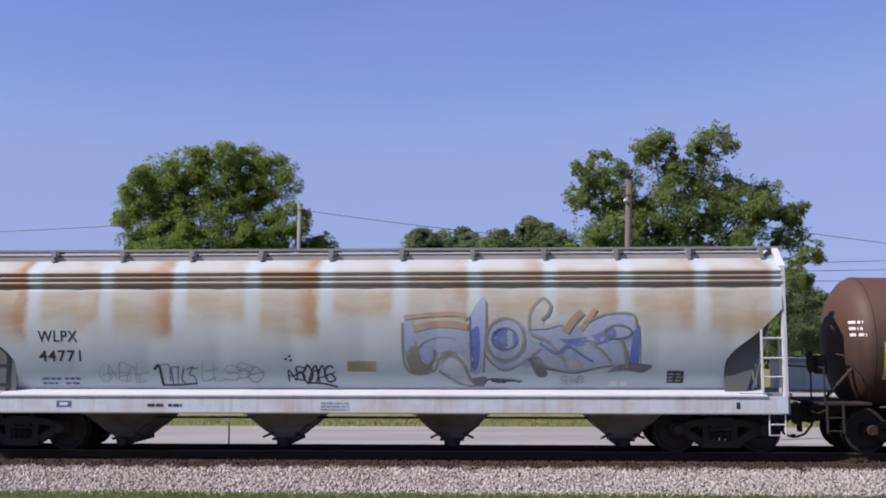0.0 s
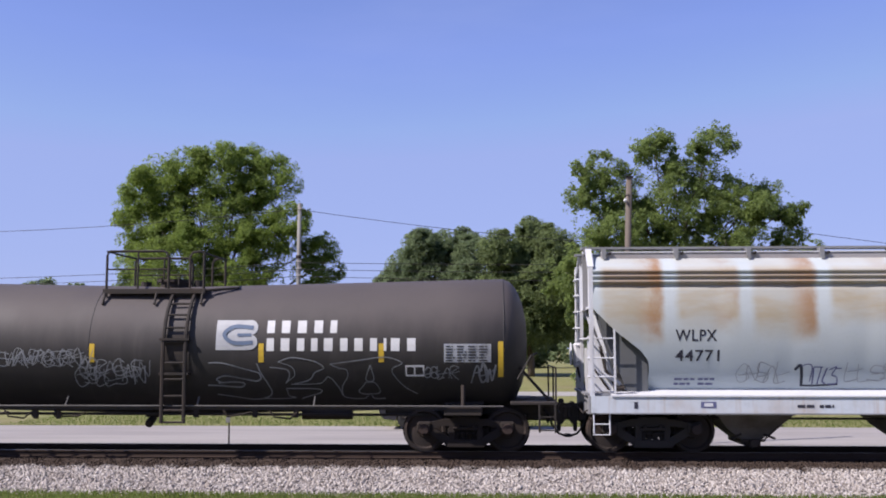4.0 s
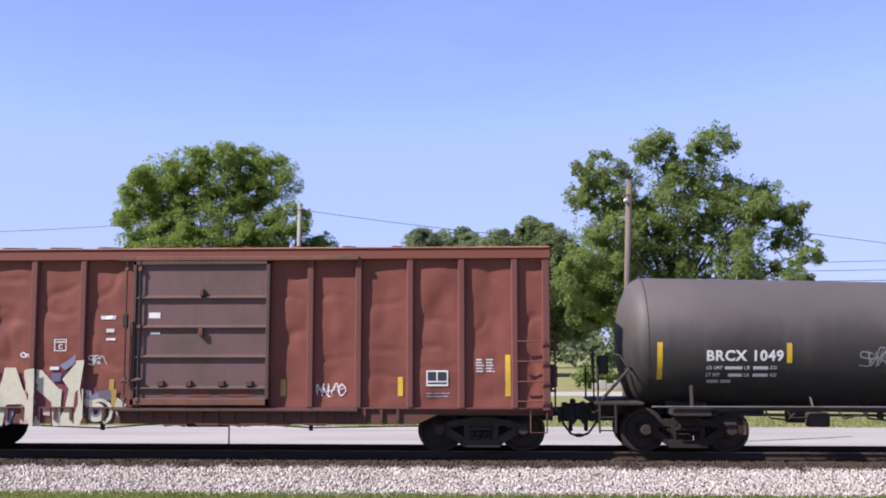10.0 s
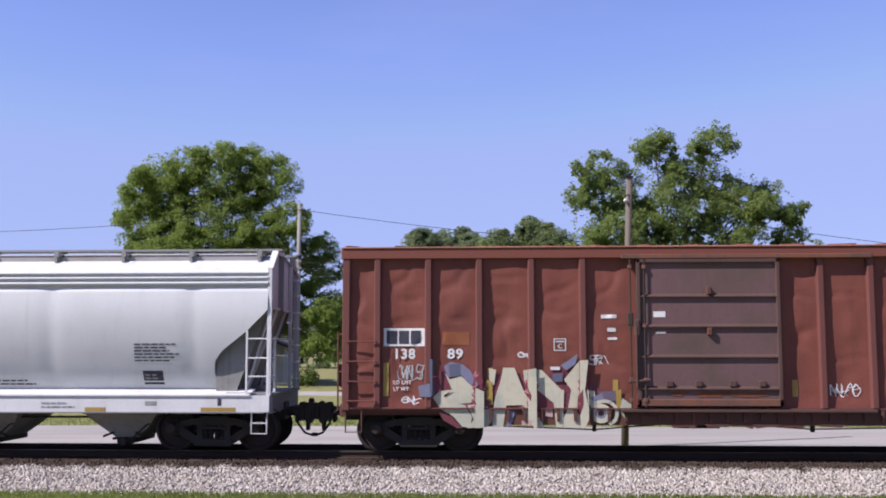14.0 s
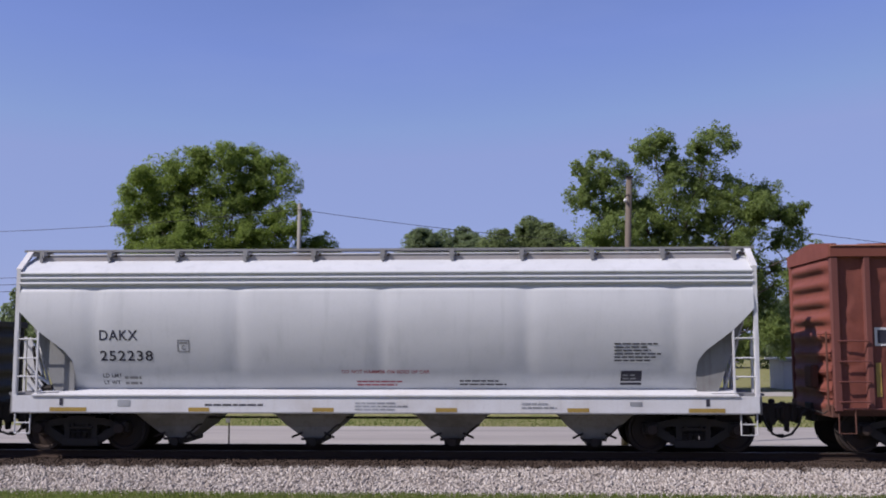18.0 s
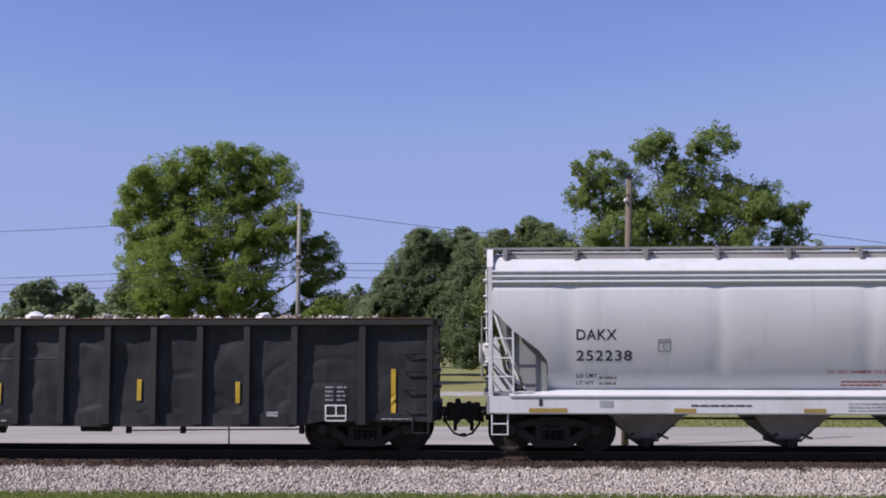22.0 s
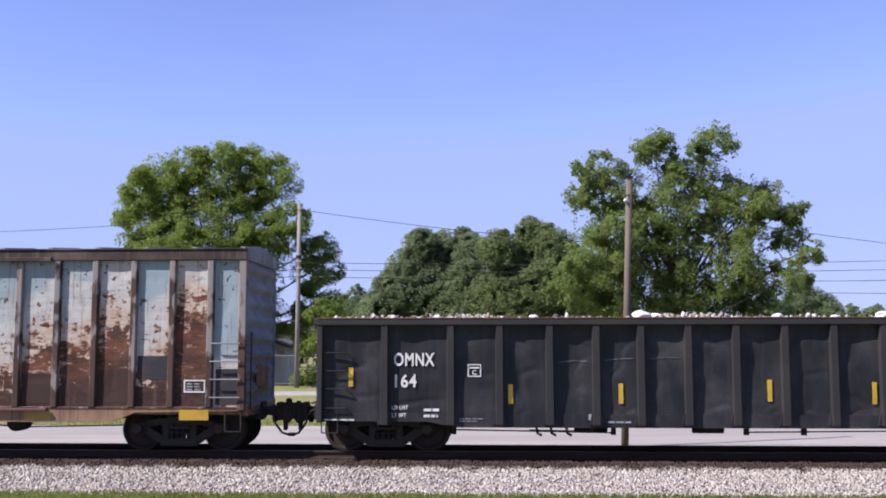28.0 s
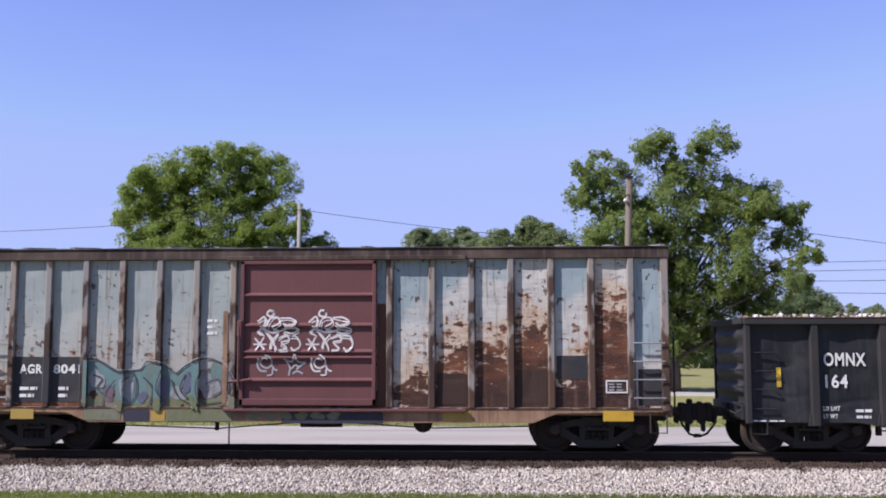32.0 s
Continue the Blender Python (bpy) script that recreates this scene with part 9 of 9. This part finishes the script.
        coupler(car, half + 0.04, s, 0.57 if s > 0 else 0.76)
    a, b = trucks[0] + 1.3, trucks[1] - 1.3
    out = [(-half, 0.78), (-half, 0.62), (a - 0.4, 0.62), (a + 0.2, 0.5), (b - 0.2, 0.5), (b + 0.4, 0.62), (half, 0.62), (half, 0.78)]
    for y in (-1.405, 1.325):
        part("side_sill", prismed(out, y, y + 0.08), GON_BLACK, car)
    part("floor", boxed(-half, half, -1.36, 1.36, 0.8, 0.88), STEEL_DARK, car)
    part("centre_sill", boxed(-half, half, -0.3, 0.3, 0.55, 0.9), STEEL_DARK, car)
    for x in (-5.0, -1.6, 1.2, 2.4, 5.0):
        part("brake_hanger", boxed(x - 0.05, x + 0.05, -0.95, -0.85, 0.32, 0.6), STEEL_DARK, car)
    part("brake_rod", tubed([(-5.0, -0.9, 0.42), (-1.6, -0.9, 0.36)], 0.016, 6), STEEL_DARK, car)
    part("brake_rod", tubed([(1.2, -0.9, 0.38), (5.0, -0.9, 0.42)], 0.016, 6), STEEL_DARK, car)
    part("brake_cylinder", tubed([(-2.4, -0.6, 0.5), (-1.7, -0.6, 0.5)], 0.15, 12), STEEL_DARK, car, "", True)
    part("air_reservoir", tubed([(0.1, -0.75, 0.44), (0.75, -0.75, 0.44)], 0.1, 12), STEEL_DARK, car, "", True)
    for x in (-3.25, -2.95, -2.62):
        part("pipe_hanger", tubed([(x, -1.1, 0.55), (x + 0.03, -1.1, 0.36), (x + 0.12, -1.1, 0.32)], 0.03, 6), STEEL_DARK, car)
    part("air_pipe", tubed([(-3.4, -1.1, 0.42), (-2.4, -1.1, 0.4), (-2.0, -1.1, 0.46)], 0.025, 6), STEEL_DARK, car)
    for x in trucks:
        truck(car, x)
    return car


G = 72.13
ribs_g = [x + G for x in (-65.75, -67.2, -68.22, -69.23, -70.23, -71.23, -72.22, -73.2, -74.13, -75.1, -76.15, -77.18, -78.58)]
gon = gondola(-G, 7.86, (-6.45, 6.4), ribs_g)
sheet_g = panel_skin(7.86, ribs_g, (), 299, 0.62, 2.66, 0.05)
flat_g = lambda x, z: sheet_g(x, z) - 0.012 if z > 0.79 else -1.411
SHEETS.append(flat_g)
lettering("OMNX", -78.38 + G, 1.78, 0.28, flat_g, WHITE_PAINT, gon, 0.86)
lettering("164", -78.36 + G, 1.33, 0.28, flat_g, WHITE_PAINT, gon, 0.46)
lettering("LD LMT", -78.42 + G, 0.87, 0.085, flat_g, WHITE_PAINT, gon, 0.34)
lettering("LT WT", -78.42 + G, 0.71, 0.085, flat_g, WHITE_PAINT, gon, 0.3)
part("small_writing", bars_block(-77.75 + G, -77.35 + G, 0.71, 0.96, 2, flat_g, 75, 1), WHITE_PAINT, gon)
bm = bmesh.new()
for r in ((-76.82, -76.8, 1.56, 1.82), (-76.56, -76.54, 1.56, 1.82), (-76.82, -76.54, 1.56, 1.58), (-76.82, -76.54, 1.8, 1.82), (-76.78, -76.58, 1.73, 1.76)):
    patch(bm, r[0] + G, r[1] + G, r[2], r[3], flat_g)
part("inspection_box", bm, WHITE_PAINT, gon, "small white-framed mark")
lettering("C", -76.73 + G, 1.6, 0.1, flat_g, WHITE_PAINT, gon, 0.09)
for x, z0, z1 in ((-79.3, 1.35, 1.75), (-75.92, 1.0, 1.4), (-73.62, 1.0, 1.42), (-70.55, 1.05, 1.5), (-68.42, 1.0, 1.45), (-65.1, 0.8, 1.72), (-71.85, 1.0, 1.42), (-74.55, 1.02, 1.4)):
    if x not in (-71.85, -74.55):
        part("reflector", patched([(x + G - 0.048, x + G + 0.048, z0, z1)], flat_g, 0.012), YELLOW, gon, "yellow reflector strip")
bm = bmesh.new()
for r in ((-66.55, -66.09, 0.62, 0.65), (-66.55, -66.09, 0.94, 0.97), (-66.55, -66.52, 0.62, 0.97), (-66.12, -66.09, 0.62, 0.97), (-66.33, -66.3, 0.73, 0.94), (-66.55, -66.09, 0.72, 0.75)):
    patch(bm, r[0] + G, r[1] + G, r[2], r[3], flat_g)
part("lube_stencil", bm, WHITE_PAINT, gon, "white framed stencil")
part("small_writing", bars_block(-66.55 + G, -66.05 + G, 1.05, 1.4, 4, flat_g, 76, 2), DULL_SILVER, gon)
part("small_writing", bars_block(-65.35 + G, -64.55 + G, 0.66, 0.72, 1, flat_g, 77), SILVER_SPRAY, gon)
plates("pale_label", [(-67.8 + G, -67.55 + G, 0.72, 0.82), (-74.3 + G, -74.05 + G, 0.66, 0.78)], flat_g, SILVER_SPRAY, gon, "pale label")
part("small_writing", bars_block(-79.85 + G, -79.1 + G, 0.64, 0.7, 1, flat_g, 78), WHITE_PAINT, gon)
part("small_writing", bars_block(-77.0 + G, -76.4 + G, 0.62, 0.72, 2, flat_g, 79), SILVER_SPRAY, gon)
part("small_writing", bars_block(-73.9 + G, -73.2 + G, 0.6, 0.68, 1, flat_g, 80), SILVER_SPRAY, gon)
for k, (x, z) in enumerate(((-74.62, 1.88), (-73.66, 1.92), (-72.7, 1.95))):
    sheet = lambda x, z: sheet_g(x, z) - 0.006
    bm = bmesh.new()
    stroke(bm, [(x + G - 0.28, z - 0.02), (x + G, z + 0.01), (x + G + 0.3, z + 0.02 * (k % 2))], 0.022, sheet)
    part("scuff", bm, SCUFF, gon, "pale scuffed fold in the sheet")
# the load: a bed of rubble, mounded a little above the rail
load = stones(3600, (-7.7, 7.7), (-1.3, 1.3), 0.06)
centre = load.mean(1)
grow = rng.uniform(0.4, 1.7, len(load))[:, None, None]
load = centre[:, None, :] + (load - centre[:, None, :]) * grow
heap = 2.70 + 0.05 * np.sin(centre[:, 0] * 1.9 + 1.0) * np.cos(centre[:, 0] * 0.77) + 0.05 * np.sin(centre[:, 0] * 6.1 + 3 * centre[:, 1]) + 0.04 * np.cos(centre[:, 1] * 1.2)
heap = np.where(centre[:, 0] > 6.6, heap - 0.12, heap)
load[:, :, 2] += (heap - np.array([bed_z(t) for t in centre[:, 1]]) + rng.uniform(0, 0.42, len(load)) ** 3)[:, None]
rubble = part("scrap_load", soup("scrap_load", load, TRI8, RUBBLE), None, gon, "loose pale scrap and rubble")
tagged(rubble, kind="stuff")
part("load_bed", boxed(-7.75, 7.75, -1.34, 1.34, 0.9, 2.68), SCRAP, gon)
for x, z, r in ((-73.1, 2.9, 0.2), (-72.8, 2.88, 0.14), (-68.0, 2.88, 0.17), (-70.2, 2.86, 0.12), (-69.0, 2.85, 0.09), (-75.4, 2.85, 0.1), (-76.4, 2.84, 0.1), (-66.2, 2.85, 0.09)):
    bm = bmesh.new()
    bmesh.ops.create_icosphere(bm, subdivisions=2, radius=r)
    for v in bm.verts:
        v.co = v.co * (1 + 0.5 * noise.noise(v.co * 6 + Vector((x, 0, 0)))) * Vector((1, 1, 0.5))
        v.co += Vector((x + G, -0.9, z - 0.03))
    part("scrap_lump", bm, WHITE_PAINT, gon, "white crumpled lump")


# ---- road vehicles ----
def wheel_for(car, x, y, r, rim):
    bm = bmesh.new()
    lathe(bm, [(r * 0.62, -0.1), (r * 0.92, -0.11), (r, -0.07), (r, 0.07), (r * 0.92, 0.11), (r * 0.62, 0.1)], 24)
    w = part("wheel", bm, TYRE, car, "", True)
    w.location = (x, y, r)
    bm = bmesh.new()
    lathe(bm, [(0.05, -0.112), (r * 0.2, -0.11), (r * 0.24, -0.08), (r * 0.55, -0.085), (r * 0.63, -0.105), (r * 0.63, 0.1)], 20)
    part("rim", bm, rim, w)
    for k in range(5):
        a = 2 * math.pi * k / 5
        part("spoke", tubed([(r * 0.15 * math.cos(a), -0.1, r * 0.15 * math.sin(a)), (r * 0.6 * math.cos(a), -0.1, r * 0.6 * math.sin(a))], 0.035, 6), rim, w)
    return w


def shell(outline, half_w, tuck):
    """A car body from its side outline: full width low down, narrower towards the roof."""
    bm = bmesh.new()
    loops = []
    for f in (-1.0, -0.94, 0.94, 1.0):
        loops.append([bm.verts.new((x, (half_w - tuck * max(0.0, z - 0.85)) * f, z if abs(f) < 0.99 else z * 0.985 + 0.01)) for x, z in outline])
    for a, b in zip(loops, loops[1:]):
        for i in range(len(outline)):
            j = (i + 1) % len(outline)
            bm.faces.new((a[i], a[j], b[j], b[i]))
    bm.faces.new(loops[0])
    bm.faces.new(loops[-1][::-1])
    bmesh.ops.recalc_face_normals(bm, faces=bm.faces)
    return bm


def arched(base, wheels, r):
    """Adds wheel arches to the lower edge of an outline that runs from the rear to the front."""
    out = []
    for x in wheels:
        out += [(x + r * math.cos(a), 0.3 + r * math.sin(a)) for a in (math.pi * k / 8 for k in range(9))]
    return out


def sedan(x, y):
    car = thing("sedan_car", "silver sedan driving along the road", "car")
    car.location = (x, y, -0.60)
    out = [(2.25, 0.25)] + arched(None, (1.3, -1.3), 0.36) + [(-2.15, 0.25), (-2.3, 0.45), (-2.25, 0.72), (-1.3, 0.95), (-0.55, 1.4), (0.75, 1.42), (1.6, 1.0), (2.2, 0.95), (2.3, 0.6)]
    part("body", shell(out, 0.88, 0.35), CAR_SILVER, car)
    for s in (-1, 1):
        g = [(-1.05, 0.96), (-0.5, 1.33), (0.05, 1.36), (0.05, 0.97)]
        h = [(0.11, 0.97), (0.11, 1.36), (0.7, 1.35), (1.3, 0.99)]
        for o in (g, h):
            part("side_window", prismed(o, s * 0.78 - 0.04, s * 0.78 + 0.04), DARK_GLASS, car)
        # black strips at sill and bumpers draw the shade low on the body
        part("sill_shade", boxed(-0.92, 0.92, s * 0.885 - 0.02, s * 0.885 + 0.02, 0.2, 0.29, bevel=0.01), TYRE, car, "dark strip for the shade along the sill")
        part("side_moulding", boxed(-0.9, 0.9, s * 0.89 - 0.012, s * 0.89 + 0.012, 0.55, 0.6, bevel=0.005), TYRE, car)
        for x in (-0.82, 0.08, 0.92):
            part("door_gap", boxed(x - 0.012, x + 0.012, s * 0.882 - 0.01, s * 0.882 + 0.01, 0.32, 0.9), TYRE, car)
        for x in (-1.3, 1.3):
            part("wheel_housing", tubed([(x, s * 0.55, 0.31), (x, s * 0.72, 0.31)], 0.37, 18), TYRE, car)
        for x0, x1 in ((-2.28, -1.72), (1.72, 2.27)):
            part("bumper_shade", boxed(x0, x1, s * 0.86 - 0.03, s * 0.86 + 0.03, 0.24, 0.34, bevel=0.01), TYRE, car)
        part("tail_lamp", boxed(2.15, 2.29, s * 0.72 - 0.12, s * 0.72 + 0.12, 0.66, 0.82, bevel=0.02), LAMP_RED, car)
        part("headlight", boxed(-2.27, -2.1, s * 0.68 - 0.14, s * 0.68 + 0.14, 0.58, 0.7, bevel=0.02), LAMP_CLEAR, car)
        part("mirror", boxed(-0.85, -0.7, s * 0.95 - 0.07, s * 0.95 + 0.07, 0.98, 1.1, bevel=0.02), CAR_SILVER, car)
    part("windscreen", prismed_x([(-0.62, 0.99), (0.62, 0.99), (0.55, 1.02), (-0.55, 1.02)], -1.28, -1.2), DARK_GLASS, car)
    wheels = [wheel_for(car, x, yy, 0.31, ALLOY) for x in (-1.3, 1.3) for yy in (-0.8, 0.8)]
    return car, wheels


def pickup(x, y):
    car = thing("pickup_truck", "dark pickup truck driving along the road", "pickup truck")
    car.location = (x, y, -0.60)
    out = [(2.6, 0.45)] + arched(None, (1.65, -1.65), 0.42) + [(-2.5, 0.35), (-2.65, 0.6), (-2.6, 0.95), (-1.5, 1.12), (-0.8, 1.75), (0.45, 1.78), (0.65, 1.1), (2.6, 1.08), (2.68, 0.7)]
    part("body", shell(out, 0.96, 0.16), CAR_DARK, car)
    for s in (-1, 1):
        part("side_window", prismed([(-1.25, 1.16), (-0.75, 1.66), (0.35, 1.68), (0.45, 1.16)], s * 0.86 - 0.04, s * 0.86 + 0.04), DARK_GLASS, car)
        part("headlight", boxed(-2.66, -2.5, s * 0.75 - 0.14, s * 0.75 + 0.14, 0.72, 0.88, bevel=0.02), LAMP_CLEAR, car)
        part("tail_lamp", boxed(2.56, 2.69, s * 0.84 - 0.08, s * 0.84 + 0.08, 0.8, 1.05, bevel=0.02), LAMP_RED, car)
    part("rear_bumper", boxed(2.55, 2.8, -0.9, 0.9, 0.5, 0.66, bevel=0.03), CAR_DARK, car)
    part("hitch", boxed(2.75, 2.95, -0.06, 0.06, 0.45, 0.53, bevel=0.01), STEEL_DARK, car)
    wheels = [wheel_for(car, x, yy, 0.38, STEEL_DARK) for x in (-1.65, 1.65) for yy in (-0.84, 0.84)]
    return car, wheels


# ---- across the road: house, shed, lamp and swings ----
house = thing("house", "small white clapboard house with a grey roof under the trees", "house")
house.location = (-22.9, 62.0, GROUND_BACK)
part("wall", boxed(-5.5, 5.5, 0, 7, -0.2, 3.0), SIDING, house)
for k in range(14):
    part("clapboard", boxed(-5.52, 5.52, -0.025, 0.0, 0.25 + k * 0.19, 0.25 + k * 0.19 + 0.17), SIDING, house)
part("gable_wall", prismed([(-5.5, 3.0), (5.5, 3.0), (0, 5.0)], 0.0, 0.2), SIDING, house)
part("roof", prismed([(-6.0, 2.85), (0, 5.05), (6.0, 2.85), (6.0, 3.05), (0, 5.3), (-6.0, 3.05)], -0.5, 7.4), SHINGLE, house)
for x in (-2.6, 3.4):
    w = part("window", boxed(x - 0.55, x + 0.55, -0.06, 0.0, 1.1, 2.5, bevel=0.01), WHITE_TRIM, house)
    for xa in (x - 0.46, x + 0.04):
        part("pane", boxed(xa, xa + 0.42, -0.075, -0.06, 1.2, 2.4), DARK_GLASS, w)
    part("sill", boxed(x - 0.65, x + 0.65, -0.14, 0.0, 1.02, 1.1), WHITE_TRIM, w)
d = part("door", boxed(0.1, 1.1, -0.06, 0.0, 0.3, 2.4, bevel=0.01), DARK_GLASS, house, "dark front door")
porch = part("porch", boxed(-9.2, -5.5, -1.0, 3.0, -0.2, 0.35), CONCRETE, house)
part("porch_roof", prismed([(-9.6, 2.7), (-5.5, 3.5), (-5.5, 3.65), (-9.6, 2.85)], -1.3, 3.2), SHINGLE, house)
for x in (-9.0, -7.4, -5.8):
    part("porch_column", boxed(x - 0.1, x + 0.1, -0.9, -0.7, 0.35, 2.75, bevel=0.02), WHITE_TRIM, house)
part("porch_rail", boxed(-9.0, -5.8, -0.83, -0.77, 1.1, 1.18), WHITE_TRIM, house)
for k in range(15):
    part("baluster", boxed(-8.95 + k * 0.21, -8.9 + k * 0.21, -0.82, -0.78, 0.35, 1.1), WHITE_TRIM, house)

shed = thing("shed", "low white metal shed on the grass", "shed")
shed.location = (22.4, 48.0, GROUND_BACK)
part("wall", boxed(-2.4, 4.6, 0, 3.4, 0.0, 2.0), SHED_WALL, shed)
part("roof", boxed(-2.7, 4.9, -0.35, 3.7, 2.0, 2.16, bevel=0.02), SHED_WALL, shed, "white overhanging roof")
part("fascia", boxed(-2.7, 4.9, -0.37, -0.35, 1.86, 2.1), GALV, shed)
for k in range(18):
    part("wall_rib", boxed(-2.35 + k * 0.39, -2.31 + k * 0.39, -0.025, 0.0, 0.1, 1.9), SHED_WALL, shed)
dr = part("roller_door", boxed(-1.0, 1.2, -0.06, 0.0, 0.0, 1.7), WHITE_TRIM, shed, "white panelled door")
for k in range(4):
    part("door_panel", boxed(-0.92, 1.12, -0.075, -0.06, 0.08 + k * 0.4, 0.4 + k * 0.4, bevel=0.006), WHITE_TRIM, dr)

lamp = thing("street_lamp", "thin grey street lamp at the edge of the wood", "street lamp")
lamp.location = (-0.85, 72.0, GROUND_BACK)
part("post", tubed([(0, 0, 0), (0, 0, 5.9)], 0.09, 8, 0.065), GREY_POLE, lamp)
part("arm", tubed([(0, 0, 5.75), (0.35, -0.1, 5.86), (0.55, -0.1, 5.8)], 0.05, 6), GREY_POLE, lamp)
part("lamp_head", boxed(0.4, 0.75, -0.22, 0.08, 5.58, 5.78, bevel=0.04), WHITE_PAINT, lamp, "white lamp head")

swing = thing("swing_set", "grey metal swing frame on the lawn", "swing set")
swing.location = (-5.2, 104.0, GROUND_BACK)
part("top_bar", tubed([(-1.5, 0, 2.3), (1.5, 0, 2.3)], 0.05, 6), GALV, swing)
for x in (-1.5, 1.5):
    for y in (-0.9, 0.9):
        part("leg", tubed([(x, 0, 2.3), (x, y, 0)], 0.05, 6), GALV, swing)
for x in (-0.7, 0.7):
    sw = part("seat", boxed(x - 0.25, x + 0.25, -0.12, 0.12, 0.5, 0.55), BLACK_HOSE, swing)
    for dx in (-0.22, 0.22):
        part("chain", tubed([(x + dx, 0, 0.55), (x + dx, 0, 2.3)], 0.015, 4), GALV, sw)

for bx, by, w in ((7.4, 49.0, 1.5), (8.4, 51.0, 0.8), (-26.8, 53.0, 0.9), (-14.0, 53.0, 1.0)):
    bush = thing("bush", "rounded green garden bush on the lawn", "bush")
    bush.location = (bx, by, GROUND_BACK)
    part("foliage", soup("foliage", leaves([(0, w * 0.75, w * 0.8, 0), (w * 0.6, w * 0.5, w * 0.55, 0.2), (-w * 0.6, w * 0.5, w * 0.5, -0.2)], 260, 0.2, int(bx * 10) % 97 + 3), [(0, 1, 2, 3)], LEAF_MID), None, bush)
    part("stem", tubed([(0, 0, -0.1), (0, 0, w * 0.8)], 0.06, 6), BARK, bush)

wall_low = thing("garden_wall", "low pale concrete block wall on the lawn", "garden wall")
wall_low.location = (8.4, 47.5, GROUND_BACK)
for k in range(6):
    part("block", boxed(-1.5 + k * 0.5, -1.04 + k * 0.5, -0.12, 0.12, 0, 0.42 + 0.2 * (k % 2), bevel=0.02), CONCRETE, wall_low)
gate = thing("wire_gate", "grey chain-link gate panel beside the pole", "gate")
gate.location = (-14.8, 50.2, GROUND_BACK)
part("gate_frame", tubed([(-0.9, 0, 0), (-0.9, 0, 2.3), (0.7, 0, 2.3), (0.7, 0, 0)], 0.04, 6), GALV, gate)
for k in range(9):
    part("gate_bar", tubed([(-0.7 + k * 0.17, 0, 0.3), (-0.7 + k * 0.17, 0, 2.3)], 0.012, 4), GALV, gate)
part("gate_rail", tubed([(-0.9, 0, 0.3), (0.7, 0, 0.3)], 0.025, 6), GALV, gate)

silver, silver_wheels = sedan(1.37, 12.35)
dark, dark_wheels = pickup(6.0, 13.0)

# ---- what moves ----
TRAVEL = [0.0, 3.459, 6.914, 10.268, 13.603, 16.882, 20.103, 23.283, 26.392, 29.211, 31.882, 34.589, 37.301, 39.962, 42.596, 45.139, 47.7,
          50.283, 52.832, 55.371, 57.922, 60.488, 63.032, 65.391, 67.553, 69.741, 71.94, 74.148, 76.326, 78.515, 80.698, 82.947, 85.273]


def travel(t):
    """How far the train has rolled after t seconds; it slows from 3.5 to 2.3 metres a second."""
    i = min(int(t), 31)
    f = t - i
    p0, p1, p2, p3 = (TRAVEL[min(max(k, 0), 32)] for k in (i - 1, i, i + 1, i + 2))
    if i == 0:
        p0 = 2 * p1 - p2
    if i == 31:
        p3 = 2 * p2 - p1
    return p1 + 0.5 * f * (p2 - p0 + f * (2 * p0 - 5 * p1 + 4 * p2 - p3 + f * (3 * (p1 - p2) + p3 - p0)))


def motions():
    coarse = [i * 0.5 for i in range(65)]
    fine = [i / 6 for i in range(193)]
    for car, place in CARS:
        walk(car, [(t, pose(place + travel(t), 0, 0)) for t in coarse])
    for w, x in WHEELSETS:
        walk(w, [(t, Matrix.Translation((x, 0, WHEEL_R + TRACK_Z)) @ Matrix.Rotation(travel(t) / WHEEL_R, 4, "Y")) for t in fine])
    for car, x0, t0, y, v in ((silver, 1.37, 6.0, 12.35, -15.0), (dark, 6.0, 3.5, 13.0, -14.4)):
        walk(car, [(t, pose(x0 + v * (t - t0), y, -0.60)) for t in (0.0, 8.0, 16.0, 24.0, 32.0)])
    # the road wheels turn while their car is in sight
    for wheels, t0, v in ((silver_wheels, 6.0, -15.0), (dark_wheels, 3.5, -14.4)):
        times = [t0 - 1.2 + 0.03 * i for i in range(81)]
        for w in wheels:
            p, r = w.location.copy(), w.location.z
            turned = [(t, Matrix.Translation(p) @ Matrix.Rotation(v * (t - t0) / r, 4, "Y")) for t in times]
            walk(w, [(0.0, turned[0][1]), *turned, (32.0, turned[-1][1])])


# lines of writing too small to pick apart
for ob in list(bpy.data.objects):
    if ob.name.split(".")[0] in ("small_writing", "weight_writing", "panel_writing", "notice_writing", "sill_writing", "warning_writing", "stencil_writing", "end_writing", "data_block",
                                 "maker_mark", "white_stencil", "graffiti_tag"):
        tagged(ob, kind="stuff")

motions()
